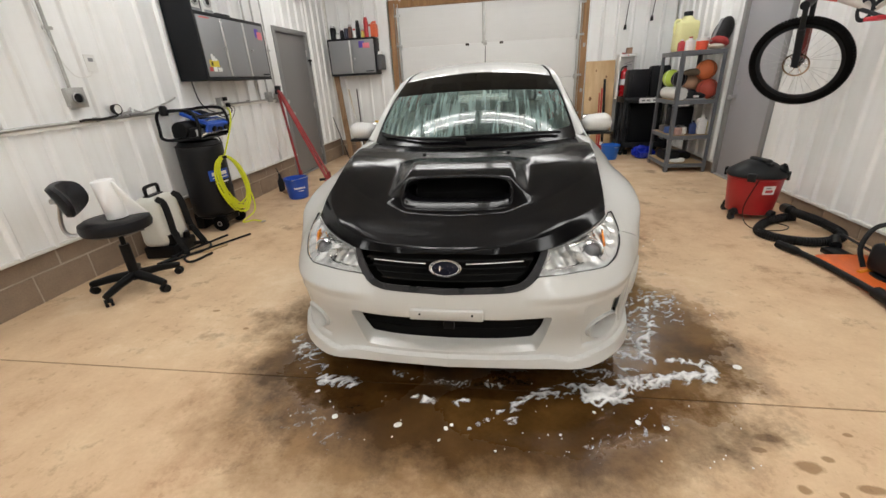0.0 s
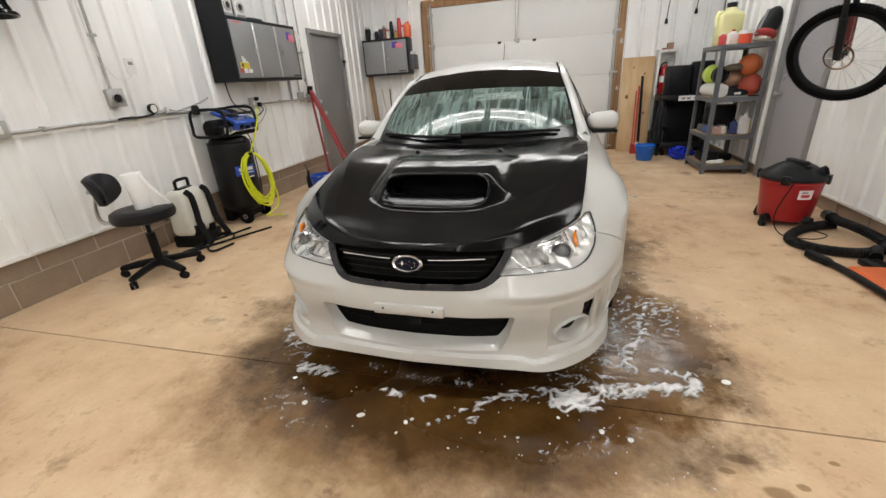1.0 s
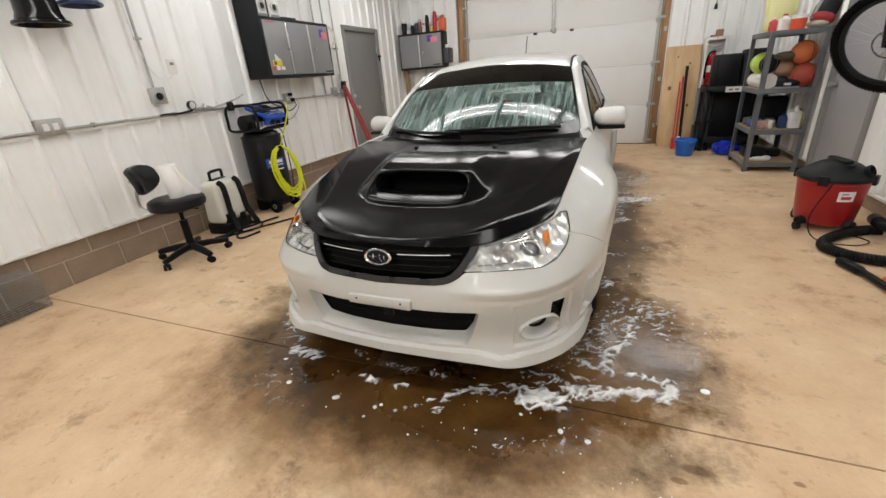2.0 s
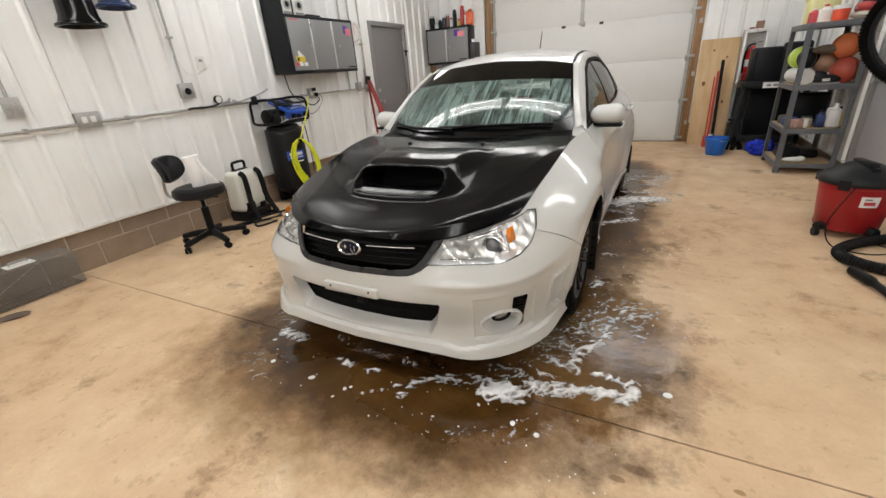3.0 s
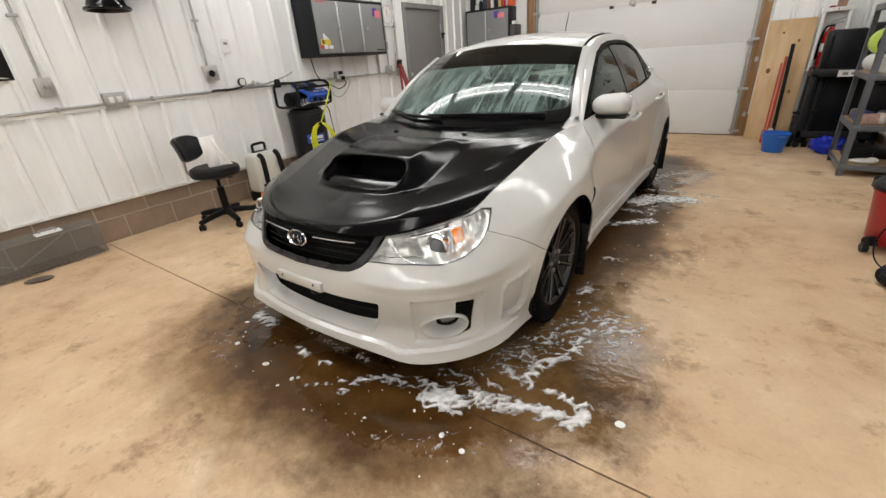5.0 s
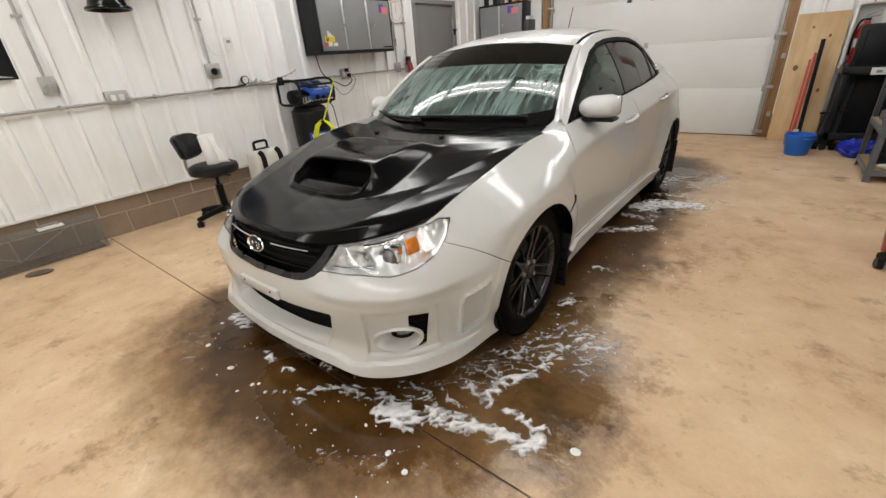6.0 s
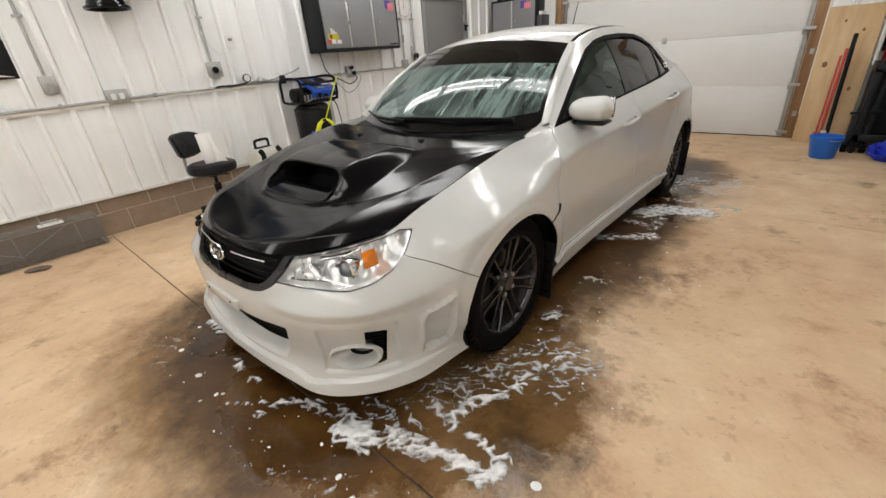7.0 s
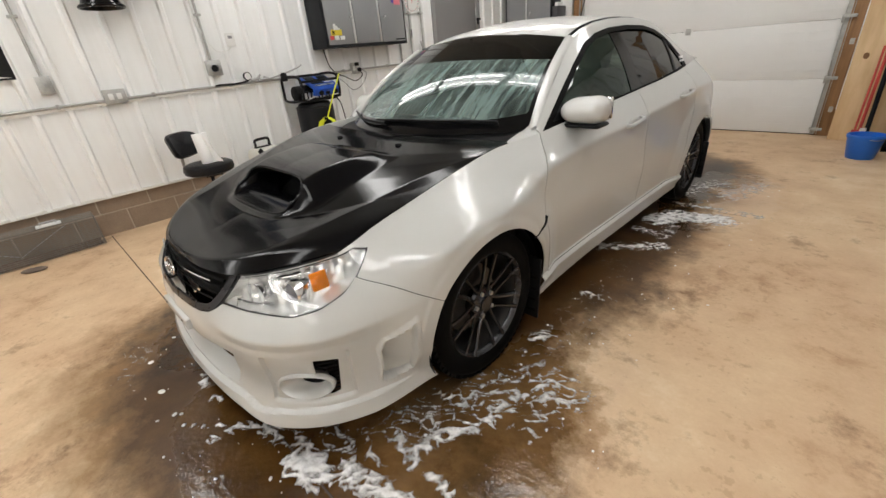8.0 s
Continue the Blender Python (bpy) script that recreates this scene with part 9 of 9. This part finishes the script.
def foam_material():
    """Suds: thin and see-through at the edges, dense and white where they stand high."""
    m, n, l, p = material("soap_foam")
    v = coords(n, l)
    sep = n.new("ShaderNodeSeparateXYZ")
    l.new(v, sep.inputs[0])
    high = n.new("ShaderNodeMapRange")
    high.inputs["From Min"].default_value, high.inputs["From Max"].default_value = 0.0012, 0.0095
    high.inputs["To Min"].default_value, high.inputs["To Max"].default_value = 0.20, 0.95
    l.new(sep.outputs["Z"], high.inputs["Value"])
    torn = n.new("ShaderNodeMath")
    torn.operation = "MULTIPLY_ADD"
    l.new(noise_tex(n, l, v, 75, 5, 0.7), torn.inputs[0])
    torn.inputs[1].default_value = 1.1
    l.new(high.outputs["Result"], torn.inputs[2])
    op = n.new("ShaderNodeMapRange")
    op.inputs["From Min"].default_value, op.inputs["From Max"].default_value = 0.66, 1.42
    op.inputs["To Max"].default_value = 0.90
    l.new(torn.outputs[0], op.inputs["Value"])
    l.new(op.outputs["Result"], p.inputs["Alpha"])
    r = ramp(n, [(0.3, (0.70, 0.69, 0.67)), (0.6, (0.90, 0.90, 0.90))])
    l.new(noise_tex(n, l, v, 40, 5, 0.7), r.inputs["Fac"])
    l.new(r.outputs["Color"], p.inputs["Base Color"])
    p.inputs["Roughness"].default_value = 0.25
    bumped(n, l, p, noise_tex(n, l, v, 130, 4), 0.7, 0.004)
    return m


# strokes of foam: points along each, half width, density
STROKES = [
    ([(0.62, 0.03), (0.66, 0.04), (0.72, 0.06)], 0.06, 1.6), ([(0.70, 0.08), (0.78, 0.12), (0.88, 0.14), (0.98, 0.17), (1.09, 0.19)], 0.045, 1.0),
    ([(0.92, 0.30), (0.91, 0.38), (0.95, 0.47), (1.01, 0.57), (1.05, 0.68)], 0.04, 0.82), ([(0.95, 0.29), (1.04, 0.30), (1.13, 0.29)], 0.022, 0.95),
    ([(1.15, 0.18), (1.17, 0.22), (1.16, 0.28)], 0.034, 1.1), ([(0.78, 0.36), (0.88, 0.46), (0.96, 0.60)], 0.10, 0.48),
    ([(0.82, 0.52), (0.95, 0.72), (1.05, 0.88)], 0.12, 0.50), ([(1.04, 0.80), (1.12, 0.92), (1.19, 0.88)], 0.10, 0.62),
    ([(0.62, 0.12), (0.74, 0.22), (0.84, 0.32)], 0.08, 0.46), ([(1.15, 0.66), (1.19, 0.76)], 0.06, 0.5),
    ([(0.90, 1.12), (0.92, 1.17)], 0.035, 1.0), ([(0.89, 1.61), (1.01, 1.63)], 0.028, 0.8), ([(0.66, 2.18), (0.84, 2.30), (1.03, 2.42)], 0.06, 0.95),
    ([(0.80, 2.63), (0.99, 2.57), (0.99, 2.77)], 0.05, 0.7), ([(0.86, 2.85), (0.95, 3.02), (1.08, 3.02), (1.22, 3.06)], 0.10, 1.4),
    ([(0.87, 3.26), (1.12, 3.28), (1.45, 3.25)], 0.05, 0.6), ([(0.80, 3.55), (0.90, 3.80), (1.02, 3.97)], 0.13, 0.62), ([(1.15, 3.62), (1.22, 3.82), (1.27, 4.02)], 0.11, 0.68),
    ([(-0.89, 0.34), (-0.80, 0.22), (-0.70, 0.12)], 0.06, 0.62), ([(-0.62, 0.03), (-0.48, 0.02)], 0.04, 0.95), ([(-0.66, -0.20), (-0.56, -0.23), (-0.42, -0.32)], 0.055, 0.30),
    ([(-0.16, -0.05), (-0.08, -0.06)], 0.022, 0.9), ([(0.02, -0.07), (0.07, -0.05)], 0.022, 0.8), ([(0.26, -0.14), (0.28, -0.05), (0.36, 0.01)], 0.024, 0.75),
    ([(0.10, -0.20), (0.16, -0.15), (0.23, -0.09)], 0.014, 0.7), ([(0.38, 0.01), (0.50, 0.05), (0.60, 0.08)], 0.04, 0.72),
    ([(0.56, -0.27), (0.65, -0.22), (0.82, -0.12), (0.91, -0.10)], 0.05, 0.24), ([(-0.3, 0.1), (0.0, 0.05), (0.2, 0.05)], 0.03, 0.42),
    ([(0.93, 1.25), (0.98, 1.7), (0.90, 2.05)], 0.10, 0.22), ([(0.95, 1.0), (1.0, 1.3)], 0.10, 0.26),
]
gx, gy = np.arange(-1.02, 1.6, 0.0055), np.arange(-0.40, 4.25, 0.0055)
FX, FY = np.meshgrid(gx, gy, indexing="ij")
field = np.full(FX.shape, -1.0)
for pts, half, dens in STROKES:
    for (ax, ay), (bx_, by_) in zip(pts, pts[1:]):
        t = np.clip(((FX - ax) * (bx_ - ax) + (FY - ay) * (by_ - ay)) / ((bx_ - ax) ** 2 + (by_ - ay) ** 2 + 1e-9), 0, 1)
        d = np.hypot(FX - ax - t * (bx_ - ax), FY - ay - t * (by_ - ay))
        field = np.maximum(field, dens * (1 - (d / (1.35 * half)) ** 2))
# frayed edges, holes drawn out along the flow
wx_ = FX + 0.05 * (value_noise(FX * 9, FY * 9, 21) - 0.5) + 0.016 * (value_noise(FX * 30, FY * 30, 22) - 0.5)
wy_ = FY + 0.05 * (value_noise(FX * 9, FY * 9, 23) - 0.5) + 0.016 * (value_noise(FX * 30, FY * 30, 24) - 0.5)
su, sv = wx_ * 0.75 + wy_ * 0.66, wx_ * -0.66 + wy_ * 0.75
strand = np.minimum(np.abs(value_noise(su * 15, sv * 34, 3) - 0.5), np.abs(value_noise(su * 24, sv * 30 + 7, 4) - 0.5)) * 4.2
lace = 0.72 * np.clip(strand, 0, 1) + 0.42 * value_noise(su * 50, sv * 88, 5)
field = field - 1.25 * np.clip((lace - 0.12) / 0.85, 0, 1)
busy = field > -0.6
pos = np.stack([FX, FY, 0.0012 + 0.011 * np.clip(field, 0, 1.3) * (0.7 + 0.6 * value_noise(FX * 60, FY * 60, 11))], -1)
v, q = grid(pos)
near = busy.ravel()[q].any(1)
v, q = clip([tuple(p) for p in v], [tuple(int(k) for k in i) for i in q[near]], field.ravel())
bm = shell(v, q, 0)
foam = tagged(part("soap_foam", bm, foam_material(), None, smooth=60), "white soap foam and suds in patches on the wet concrete", "foam", kind="stuff")
rng = random.Random(9)
bm = bmesh.new()
drops = [(-0.48, -0.19, 0.014), (-0.20, -0.21, 0.019), (0.0, -0.21, 0.012), (-0.02, -0.27, 0.008), (0.02, -0.19, 0.009), (0.76, -0.11, 0.013), (0.86, -0.13, 0.012), (0.60, -0.07, 0.009), (1.30, 0.27, 0.02), (-0.62, -0.05, 0.012), (0.2, -0.3, 0.006), (0.45, -0.2, 0.007)]
for k in range(110):
    if k < 60:
        drops.append((rng.uniform(-0.7, 1.2), rng.uniform(-0.3, 0.25), rng.uniform(0.0015, 0.004)))
    else:
        drops.append((rng.uniform(0.85, 1.45), rng.uniform(0.6, 4.0), rng.uniform(0.002, 0.007)))
for x, y, r in drops:
    vs = ball(bm, (0, 0, 0), (r, r * rng.uniform(0.6, 1.0), 0.003), 8, 5)
    bmesh.ops.transform(bm, matrix=pose(x, y, 0.0025, 0, 0, rng.uniform(0, 180)), verts=vs)
tagged(part("foam_flecks", bm, plain("foam_fleck", (0.8, 0.8, 0.78), 0.4, vary=0.06), None), "small white foam flecks scattered over the floor", "foam", kind="stuff")
